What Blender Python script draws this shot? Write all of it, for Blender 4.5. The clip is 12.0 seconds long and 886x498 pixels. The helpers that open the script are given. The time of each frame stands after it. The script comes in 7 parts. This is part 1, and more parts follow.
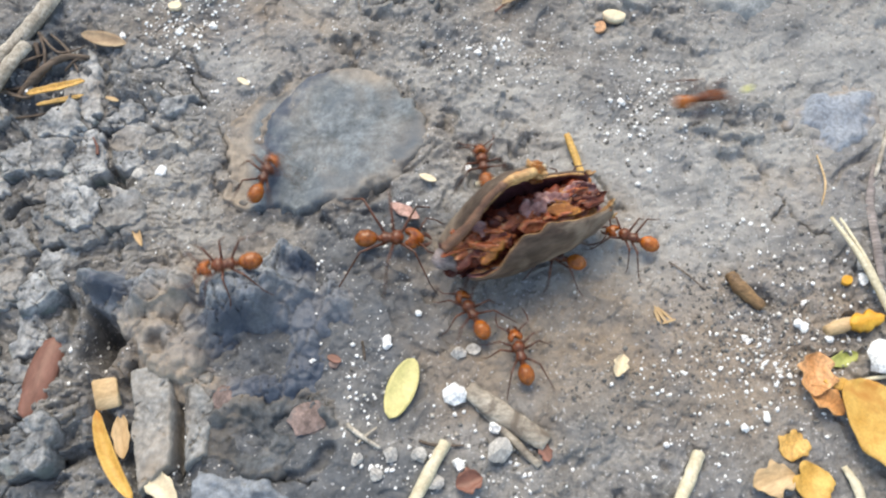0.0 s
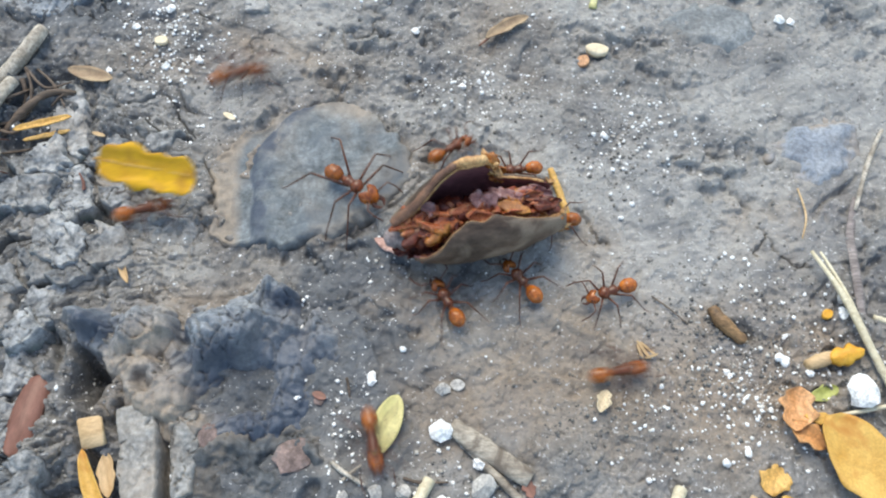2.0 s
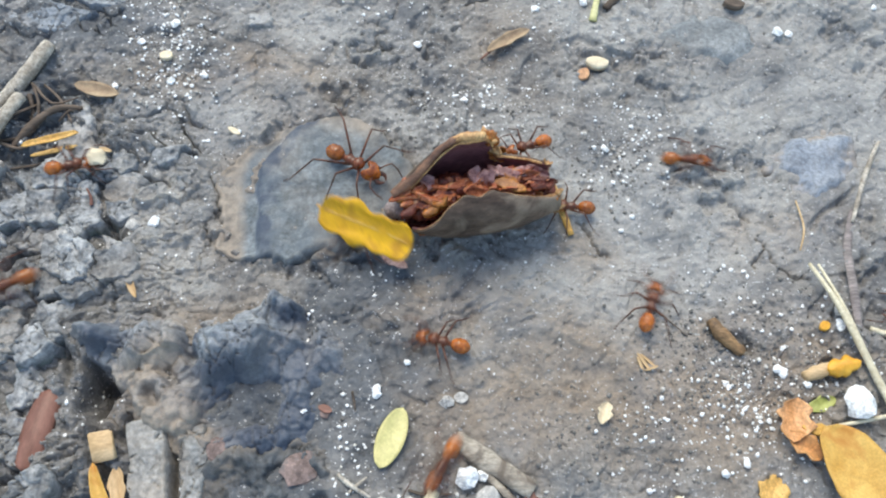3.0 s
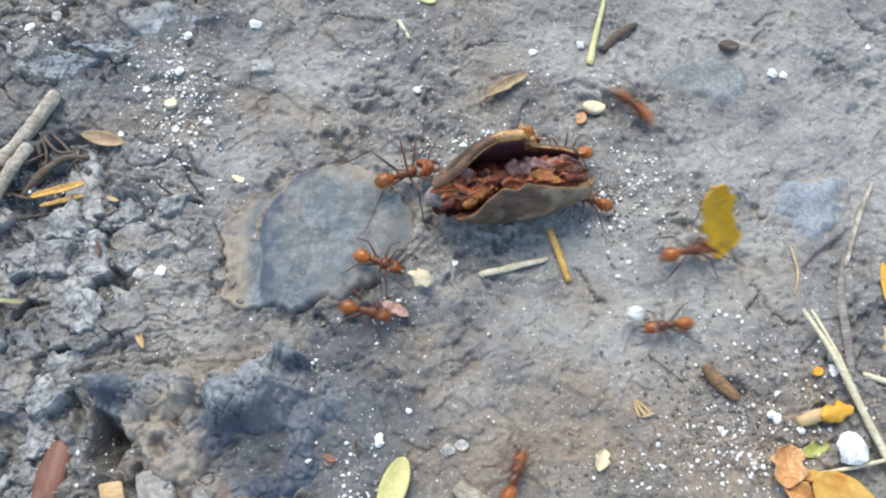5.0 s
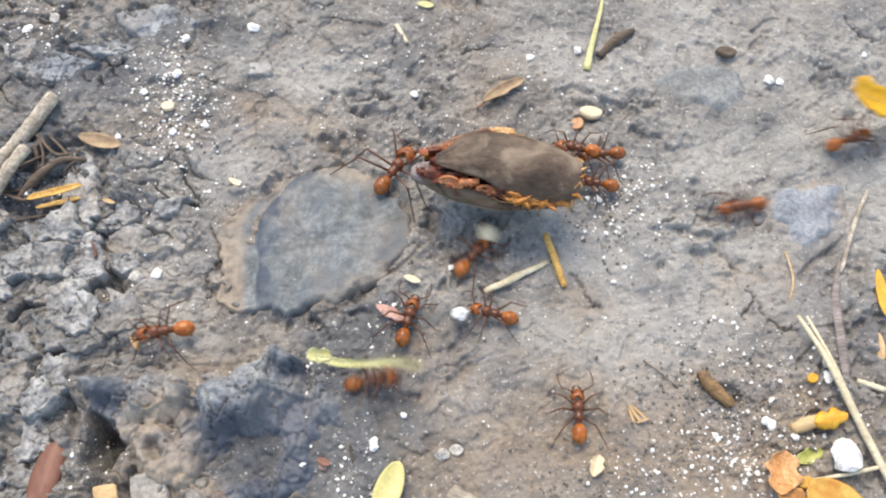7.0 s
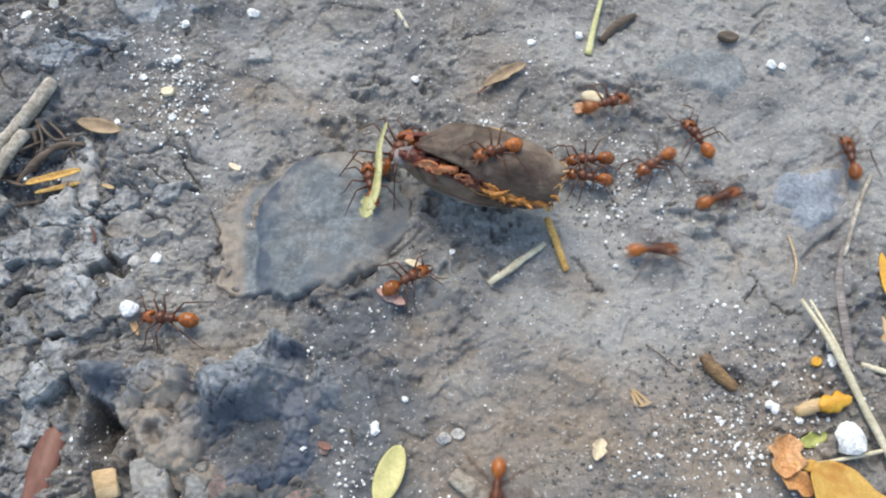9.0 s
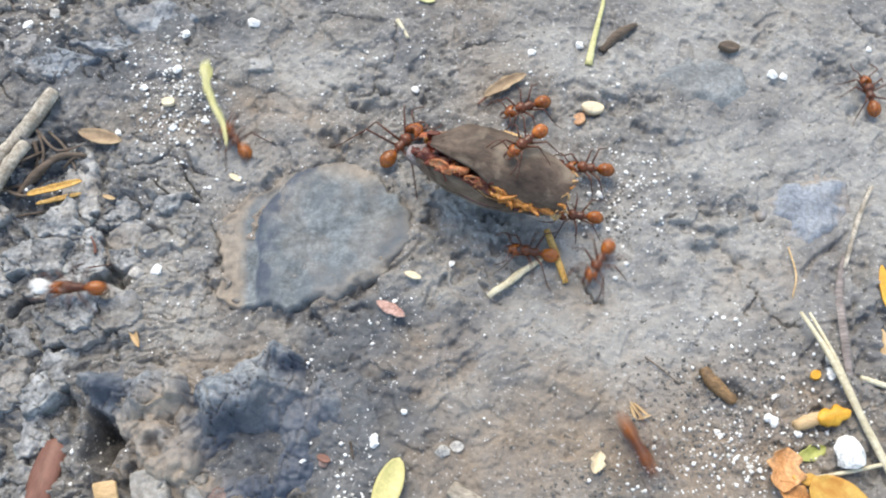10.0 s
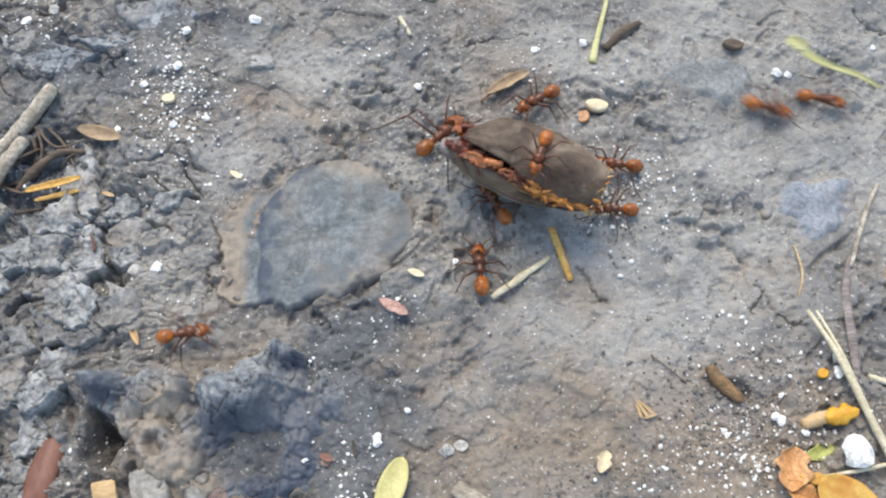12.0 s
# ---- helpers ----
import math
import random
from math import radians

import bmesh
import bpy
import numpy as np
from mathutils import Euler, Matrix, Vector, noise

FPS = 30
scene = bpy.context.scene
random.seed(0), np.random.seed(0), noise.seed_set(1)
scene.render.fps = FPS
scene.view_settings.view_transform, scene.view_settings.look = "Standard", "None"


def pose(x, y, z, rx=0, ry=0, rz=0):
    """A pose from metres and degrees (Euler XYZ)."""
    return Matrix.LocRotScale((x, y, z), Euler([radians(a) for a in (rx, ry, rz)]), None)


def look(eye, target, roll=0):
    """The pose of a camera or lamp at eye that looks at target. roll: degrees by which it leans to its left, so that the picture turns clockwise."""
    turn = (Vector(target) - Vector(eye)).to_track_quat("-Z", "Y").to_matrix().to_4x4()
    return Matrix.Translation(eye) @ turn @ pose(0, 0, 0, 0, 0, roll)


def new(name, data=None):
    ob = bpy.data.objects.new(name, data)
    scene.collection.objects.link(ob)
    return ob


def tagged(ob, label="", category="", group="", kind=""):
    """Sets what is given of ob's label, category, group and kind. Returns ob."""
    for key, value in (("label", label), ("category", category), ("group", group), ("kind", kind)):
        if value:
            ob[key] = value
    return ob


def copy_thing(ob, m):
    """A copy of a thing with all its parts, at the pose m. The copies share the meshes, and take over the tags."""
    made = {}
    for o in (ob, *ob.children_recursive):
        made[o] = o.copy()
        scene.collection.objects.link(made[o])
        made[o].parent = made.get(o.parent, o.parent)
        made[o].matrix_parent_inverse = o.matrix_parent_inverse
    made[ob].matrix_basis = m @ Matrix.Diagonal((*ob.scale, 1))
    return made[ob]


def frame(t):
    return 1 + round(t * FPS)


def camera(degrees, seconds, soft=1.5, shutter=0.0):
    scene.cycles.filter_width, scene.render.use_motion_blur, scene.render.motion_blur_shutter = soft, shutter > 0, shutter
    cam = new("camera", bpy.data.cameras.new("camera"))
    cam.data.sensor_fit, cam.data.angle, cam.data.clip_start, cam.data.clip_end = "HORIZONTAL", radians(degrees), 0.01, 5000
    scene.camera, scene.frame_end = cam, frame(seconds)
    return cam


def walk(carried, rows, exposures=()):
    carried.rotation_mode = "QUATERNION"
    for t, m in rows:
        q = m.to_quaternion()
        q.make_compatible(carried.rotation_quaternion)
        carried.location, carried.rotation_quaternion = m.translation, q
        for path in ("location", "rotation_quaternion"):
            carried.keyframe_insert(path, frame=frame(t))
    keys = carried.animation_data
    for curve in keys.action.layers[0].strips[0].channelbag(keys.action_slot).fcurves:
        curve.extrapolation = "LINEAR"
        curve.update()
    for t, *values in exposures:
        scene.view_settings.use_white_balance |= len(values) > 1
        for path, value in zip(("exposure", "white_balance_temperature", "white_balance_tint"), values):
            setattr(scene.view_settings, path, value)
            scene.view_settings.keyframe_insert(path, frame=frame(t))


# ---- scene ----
cam = camera(54, 12.0, 2.0, 0.9)
PATH = [
    (0, look((-0.00150, -0.04850, 0.08184), (-0.00157, -0.01161, 0.00000), 0.52)),
    (0.5, look((-0.00092, -0.04713, 0.08255), (-0.00086, -0.00984, 0.00000), 0.55)),
    (1, look((-0.00081, -0.04682, 0.08332), (-0.00014, -0.00865, 0.00000), 1.47)),
    (1.5, look((-0.00084, -0.04632, 0.08398), (-0.00009, -0.00774, 0.00000), 1.26)),
    (2, look((-0.00053, -0.04617, 0.08362), (0.00003, -0.00756, 0.00000), 1.16)),
    (2.5, look((-0.00078, -0.04526, 0.08490), (-0.00022, -0.00677, 0.00000), 0.92)),
    (4.5, look((-0.00085, -0.04176, 0.08693), (-0.00054, -0.00276, 0.00000), 0.56)),
    (5, look((-0.00016, -0.03977, 0.09010), (-0.00030, -0.00022, 0.00000), -0.49)),
    (5.5, look((-0.00031, -0.03988, 0.08929), (-0.00005, -0.00041, 0.00000), 0.55)),
    (6, look((0.00007, -0.04040, 0.08900), (0.00030, -0.00079, 0.00000), 0.53)),
    (6.5, look((0.00000, -0.03991, 0.08965), (0.00000, 0.00000, 0.00000), 0.00)),
    (7, look((0.00009, -0.03963, 0.09025), (0.00015, 0.00031, 0.00000), 0.13)),
    (9, look((-0.00001, -0.04114, 0.08899), (0.00002, -0.00161, 0.00000), 0.01)),
    (9.5, look((0.00017, -0.04038, 0.08996), (0.00003, -0.00066, 0.00000), -0.39)),
    (10, look((0.00054, -0.03953, 0.08982), (0.00006, -0.00018, 0.00000), -0.60)),
    (10.5, look((0.00005, -0.04032, 0.08945), (0.00001, -0.00064, 0.00000), -0.11)),
    (11, look((-0.00006, -0.03950, 0.09023), (-0.00006, 0.00049, 0.00000), -0.17)),
    (11.5, look((0.00018, -0.03930, 0.08961), (-0.00016, 0.00021, 0.00000), -0.57)),
    (12, look((-0.00047, -0.04021, 0.08846), (-0.00032, -0.00048, 0.00000), 0.30)),
]
walk(cam, PATH, [(0, 1.16, 7950, 6), (0.5, 1.13, 7800, 4), (1, 1.09, 7350, 3), (1.5, 1.12, 7350, 3), (2.5, 1.09, 7300, 3), (4.5, 1.12, 7200, 3), (5, 1.14, 7300, 3), (5.5, 1.12, 7250, 3), (6, 1.29, 7850, 7), (6.5, 1.19, 7950, 8), (7, 1.28, 8250, 9), (9, 0.98, 7400, 5), (9.5, 1.04, 7400, 5), (10, 1.23, 7700, 6), (10.5, 1.11, 7800, 8), (11, 1.06, 7500, 7), (11.5, 1.22, 7750, 8), (12, 1.06, 7650, 6)])

MM = 0.001


# ---- light ----
world = bpy.data.worlds.new("sky")
scene.world = world
world.use_nodes = True
_nt = world.node_tree
_sky = _nt.nodes.new("ShaderNodeTexSky")
_sky.sky_type = 'NISHITA'
_sky.sun_disc = False
_sky.sun_elevation = radians(60)
_sky.sun_rotation = radians(-15)
_nt.links.new(_sky.outputs[0], _nt.nodes["Background"].inputs[0])
_nt.nodes["Background"].inputs[1].default_value = 0.15
sun = new("sun", bpy.data.lights.new("sun", 'SUN'))
sun.data.energy = 1.3
sun.data.angle = radians(36)
sun.data.color = (1.0, 0.95, 0.89)
sun.matrix_world = look((-0.17, 0.6, 1.08), (0, 0, 0))


# ---- materials ----
def ramp(nt, fac, stops):
    n = nt.nodes.new("ShaderNodeValToRGB")
    while len(n.color_ramp.elements) < len(stops):
        n.color_ramp.elements.new(0.5)
    for e, (p, c) in zip(n.color_ramp.elements, stops):
        e.position, e.color = p, (*c, 1)
    nt.links.new(fac, n.inputs[0])
    return n.outputs[0]


def tex(nt, scale, detail=4, rough=0.6, kind="ShaderNodeTexNoise", stretch=(1, 1, 1), distort=0.0):
    co = nt.nodes.new("ShaderNodeTexCoord")
    mp = nt.nodes.new("ShaderNodeMapping")
    mp.inputs["Scale"].default_value = stretch
    nt.links.new(co.outputs["Object"], mp.inputs[0])
    n = nt.nodes.new(kind)
    n.inputs["Scale"].default_value = scale
    if kind == "ShaderNodeTexNoise":
        n.inputs["Detail"].default_value = detail
        n.inputs["Roughness"].default_value = rough
        n.inputs["Distortion"].default_value = distort
    nt.links.new(mp.outputs[0], n.inputs["Vector"])
    return n.outputs[0]


def blend(nt, fac, a, b, mode='MIX'):
    n = nt.nodes.new("ShaderNodeMix")
    n.data_type, n.blend_type = 'RGBA', mode
    for s, v in ((n.inputs[0], fac), (n.inputs[6], a), (n.inputs[7], b)):
        if isinstance(v, (int, float)):
            s.default_value = v
        elif isinstance(v, tuple):
            s.default_value = (*v, 1)
        else:
            nt.links.new(v, s)
    return n.outputs[2]


def material(name, dark, light, scale=600, rough=0.8, fine=4000, bump=0.3, depth=0.0001, spot=None, spot_scale=250,
             stretch=(1, 1, 1), per_object=0.0, sheen=0.5, soft=0.0, lo=0.35, hi=0.65, grain_low=0.52, grain_high=1.42):
    """Two tones by a broad noise, a fine grain over them, spots of a third tone, and a fine relief."""
    m = bpy.data.materials.new(name)
    m.use_nodes = True
    nt = m.node_tree
    b = nt.nodes["Principled BSDF"]
    col = ramp(nt, tex(nt, scale, 5, 0.65, stretch=stretch), [(lo, dark), (hi, light)])
    grain = ramp(nt, tex(nt, fine, 3, 0.7, stretch=stretch), [(0.25, (grain_low,) * 3), (0.75, (grain_high,) * 3)])
    col = blend(nt, 1.0, col, grain, 'MULTIPLY')
    if spot:
        f = ramp(nt, tex(nt, spot_scale, 4, 0.6, distort=0.6), [(0.52, (0, 0, 0)), (0.66, (1, 1, 1))])
        col = blend(nt, f, col, spot)
    if per_object:
        info = nt.nodes.new("ShaderNodeObjectInfo")
        f = ramp(nt, info.outputs["Random"], [(0, (1 - per_object,) * 3), (1, (1 + per_object,) * 3)])
        col = blend(nt, 1.0, col, f, 'MULTIPLY')
    nt.links.new(col, b.inputs["Base Color"])
    b.inputs["Roughness"].default_value = rough
    b.inputs["Specular IOR Level"].default_value = sheen
    if soft:
        b.inputs["Subsurface Weight"].default_value = soft
        b.inputs["Subsurface Radius"].default_value = (0.0008, 0.0004, 0.0002)
    bp = nt.nodes.new("ShaderNodeBump")
    bp.inputs["Strength"].default_value = bump
    bp.inputs["Distance"].default_value = depth
    nt.links.new(tex(nt, fine * 0.6, 5, 0.7, stretch=stretch), bp.inputs["Height"])
    nt.links.new(bp.outputs[0], b.inputs["Normal"])
    return m


def ground_material():
    m = material("dried_mud", (0.165, 0.158, 0.152), (0.325, 0.31, 0.292), scale=260, rough=0.75, fine=2300, bump=1.0, depth=0.0005,
                 sheen=0.35, grain_low=0.66, grain_high=1.3)
    nt = m.node_tree
    b = nt.nodes["Principled BSDF"]
    col = b.inputs["Base Color"].links[0].from_socket
    # brown clay where the mud is bare, bluish slate dust elsewhere
    at = nt.nodes.new("ShaderNodeAttribute")
    at.attribute_name = "clay"
    f = ramp(nt, at.outputs["Fac"], [(0.0, (0, 0, 0)), (1.0, (0.85, 0.85, 0.85))])
    clay = blend(nt, 1.0, (0.33, 0.265, 0.205), ramp(nt, tex(nt, 900, 5, 0.7), [(0.3, (0.65, 0.65, 0.66)), (0.7, (1.2, 1.2, 1.2))]), 'MULTIPLY')
    col = blend(nt, f, col, clay)
    f = ramp(nt, tex(nt, 70, 4, 0.6, distort=1.0), [(0.5, (0, 0, 0)), (0.72, (0.55, 0.55, 0.55))])
    col = blend(nt, f, col, (0.2, 0.215, 0.245))
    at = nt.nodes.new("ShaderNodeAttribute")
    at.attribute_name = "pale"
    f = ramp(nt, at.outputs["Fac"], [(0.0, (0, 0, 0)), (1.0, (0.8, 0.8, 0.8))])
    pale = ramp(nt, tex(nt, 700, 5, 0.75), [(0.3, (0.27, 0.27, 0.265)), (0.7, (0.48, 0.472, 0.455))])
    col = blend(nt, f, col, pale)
    # dark slate mud, and shade painted in the same tone
    at = nt.nodes.new("ShaderNodeAttribute")
    at.attribute_name = "slaty_shaded"
    f = ramp(nt, at.outputs["Fac"], [(0.0, (0, 0, 0)), (1.0, (0.9, 0.9, 0.9))])
    slaty_shaded = ramp(nt, tex(nt, 420, 5, 0.7), [(0.3, (0.065, 0.072, 0.082)), (0.7, (0.175, 0.188, 0.205))])
    col = blend(nt, f, col, slaty_shaded)
    # pale mineral specks
    f = ramp(nt, tex(nt, 2300, 2, 0.5), [(0.64, (0, 0, 0)), (0.7, (0.75, 0.75, 0.75))])
    col = blend(nt, f, col, (0.55, 0.55, 0.55))
    f = ramp(nt, tex(nt, 1100, 4, 0.7), [(0.33, (0.5, 0.5, 0.5)), (0.42, (0, 0, 0))])
    col = blend(nt, f, col, (0.06, 0.055, 0.05))
    nt.links.new(col, b.inputs["Base Color"])
    return m


def dusted(m):
    """Mud dust and painted shade on a stone, where its own attributes say so."""
    nt = m.node_tree
    b = nt.nodes["Principled BSDF"]
    col = b.inputs["Base Color"].links[0].from_socket
    at = nt.nodes.new("ShaderNodeAttribute")
    at.attribute_name = "clay"
    f = ramp(nt, at.outputs["Fac"], [(0.0, (0, 0, 0)), (1.0, (0.9, 0.9, 0.9))])
    clay = blend(nt, 1.0, (0.33, 0.275, 0.22), ramp(nt, tex(nt, 900, 5, 0.7), [(0.3, (0.65, 0.65, 0.66)), (0.7, (1.2, 1.2, 1.2))]), 'MULTIPLY')
    # shade of a stone's turned-away faces, put into its colour
    face_shade = nt.nodes.new("ShaderNodeAttribute")
    face_shade.attribute_name = "face_shade"
    col = blend(nt, ramp(nt, face_shade.outputs["Fac"], [(0.0, (0, 0, 0)), (1.0, (0.85, 0.85, 0.85))]), blend(nt, f, col, clay), (0.05, 0.066, 0.1))
    nt.links.new(col, b.inputs["Base Color"])
    return m


def grit_material():
    m = bpy.data.materials.new("mineral_grit")
    m.use_nodes = True
    nt = m.node_tree
    b = nt.nodes["Principled BSDF"]
    geo = nt.nodes.new("ShaderNodeNewGeometry")
    col = ramp(nt, geo.outputs["Random Per Island"], [(0.0, (0.36, 0.33, 0.29)), (0.2, (0.6, 0.58, 0.54)), (0.4, (0.82, 0.82, 0.81)), (1.0, (0.95, 0.95, 0.95))])
    nt.links.new(col, b.inputs["Base Color"])
    b.inputs["Roughness"].default_value = 0.2
    return m


MUD = ground_material()
GRIT = grit_material()
CRUMB = material("soil_crumb", (0.1, 0.095, 0.09), (0.25, 0.24, 0.225), 900, 0.9, sheen=0.3)
SLATE = dusted(material("blue_grey_slate", (0.13, 0.143, 0.152), (0.27, 0.284, 0.29), 190, 0.7, fine=1900, bump=0.45, depth=0.0002,
                 spot=(0.115, 0.138, 0.158), spot_scale=120, sheen=0.35))
SLATE_SLAB = dusted(material("mottled_blue_grey_slate", (0.095, 0.112, 0.124), (0.195, 0.22, 0.237), 420, 0.7, fine=1500, bump=0.6, depth=0.0003,
                       spot=(0.1, 0.122, 0.145), spot_scale=160, sheen=0.35))
SLATE_DARK = dusted(material("dark_slate", (0.125, 0.145, 0.172), (0.31, 0.34, 0.372), 200, 0.55, fine=1800, bump=0.6, depth=0.0003,
                      spot=(0.15, 0.17, 0.2), spot_scale=110, sheen=0.4))
SLATE_BLACK = dusted(material("dark_broken_slate", (0.042, 0.047, 0.053), (0.12, 0.13, 0.14), 200, 0.7, fine=1700, bump=0.7, depth=0.0003, sheen=0.35))
SLATE_FLAKE = dusted(material("grey_flaky_slate", (0.14, 0.148, 0.152), (0.33, 0.335, 0.33), 220, 0.75, fine=1700, bump=0.6, depth=0.00025,
                       spot=(0.2, 0.17, 0.14), spot_scale=160, per_object=0.22, sheen=0.35))
SLATE_CRUST = dusted(material("lavender_grey_slate_crust", (0.098, 0.105, 0.113), (0.37, 0.378, 0.382), 480, 0.65, fine=1500, bump=0.8, depth=0.0003,
                       spot=(0.2, 0.24, 0.225), spot_scale=110, per_object=0.25, sheen=0.35))
SLATE_BLUE = dusted(material("smooth_blue_slate", (0.15, 0.174, 0.212), (0.31, 0.34, 0.385), 190, 0.6, fine=1900, bump=0.45, depth=0.0002, sheen=0.4))
TWIG_GREY = material("grey_split_wood", (0.2, 0.165, 0.13), (0.46, 0.41, 0.34), 450, 0.85, fine=2500, bump=0.7, depth=0.0003, spot=(0.15, 0.12, 0.095), spot_scale=330, stretch=(0.4, 1, 1))
PINK_STONE = material("reddish_stone", (0.13, 0.092, 0.083), (0.26, 0.19, 0.172), 420, 0.8, fine=1800, bump=0.7, depth=0.0002, spot=(0.13, 0.13, 0.13), spot_scale=400)
WHITE_STONE = material("white_pebble", (0.74, 0.74, 0.73), (0.92, 0.92, 0.92), 900, 0.4, fine=3000, bump=0.5)
GREY_STONE = material("grey_pebble", (0.3, 0.29, 0.28), (0.52, 0.5, 0.47), 800, 0.7)
TWIG = material("weathered_twig", (0.27, 0.23, 0.185), (0.64, 0.59, 0.51), 450, 0.85, fine=2500, bump=0.7, depth=0.0003, spot=(0.16, 0.13, 0.1), spot_scale=330)
ROOT = material("dark_rootlet", (0.06, 0.045, 0.035), (0.17, 0.125, 0.095), 700, 0.85, stretch=(0.15, 1, 1))
STRAW = material("pale_straw", (0.5, 0.43, 0.29), (0.72, 0.66, 0.5), 900, 0.6, grain_low=0.8, grain_high=1.16)
ORANGE_STRAW = material("orange_straw", (0.5, 0.27, 0.06), (0.68, 0.42, 0.13), 700, 0.55)
TAN_CHIP = material("tan_wood_chip", (0.42, 0.27, 0.13), (0.64, 0.46, 0.27), 500, 0.7, stretch=(0.3, 1, 1), grain_low=0.8, grain_high=1.16)
BROWN_LEAF = material("dry_brown_leaf", (0.24, 0.16, 0.1), (0.44, 0.33, 0.21), 400, 0.7, grain_low=0.8, grain_high=1.16)
RED_HUSK = material("red_brown_husk", (0.15, 0.06, 0.04), (0.27, 0.125, 0.09), 350, 0.55, stretch=(0.4, 1, 1), grain_low=0.8, grain_high=1.16)
YELLOW_LEAF = material("yellow_dry_leaf", (0.52, 0.28, 0.05), (0.7, 0.44, 0.12), 260, 0.55, spot=(0.5, 0.22, 0.04), spot_scale=180, grain_low=0.8, grain_high=1.16)
CARRIED_YELLOW = material("fresh_yellow_leaf", (0.6, 0.3, 0.006), (0.78, 0.43, 0.008), 300, 0.55, spot=(0.5, 0.24, 0.01), spot_scale=400, grain_low=0.8, grain_high=1.16)
LEAFLET = material("pale_yellow_leaflet", (0.46, 0.43, 0.17), (0.66, 0.58, 0.26), 220, 0.5, grain_low=0.8, grain_high=1.16)
GREEN_BIT = material("green_leaf_bit", (0.24, 0.27, 0.06), (0.46, 0.48, 0.16), 400, 0.55, grain_low=0.8, grain_high=1.16)
PALE_GREEN = material("pale_green_strand", (0.42, 0.41, 0.17), (0.58, 0.56, 0.31), 500, 0.55, grain_low=0.8, grain_high=1.16)
ORANGE_BUD = material("orange_bud", (0.6, 0.27, 0.02), (0.75, 0.42, 0.05), 400, 0.45, grain_low=0.8, grain_high=1.16)
CREAM = material("cream_seed", (0.62, 0.5, 0.33), (0.78, 0.68, 0.5), 400, 0.5, grain_low=0.8, grain_high=1.16)
ANT_BODY = material("ant_red_cuticle", (0.07, 0.02, 0.009), (0.23, 0.062, 0.018), 700, 0.32, fine=5000, bump=0.2, depth=0.00004, per_object=0.28)
ANT_GASTER = material("ant_orange_cuticle", (0.15, 0.035, 0.008), (0.46, 0.14, 0.02), 700, 0.27, fine=5000, bump=0.25, depth=0.00004, soft=0.2, per_object=0.28)
ANT_LEG = material("ant_dark_leg", (0.04, 0.014, 0.009), (0.13, 0.042, 0.02), 900, 0.4, bump=0.1, depth=0.00003)
ANT_EYE = material("ant_eye", (0.01, 0.008, 0.008), (0.02, 0.015, 0.012), 900, 0.2)
POD_SKIN = material("brown_pod_skin", (0.052, 0.035, 0.027), (0.15, 0.107, 0.081), 240, 0.48, fine=1500, bump=0.6, depth=0.0003, stretch=(0.5, 1, 1),
                    spot=(0.23, 0.18, 0.138), spot_scale=200, sheen=0.25)
POD_LINING = material("purple_pod_lining", (0.14, 0.052, 0.058), (0.28, 0.115, 0.12), 300, 0.4, stretch=(0.3, 1, 1))
POD_RIM = material("yellow_pod_rim", (0.36, 0.17, 0.06), (0.66, 0.43, 0.2), 500, 0.5)
POD_PULP = material("red_pod_pulp", (0.3, 0.065, 0.03), (0.62, 0.22, 0.085), 520, 0.2, fine=2200, bump=0.8, depth=0.0003, spot=(0.5, 0.27, 0.14),
                    spot_scale=700, soft=0.15)


# ---- noise for the ground ----
def _hash(ix, iy, seed):
    h = (ix.astype(np.int64) * 374761393 + iy.astype(np.int64) * 668265263 + seed * 144665) & 0xFFFFFFFF
    h = ((h ^ (h >> 13)) * 1274126177) & 0xFFFFFFFF
    return ((h ^ (h >> 16)) & 0xFFFF) / 65535.0


def value_noise(x, y, seed=0):
    ix, iy = np.floor(x), np.floor(y)
    fx, fy = x - ix, y - iy
    fx, fy = fx * fx * fx * (fx * (fx * 6 - 15) + 10), fy * fy * fy * (fy * (fy * 6 - 15) + 10)
    a, b = _hash(ix, iy, seed), _hash(ix + 1, iy, seed)
    c, d = _hash(ix, iy + 1, seed), _hash(ix + 1, iy + 1, seed)
    return (a * (1 - fx) + b * fx) * (1 - fy) + (c * (1 - fx) + d * fx) * fy * 1.0 - 0.5


def fbm(x, y, wave, octaves=4, seed=0, gain=0.5):
    total, amp = 0.0, 1.0
    x, y = 0.92 * x - 0.39 * y, 0.39 * x + 0.92 * y
    for k in range(octaves):
        total = total + amp * value_noise(x / wave + 17.3 * k, y / wave - 9.1 * k, seed + k)
        x, y = 0.8 * x - 0.6 * y, 0.6 * x + 0.8 * y
        wave, amp = wave * 0.5, amp * gain
    return total


def cells(x, y, size, seed=0):
    """Distance to the edge of the nearest cell and the cell's own random number."""
    x, y = x / size, y / size
    ix, iy = np.floor(x), np.floor(y)
    f1, f2, own = np.full(np.shape(x), 9.0), np.full(np.shape(x), 9.0), np.zeros(np.shape(x))
    for dx in (-1, 0, 1):
        for dy in (-1, 0, 1):
            cx, cy = ix + dx, iy + dy
            d = np.hypot(cx + _hash(cx, cy, seed) - x, cy + _hash(cx, cy, seed + 5) - y)
            near = d < f1
            f2 = np.where(near, f1, np.minimum(f2, d))
            own = np.where(near, _hash(cx, cy, seed + 9), own)
            f1 = np.where(near, d, f1)
    return (f2 - f1) * size, own


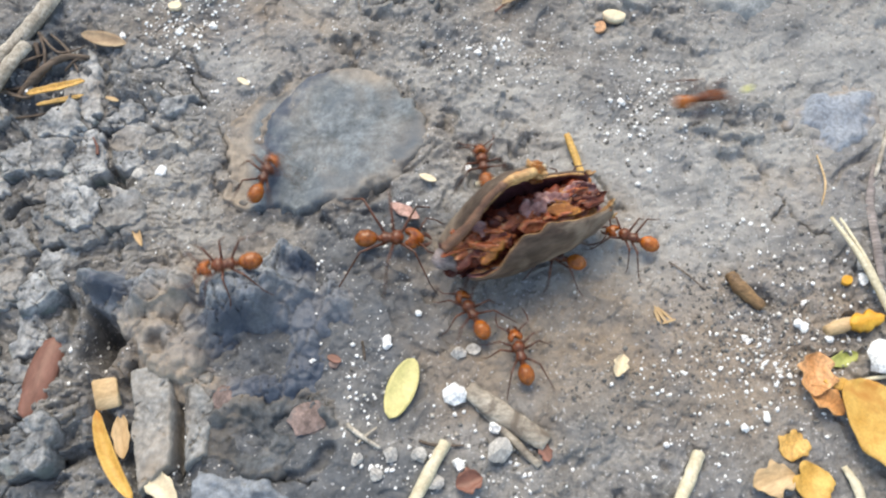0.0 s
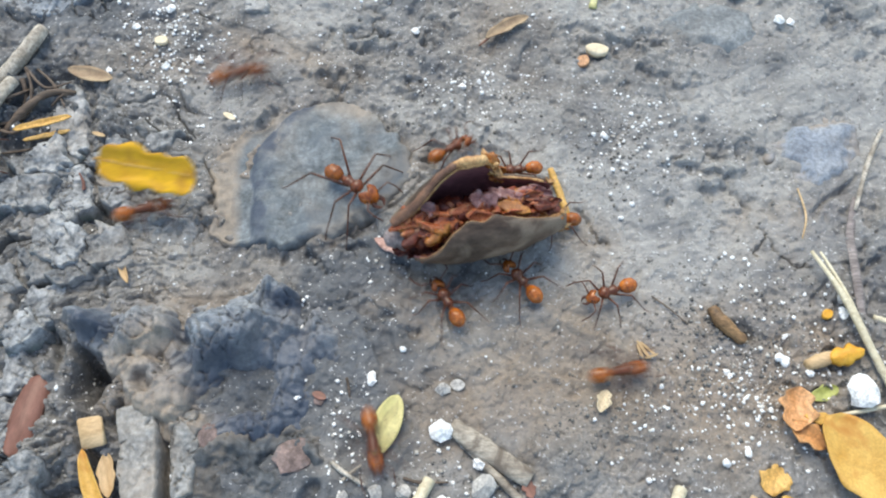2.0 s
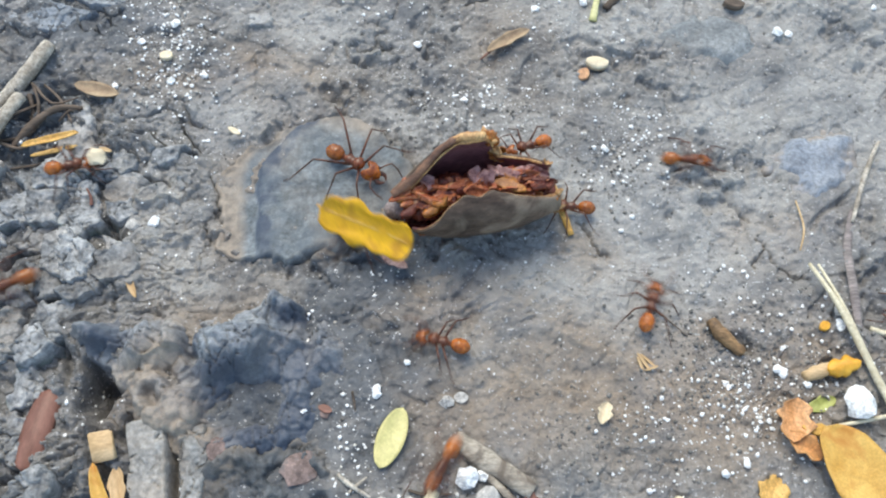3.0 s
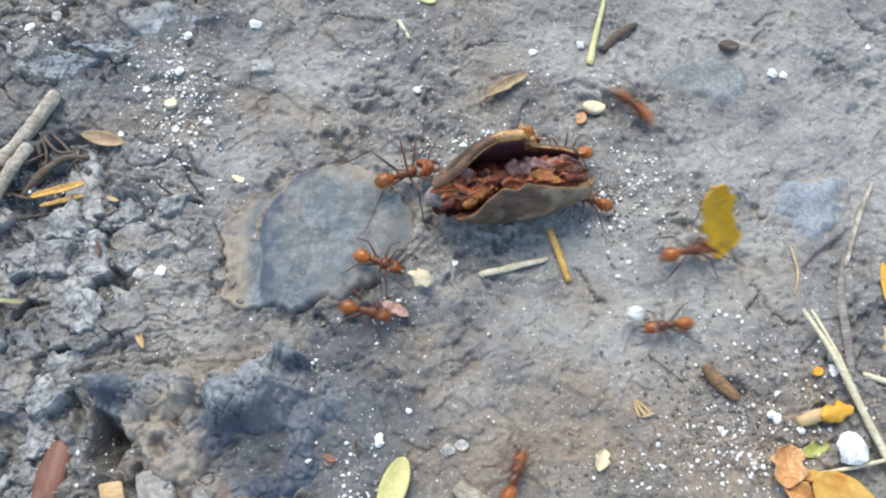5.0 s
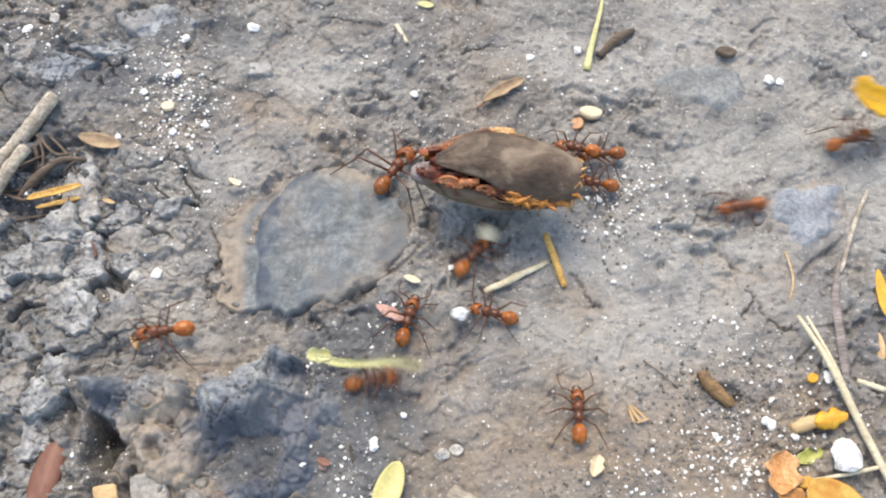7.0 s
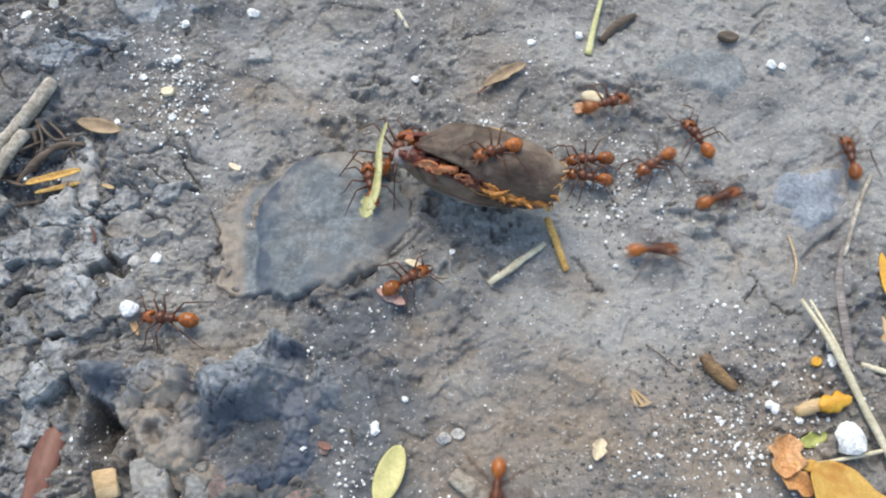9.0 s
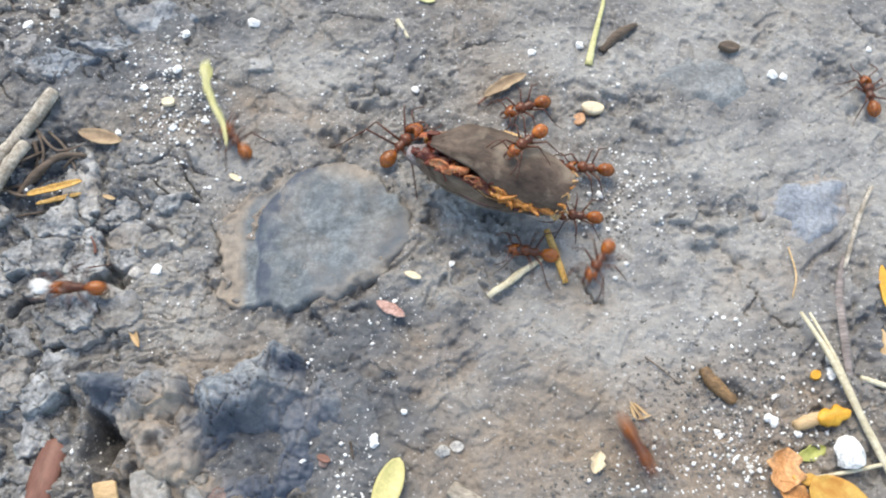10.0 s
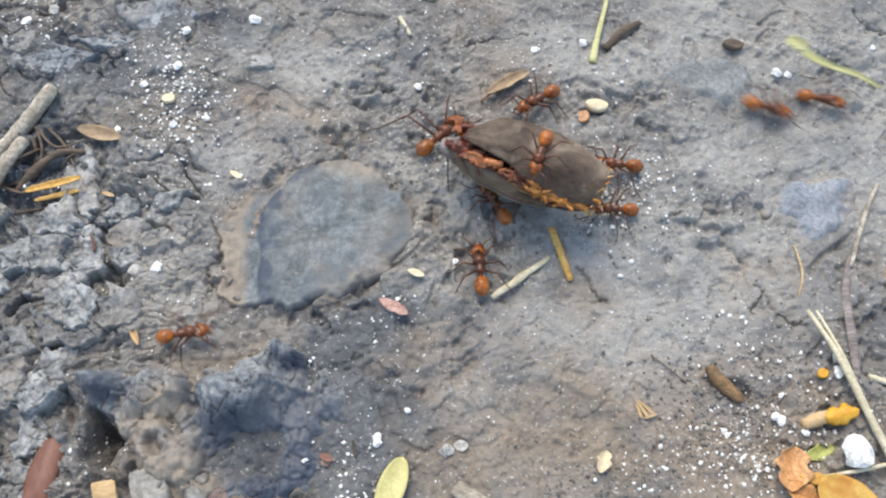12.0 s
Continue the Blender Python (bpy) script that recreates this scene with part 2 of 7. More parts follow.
def smooth(e0, e1, v):
    t = np.clip((v - e0) / (e1 - e0), 0, 1)
    return t * t * (3 - 2 * t)


def to_line(x, y, pts):
    best = np.full(np.shape(x), 1e9)
    for (ax, ay), (bx, by) in zip(pts, pts[1:]):
        dx, dy = bx - ax, by - ay
        t = np.clip(((x - ax) * dx + (y - ay) * dy) / (dx * dx + dy * dy), 0, 1)
        best = np.minimum(best, np.hypot(x - ax - t * dx, y - ay - t * dy))
    return best


def inside(x, y, pts):
    """Signed distance to a closed outline, positive inside."""
    d = to_line(x, y, pts + pts[:1])
    odd = np.zeros(np.shape(x), bool)
    for (ax, ay), (bx, by) in zip(pts, pts[1:] + pts[:1]):
        if ay != by:
            odd ^= ((ay > y) != (by > y)) & (x < (bx - ax) * (y - ay) / (by - ay) + ax)
    return np.where(odd, d, -d)


CRACKS = [
    [(34.19, -4.39), (34.88, -6.06), (36.13, -7.25), (36.34, -8.68), (38.48, -9.46)],
    [(34.88, -6.06), (33.28, -7.25)],
    [(-37.37, 2.90), (-34.77, 5.06), (-32.31, 6.16), (-28.53, 7.41)],
    [(-25.62, -1.32), (-25.15, 1.47), (-26.63, 3.25)],
    [(-24.50, 0.07), (-26.27, -4.05), (-26.91, -6.72)],
    [(-48.24, 0.77), (-45.11, 1.12), (-40.56, 0.77), (-39.89, 2.54)],
    [(-48.54, -7.05), (-45.89, -4.72), (-44.71, -2.69)],
    [(-34.92, -13.14), (-35.08, -8.03), (-36.31, -4.05), (-37.88, -2.01)],
    [(-39.70, -8.03), (-40.07, -4.05), (-39.78, -2.01)],
    [(-46.51, -16.82), (-43.73, -18.92), (-41.77, -16.82)],
    [(-39.94, -20.39), (-40.10, -16.21), (-41.74, -13.76), (-41.09, -10.61)],
    [(-47.80, -10.61), (-45.24, -11.25), (-46.79, -8.03)],
    [(-48.63, 27.71), (-43.51, 26.84), (-38.48, 28.84)],
    [(2.56, 28.14), (6.84, 28.32), (10.42, 28.84)],
    [(-11.38, 21.35), (-9.27, 20.53), (-6.53, 21.52)],
    [(14.25, -2.69), (15.96, -5.39), (17.24, -6.72)],
    [(52.00, 33.47), (54.45, 31.22), (56.20, 29.89)],
    [(-19.71, -35.69), (-17.18, -34.90), (-13.00, -35.11)],
    [(-26.65, -27.30), (-26.53, -30.56), (-25.72, -34.22)],
]
CHASMS = [([(-36.33, -19.37), (-34.71, -22.30), (-34.70, -24.59), (-35.02, -26.84), (-33.27, -29.83)], 1.3, 2.6), ([(-39.09, -21.18), (-38.58, -19.40), (-39.88, -17.00)], 0.7, 1.2),
          ([(-34.87, -32.24), (-36.88, -32.79), (-37.17, -35.37), (-38.47, -37.90)], 1.3, 1.4), ([(-26.84, -26.75), (-25.93, -34.23)], 0.7, 1.8), ([(-30.83, -32.72), (-29.04, -35.79), (-26.68, -37.77)], 1.0, 1.2),
          ([(-46.29, 0.63), (-43.12, 0.77), (-40.61, 1.05)], 0.5, 1.6), ([(-48.47, -7.38), (-45.65, -4.39), (-44.90, -2.69)], 0.5, 1.6), ([(-40.10, -2.01), (-39.21, -8.03), (-40.65, -9.65)], 0.5, 1.5),
          ([(-35.25, -2.69), (-36.31, -4.05), (-37.88, -2.01)], 0.6, 1.2), ([(-50.28, 11.02), (-46.85, 14.11), (-44.22, 14.51)], 1.0, 1.4), ([(40.17, -2.35), (43.76, 0.07), (46.40, 2.18)], 0.5, 0.6),
          ([(-13.81, -8.03), (-8.98, -5.26), (-5.00, -2.01), (-2.69, 0.77)], 0.45, 0.6), ([(-20.28, -8.03), (-16.25, -8.42)], 0.9, 0.6), ([(-17.18, -34.90), (-14.04, -35.12), (-11.59, -32.51)], 0.8, 1.1)]
HOLES = [((-34.81, -22.13), 2.0, 3.0, 5.0), ((-38.86, -19.40), 2.0, 1.6, 1.2), ((-37.51, -32.27), 1.6, 3.0, 1.4), ((-29.83, -31.09), 1.2, 2.0, 1.0),
         ((30.9, -15.3), 1.7, 1.2, 1.3), ((-47.70, 7.39), 5.0, 2.2, 0.8), ((34.22, -2.01), 2.0, 1.3, 0.5), ((45.04, 0.07), 1.6, 1.0, 0.5)]
CLAY = [(-24.22, -2.69, 4.5, 9), (-26.17, -13.14, 7, 5), (2.18, -11.88, 13, 6), (11.63, -16.82, 10, 7), (-20.84, 18.09, 6, 5),
        (-29.54, -23.84, 5, 5), (22.07, -13.14, 12, 7), (33.42, -5.39, 5, 6), (-2.75, -18.09, 5, 6), (-10.46, 0.07, 5, 5), (4.97, -22.70, 9, 6), (29.89, -22.13, 10, 6), (20.20, -20.39, 10, 6), (38.71, -18.02, 7, 6)]


RUBBLE = (-36.45, -32.26)
HEAP = (-47.50, 12.17)
# slate mud and humus, and painted shade by the slab and the rock
SLATY_SHADED = [(-48.87, 14.11, 7, 5), (-43.50, 2.90, 5, 3), (-10.92, -16.82, 8, 5), (-18.00, -24.41, 10, 5), (-19.87, -31.07, 11, 6), (-13.03, -19.30, 7, 6), (-11.10, -11.94, 6, 4), (-48.24, 25.56, 10, 5), (-8.78, -10.61, 7, 4), (-12.91, -23.28, 11, 6), (-10.63, -22.70, 7, 5), (-16.07, -27.19, 12, 6), (-8.50, -18.02, 6, 3), (-6.41, -8.03, 6, 3.5), (-5.72, -34.52, 6, 3), (-7.07, -25.53, 6, 4), (-8.32, -22.79, 6, 5),
         (-17.63, -35.67, 12, 6), (-35.64, 31.67, 8, 4), (-46.67, 9.51, 8, 5), (-9.0, -10.0, 8, 3.5), (-13.0, -27.0, 9, 5), (-9.0, -19.5, 7, 5), (-15.0, -33.0, 10, 5), (-9.0, -27.0, 6, 6), (-14.0, -36.0, 12, 4)]


def slaty_shaded_at(x, y):
    c = 0.0
    for cx, cy, rx, ry in SLATY_SHADED:
        c = np.maximum(c, np.exp(-((x - cx) / rx) ** 2 - ((y - cy) / ry) ** 2))
    # bed under the crust darkened, to deepen the shade in its gaps
    west = smooth(-33, -40, x + 3 * fbm(x, y, 8, 2, 131)) * smooth(12, 5, y) * smooth(-95, -65, x) * smooth(-75, -48, y)
    return np.clip(c * 1.45 + 1.1 * fbm(x, y, 6, 4, 37) - 0.08 + 0.4 * west, 0, 1)


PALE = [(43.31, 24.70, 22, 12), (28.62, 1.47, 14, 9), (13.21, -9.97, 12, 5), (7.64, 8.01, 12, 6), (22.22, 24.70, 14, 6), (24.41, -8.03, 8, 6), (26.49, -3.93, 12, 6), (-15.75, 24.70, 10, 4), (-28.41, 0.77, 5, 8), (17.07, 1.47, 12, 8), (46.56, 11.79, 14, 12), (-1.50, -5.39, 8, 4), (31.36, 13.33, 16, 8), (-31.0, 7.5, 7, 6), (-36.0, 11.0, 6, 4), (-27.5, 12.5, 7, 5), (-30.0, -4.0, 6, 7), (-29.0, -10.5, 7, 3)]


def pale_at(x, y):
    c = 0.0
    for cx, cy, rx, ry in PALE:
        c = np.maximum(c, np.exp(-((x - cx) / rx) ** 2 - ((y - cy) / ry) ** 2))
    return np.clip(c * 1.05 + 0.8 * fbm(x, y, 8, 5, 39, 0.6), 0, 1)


def clay_at(x, y):
    c = 0.0
    for cx, cy, rx, ry in CLAY:
        c = np.maximum(c, np.exp(-((x - cx) / rx) ** 2 - ((y - cy) / ry) ** 2))
    return np.clip(c * 1.1 + 0.9 * fbm(x, y, 9, 4, 31), 0, 1)


def sunk(x, y):
    """Where the split crust lies: the bed is lower there, the plates stand on it."""
    return smooth(-34.6, -36.8, x + 2.2 * fbm(x, y, 6, 3, 171)) * smooth(7.5, 5.5, y) * smooth(-60, -56, x) * np.maximum(smooth(-13.5, -11.5, y), smooth(-39.5, -41.5, x) * smooth(-35, -32.5, y))


def height(x, y):
    """The ground's height in mm, at places in mm."""
    wx, wy = x + 2.2 * fbm(x, y, 6, 3, 3), y + 2.2 * fbm(x, y, 6, 3, 7)
    z = 1.1 * fbm(x, y, 26, 3, 1) + 0.55 * fbm(wx, wy, 7, 4, 2)
    rough = 0.35 + 0.65 * smooth(-0.25, 0.3, fbm(x, y, 14, 2, 12))
    z = z + rough * (1.05 * fbm(x, y, 1.9, 3, 4, 0.62) + 0.2 * fbm(x, y, 0.55, 2, 5))
    z = z - 0.8 * rough * smooth(0.16, 0.3, fbm(wx, wy, 2.6, 3, 14)) + 0.35 * rough * smooth(-0.16, -0.26, fbm(wx, wy, 3.1, 3, 15))
    crumbly = smooth(-6, -18, y) * smooth(-8, 8, x) + 0.6 * smooth(0.05, 0.3, fbm(x, y, 12, 2, 111))
    e3, o3 = cells(x + 0.5 * fbm(x, y, 1.2, 2, 113), y + 0.5 * fbm(x, y, 1.2, 2, 117), 0.85, 119)
    z = z + 0.24 * crumbly * (o3 - 0.4) * smooth(0.0, 0.3, e3)
    # flaked, split crust on the western side
    left = smooth(-23, -31, x + 4 * fbm(x, y, 10, 2, 8)) * smooth(15, 9, y)
    vx, vy = x + 7 * fbm(x, y, 9, 4, 43), y + 5 * fbm(x, y, 9, 4, 47)
    edge, own = cells(vx * 0.9, vy * 1.3, 6.5, 21)
    edge2, own2 = cells(vx + 3, vy * 1.5, 3.4, 23)
    gape = smooth(-0.1, 0.25, fbm(x, y, 8, 2, 49))
    plate = 1.3 * (own - 0.5) + 0.7 * (own2 - 0.5) - 2.0 * gape * smooth(0.55, 0.0, edge) - 0.6 * smooth(0.05, 0.3, fbm(x, y, 5, 2, 53)) * smooth(0.35, 0.0, edge2)
    ex, ox = cells(vx * 1.1 + 11, vy * 2.1 + 5, 2.3, 29)
    shale = 0.55 * (ox - 0.5) * smooth(0, 0.3, ex) - 0.45 * smooth(0.22, 0.0, ex)
    z = z + 0.85 * left * (plate + 0.8 * fbm(x, y, 2.4, 4, 79, 0.6) + shale)
    # shallow flakes in the far part
    edge, own = cells(x + 6 * fbm(x, y, 8, 4, 63) + 40, (y + 5 * fbm(x, y, 8, 4, 67)) * 1.7, 8.5, 27)
    far = smooth(8, 16, y) * (0.3 + 0.7 * smooth(10, -10, x))
    z = z + far * (0.8 * (own - 0.5) * smooth(0, 1.2, edge) - 0.5 * smooth(0.1, 0.35, fbm(x, y, 9, 2, 57)) * smooth(0.4, 0.0, edge))
    # loose humus round the twigs, and open splits in the north-western slate
    heap = np.maximum(np.exp(-((x - HEAP[0]) / 9) ** 2 - ((y - HEAP[1]) / 6) ** 2), 0.4 * np.exp(-((x - HEAP[0]) / 16) ** 2 - ((y - HEAP[1] - 12) / 6) ** 2))
    heap = np.maximum(heap, 0.8 * np.exp(-((x - RUBBLE[0]) / 6) ** 2 - ((y - RUBBLE[1]) / 10) ** 2))
    z = z + heap * (1.9 * fbm(x, y, 1.7, 3, 151, 0.6) - 0.9 * smooth(0.02, 0.25, fbm(wx, wy, 2.3, 3, 153)))
    nw = smooth(-25, -33, x) * smooth(14, 19, y)
    e4, o4 = cells(vx * 0.7 + 9, vy * 1.9, 5.0, 157)
    z = z + nw * (0.9 * (o4 - 0.5) - 1.1 * smooth(0.4, 0.05, e4) * smooth(-0.1, 0.2, fbm(x, y, 7, 2, 159)))
    z = z - 1.25 * sunk(x, y) - 0.8 * smooth(1.0, 0.75, np.hypot((x + 15.2) / 12.8, (y - 2.0) / 10.0))
    for line in CRACKS:
        d = to_line(x + 1.1 * fbm(x, y, 2.6, 4, 101, 0.7), y + 1.1 * fbm(x, y, 2.6, 4, 103, 0.7), line)
        z = z - 0.7 * smooth(0.2, 0.02, d) - 0.12 * smooth(0.8, 0.1, d)
    for line, wide, depth in CHASMS:
        z = z - depth * smooth(wide, 0.15 * wide, to_line(wx * 0.6 + x * 0.4, wy * 0.6 + y * 0.4, line) + 0.4 * wide * fbm(x, y, 1.5, 2, 73))
    for (hx, hy), rx, ry, depth in HOLES:
        z = z - depth * smooth(1.25, 0.55, np.hypot((wx - hx) / rx, (wy - hy) / ry))
    return z * smooth(4000, 90, np.hypot(x, y)) - 0.3


STANDS = []


def looked_up(xs, ys, zs, x, y):
    """The height of a grid at a place between its points."""
    i = min(max(int(np.searchsorted(xs, x)) - 1, 0), len(xs) - 2)
    j = min(max(int(np.searchsorted(ys, y)) - 1, 0), len(ys) - 2)
    u, v = (x - xs[i]) / (xs[i + 1] - xs[i]), (y - ys[j]) / (ys[j + 1] - ys[j])
    return float((zs[j, i] * (1 - u) + zs[j, i + 1] * u) * (1 - v) + (zs[j + 1, i] * (1 - u) + zs[j + 1, i + 1] * u) * v)


def top(x, y):
    """Height in mm of whatever lies at a place: the ground or a stone on it."""
    z = looked_up(*STANDS[0], x, y)
    for xs, ys, zs in STANDS[1:]:
        if xs[0] < x < xs[-1] and ys[0] < y < ys[-1]:
            z = max(z, looked_up(xs, ys, zs, x, y))
    return z


# ---- building helpers ----
def part(name, bm, mat, parent=None, label="", smooth_faces=True):
    """Links a bmesh, made in mm, as one mesh object, under its thing where one is given."""
    bmesh.ops.scale(bm, vec=(MM, MM, MM), verts=bm.verts)
    me = bpy.data.meshes.new(name)
    bm.to_mesh(me)
    bm.free()
    if smooth_faces:
        me.shade_smooth()
    me.materials.append(mat)
    ob = new(name, me)
    ob.parent = parent
    if label:
        ob["label"] = label
    return ob


def sheet(name, xs, ys, zs, mat):
    """A grid as one mesh from arrays in mm."""
    nx, ny = len(xs), len(ys)
    gx, gy = np.meshgrid(xs, ys)
    co = np.stack([gx, gy, zs], -1).reshape(-1, 3) * MM
    i = np.arange(nx * ny).reshape(ny, nx)
    quads = np.stack([i[:-1, :-1], i[:-1, 1:], i[1:, 1:], i[1:, :-1]], -1).reshape(-1, 4)
    return mesh_from(name, co, quads, mat)


def mesh_from(name, co, faces, mat, flat=False):
    me = bpy.data.meshes.new(name)
    n = faces.shape[1]
    me.vertices.add(len(co))
    me.vertices.foreach_set("co", np.ascontiguousarray(co, dtype=np.float32).ravel())
    me.loops.add(faces.size)
    me.loops.foreach_set("vertex_index", np.ascontiguousarray(faces, dtype=np.int32).ravel())
    me.polygons.add(len(faces))
    me.polygons.foreach_set("loop_start", np.arange(0, faces.size, n, dtype=np.int32))
    me.update(calc_edges=True)
    if not flat:
        me.shade_smooth()
    me.materials.append(mat)
    return new(name, me)


def tube(bm, pts, radii, n=8, wobble=0.0, flat=1.0, seed=1):
    """A closed tapering tube through points; flat squeezes it in height."""
    rnd = random.Random(seed)
    pts = [Vector(p) for p in pts]
    rings = []
    for i, p in enumerate(pts):
        d = (pts[min(i + 1, len(pts) - 1)] - pts[max(i - 1, 0)]).normalized()
        side = d.cross(Vector((0, 0, 1)))
        side = side.normalized() if side.length > 1e-3 else Vector((0, 1, 0))
        up = side.cross(d)
        r = radii[i] if isinstance(radii, (list, tuple)) else radii
        rings.append([bm.verts.new(p + (side * math.cos(a) + up * math.sin(a) * flat) * r * (1 + rnd.uniform(-wobble, wobble)))
                      for a in (2 * math.pi * k / n for k in range(n))])
    for a, b in zip(rings, rings[1:]):
        for k in range(n):
            bm.faces.new((a[k], a[(k + 1) % n], b[(k + 1) % n], b[k]))
    bm.faces.new(rings[0][::-1])
    bm.faces.new(rings[-1])
    return bm


def smooth_path(pts, steps=6):
    """Points along a soft curve through the given ones."""
    pts = [Vector(p) for p in pts]
    out = []
    for i in range(len(pts) - 1):
        p0, p1, p2, p3 = pts[max(i - 1, 0)], pts[i], pts[i + 1], pts[min(i + 2, len(pts) - 1)]
        for k in range(steps):
            t = k / steps
            out.append(0.5 * ((2 * p1) + (p2 - p0) * t + (2 * p0 - 5 * p1 + 4 * p2 - p3) * t * t + (3 * p1 - p0 - 3 * p2 + p3) * t ** 3))
    return out + [pts[-1]]


def ball(bm, centre, radii, turn=0.0, seg=14, rings=10, rough=0.0, wave=1.0, seed=0):
    m = Matrix.Translation(centre) @ Matrix.Rotation(turn, 4, 'Y')
    made = bmesh.ops.create_uvsphere(bm, u_segments=seg, v_segments=rings, radius=1.0)["verts"]
    for v in made:
        p = Vector((v.co.x * radii[0], v.co.y * radii[1], v.co.z * radii[2]))
        if rough:
            p *= 1 + rough * noise.noise(p / wave + Vector((seed * 7.1, seed * 3.3, 0)))
        v.co = m @ p
    return made


def thing(name, x, y, z=None, turn=0.0, label="", category="", group="", kind=""):
    """An Empty at a thing's base, at a place in mm."""
    e = new(name)
    e.empty_display_size = 0.002
    e.matrix_world = pose(x * MM, y * MM, (top(x, y) if z is None else z) * MM, 0, 0, turn)
    return tagged(e, label, category, group, kind)


def lone(name, bm, mat, x, y, z=None, turn=0.0, rx=0.0, ry=0.0, label="", category="", group="", smooth_faces=True):
    """A thing of one mesh, set at a place in mm."""
    ob = part(name, bm, mat, None, label, smooth_faces)
    ob.matrix_world = pose(x * MM, y * MM, (top(x, y) if z is None else z) * MM, rx, ry, turn)
    return tagged(ob, label, category, group)


# ---- ground ----
def graded(lo, hi, step, far):
    mid = np.arange(lo, hi + step / 2, step)
    out, d = [], step
    while not out or out[-1] < far:
        d *= 1.22
        out.append((out[-1] if out else 0) + d)
    out = np.array(out)
    return np.concatenate([lo - out[::-1], mid, hi + out])


def build_ground():
    xs, ys = graded(-61, 61, 0.135, 60000), graded(-42, 40, 0.135, 60000)
    gx, gy = np.meshgrid(xs, ys)
    gz = height(gx, gy)
    STANDS.append((xs, ys, gz))
    ob = sheet("ground", xs, ys, gz, MUD)
    at = ob.data.attributes.new("clay", 'FLOAT', 'POINT')
    at.data.foreach_set("value", np.broadcast_to(clay_at(gx, gy), gx.shape).astype(np.float32).ravel())
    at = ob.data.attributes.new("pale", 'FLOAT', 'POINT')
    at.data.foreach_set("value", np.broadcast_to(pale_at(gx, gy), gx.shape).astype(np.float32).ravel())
    at = ob.data.attributes.new("slaty_shaded", 'FLOAT', 'POINT')
    at.data.foreach_set("value", np.broadcast_to(slaty_shaded_at(gx, gy), gx.shape).astype(np.float32).ravel())
    return tagged(ob, "grey-brown dried mud, cracked and flaky, strewn with grit", "ground", kind="structure")


build_ground()


# ---- stones bedded in the mud ----
def stone(name, outline, rise, mat, label, bevel=1.0, slope=(0, 0), rough=0.25, wave=3.0, facet=0.0, facet_size=4.0, seed=1, ridge=None, step=0.25, group="", category="stone", ragged=0.5, dust=None, edge_mud=0.0, layers=0.0, face_shade=None, crisp=False):
    """A bedded stone: flat or lumpy top within an outline, edges falling into the ground."""
    xs0 = [p[0] for p in outline]
    ys0 = [p[1] for p in outline]
    cx, cy = sum(xs0) / len(xs0), sum(ys0) / len(ys0)
    base = top(cx, cy)

    def shape(x, y):
        d = inside(x + ragged * 2.4 * fbm(x, y, 3.6, 4, seed + 50, 0.65), y + ragged * 2.4 * fbm(x, y, 3.6, 4, seed + 60, 0.65), outline)
        z = base + rise * smooth(-0.15, bevel, d) + slope[0] * (x - cx) + slope[1] * (y - cy)
        z = z + (rough * fbm(x, y, wave, 4, seed) + 0.13 * fbm(x, y, 0.9, 3, seed + 3)) * smooth(-0.2, 0.6, d)
        z = z - layers * (0.5 + 0.5 * np.sign(np.sin(2.6 * (z + 1.7 * fbm(x, y, 5, 3, seed + 90)))))
        if layers > 0.1:
            z = z - layers * (np.sin(9 * fbm(x + 0.6 * fbm(x, y, 0.8, 2, seed + 97), y, 3.2, 3, seed + 93)) > 0.25) * smooth(0, 0.3, d)
        if crisp:
            e, _ = cells(x + 1.1 * fbm(x, y, 1.6, 3, seed + 31), 1.3 * y + 1.1 * fbm(x, y, 1.6, 3, seed + 33), 2.0, seed + 35)
            z = z - 0.75 * smooth(0.14, 0.02, e) * smooth(-0.03, 0.16, fbm(x, y, 3, 2, seed + 37)) + 0.22 * fbm(x, y, 1.3, 3, seed + 39, 0.6)
        if facet:
            wx, wy = x + 1.5 * fbm(x, y, 5, 2, seed + 6), y + 1.5 * fbm(x, y, 5, 2, seed + 8)
            e, own = cells(wx, wy, facet_size, seed + 11)
            z = z + facet * (own - 0.5) * smooth(0, facet_size * 0.35, e) * smooth(0, 1.0, d)
        if ridge:
            z = z + ridge(x, y) * smooth(-0.1, 1.0, d)
        return np.where(d > 0, z, z - 2.5 * smooth(0, -0.5, d)), d

    xs = np.arange(min(xs0) - 1.2, max(xs0) + 1.2, step)
    ys = np.arange(min(ys0) - 1.2, max(ys0) + 1.2, step)
    gx, gy = np.meshgrid(xs, ys)
    z, d = shape(gx, gy)
    i = np.arange(len(xs) * len(ys)).reshape(len(ys), len(xs))
    keep = (d[:-1, :-1] > -0.7) & (d[1:, 1:] > -0.7) & (d[:-1, 1:] > -0.7) & (d[1:, :-1] > -0.7)
    quads = np.stack([i[:-1, :-1], i[:-1, 1:], i[1:, 1:], i[1:, :-1]], -1)[keep]
    used = np.unique(quads)
    back = np.full(i.size, 0)
    back[used] = np.arange(len(used))
    co = np.stack([gx - cx, gy - cy, z - base], -1).reshape(-1, 3)[used] * MM
    ob = mesh_from(name, co, back[quads], mat, crisp and step < 0.15)
    mud = np.clip(edge_mud * smooth(1.6, 0.1, d) + 0.9 * fbm(gx, gy, 7, 4, seed + 70), 0, 0.9)
    if dust:
        mud = np.maximum(mud, np.clip(dust(gx, gy) + 0.4 * fbm(gx, gy, 2.5, 3, seed + 75), 0, 1))
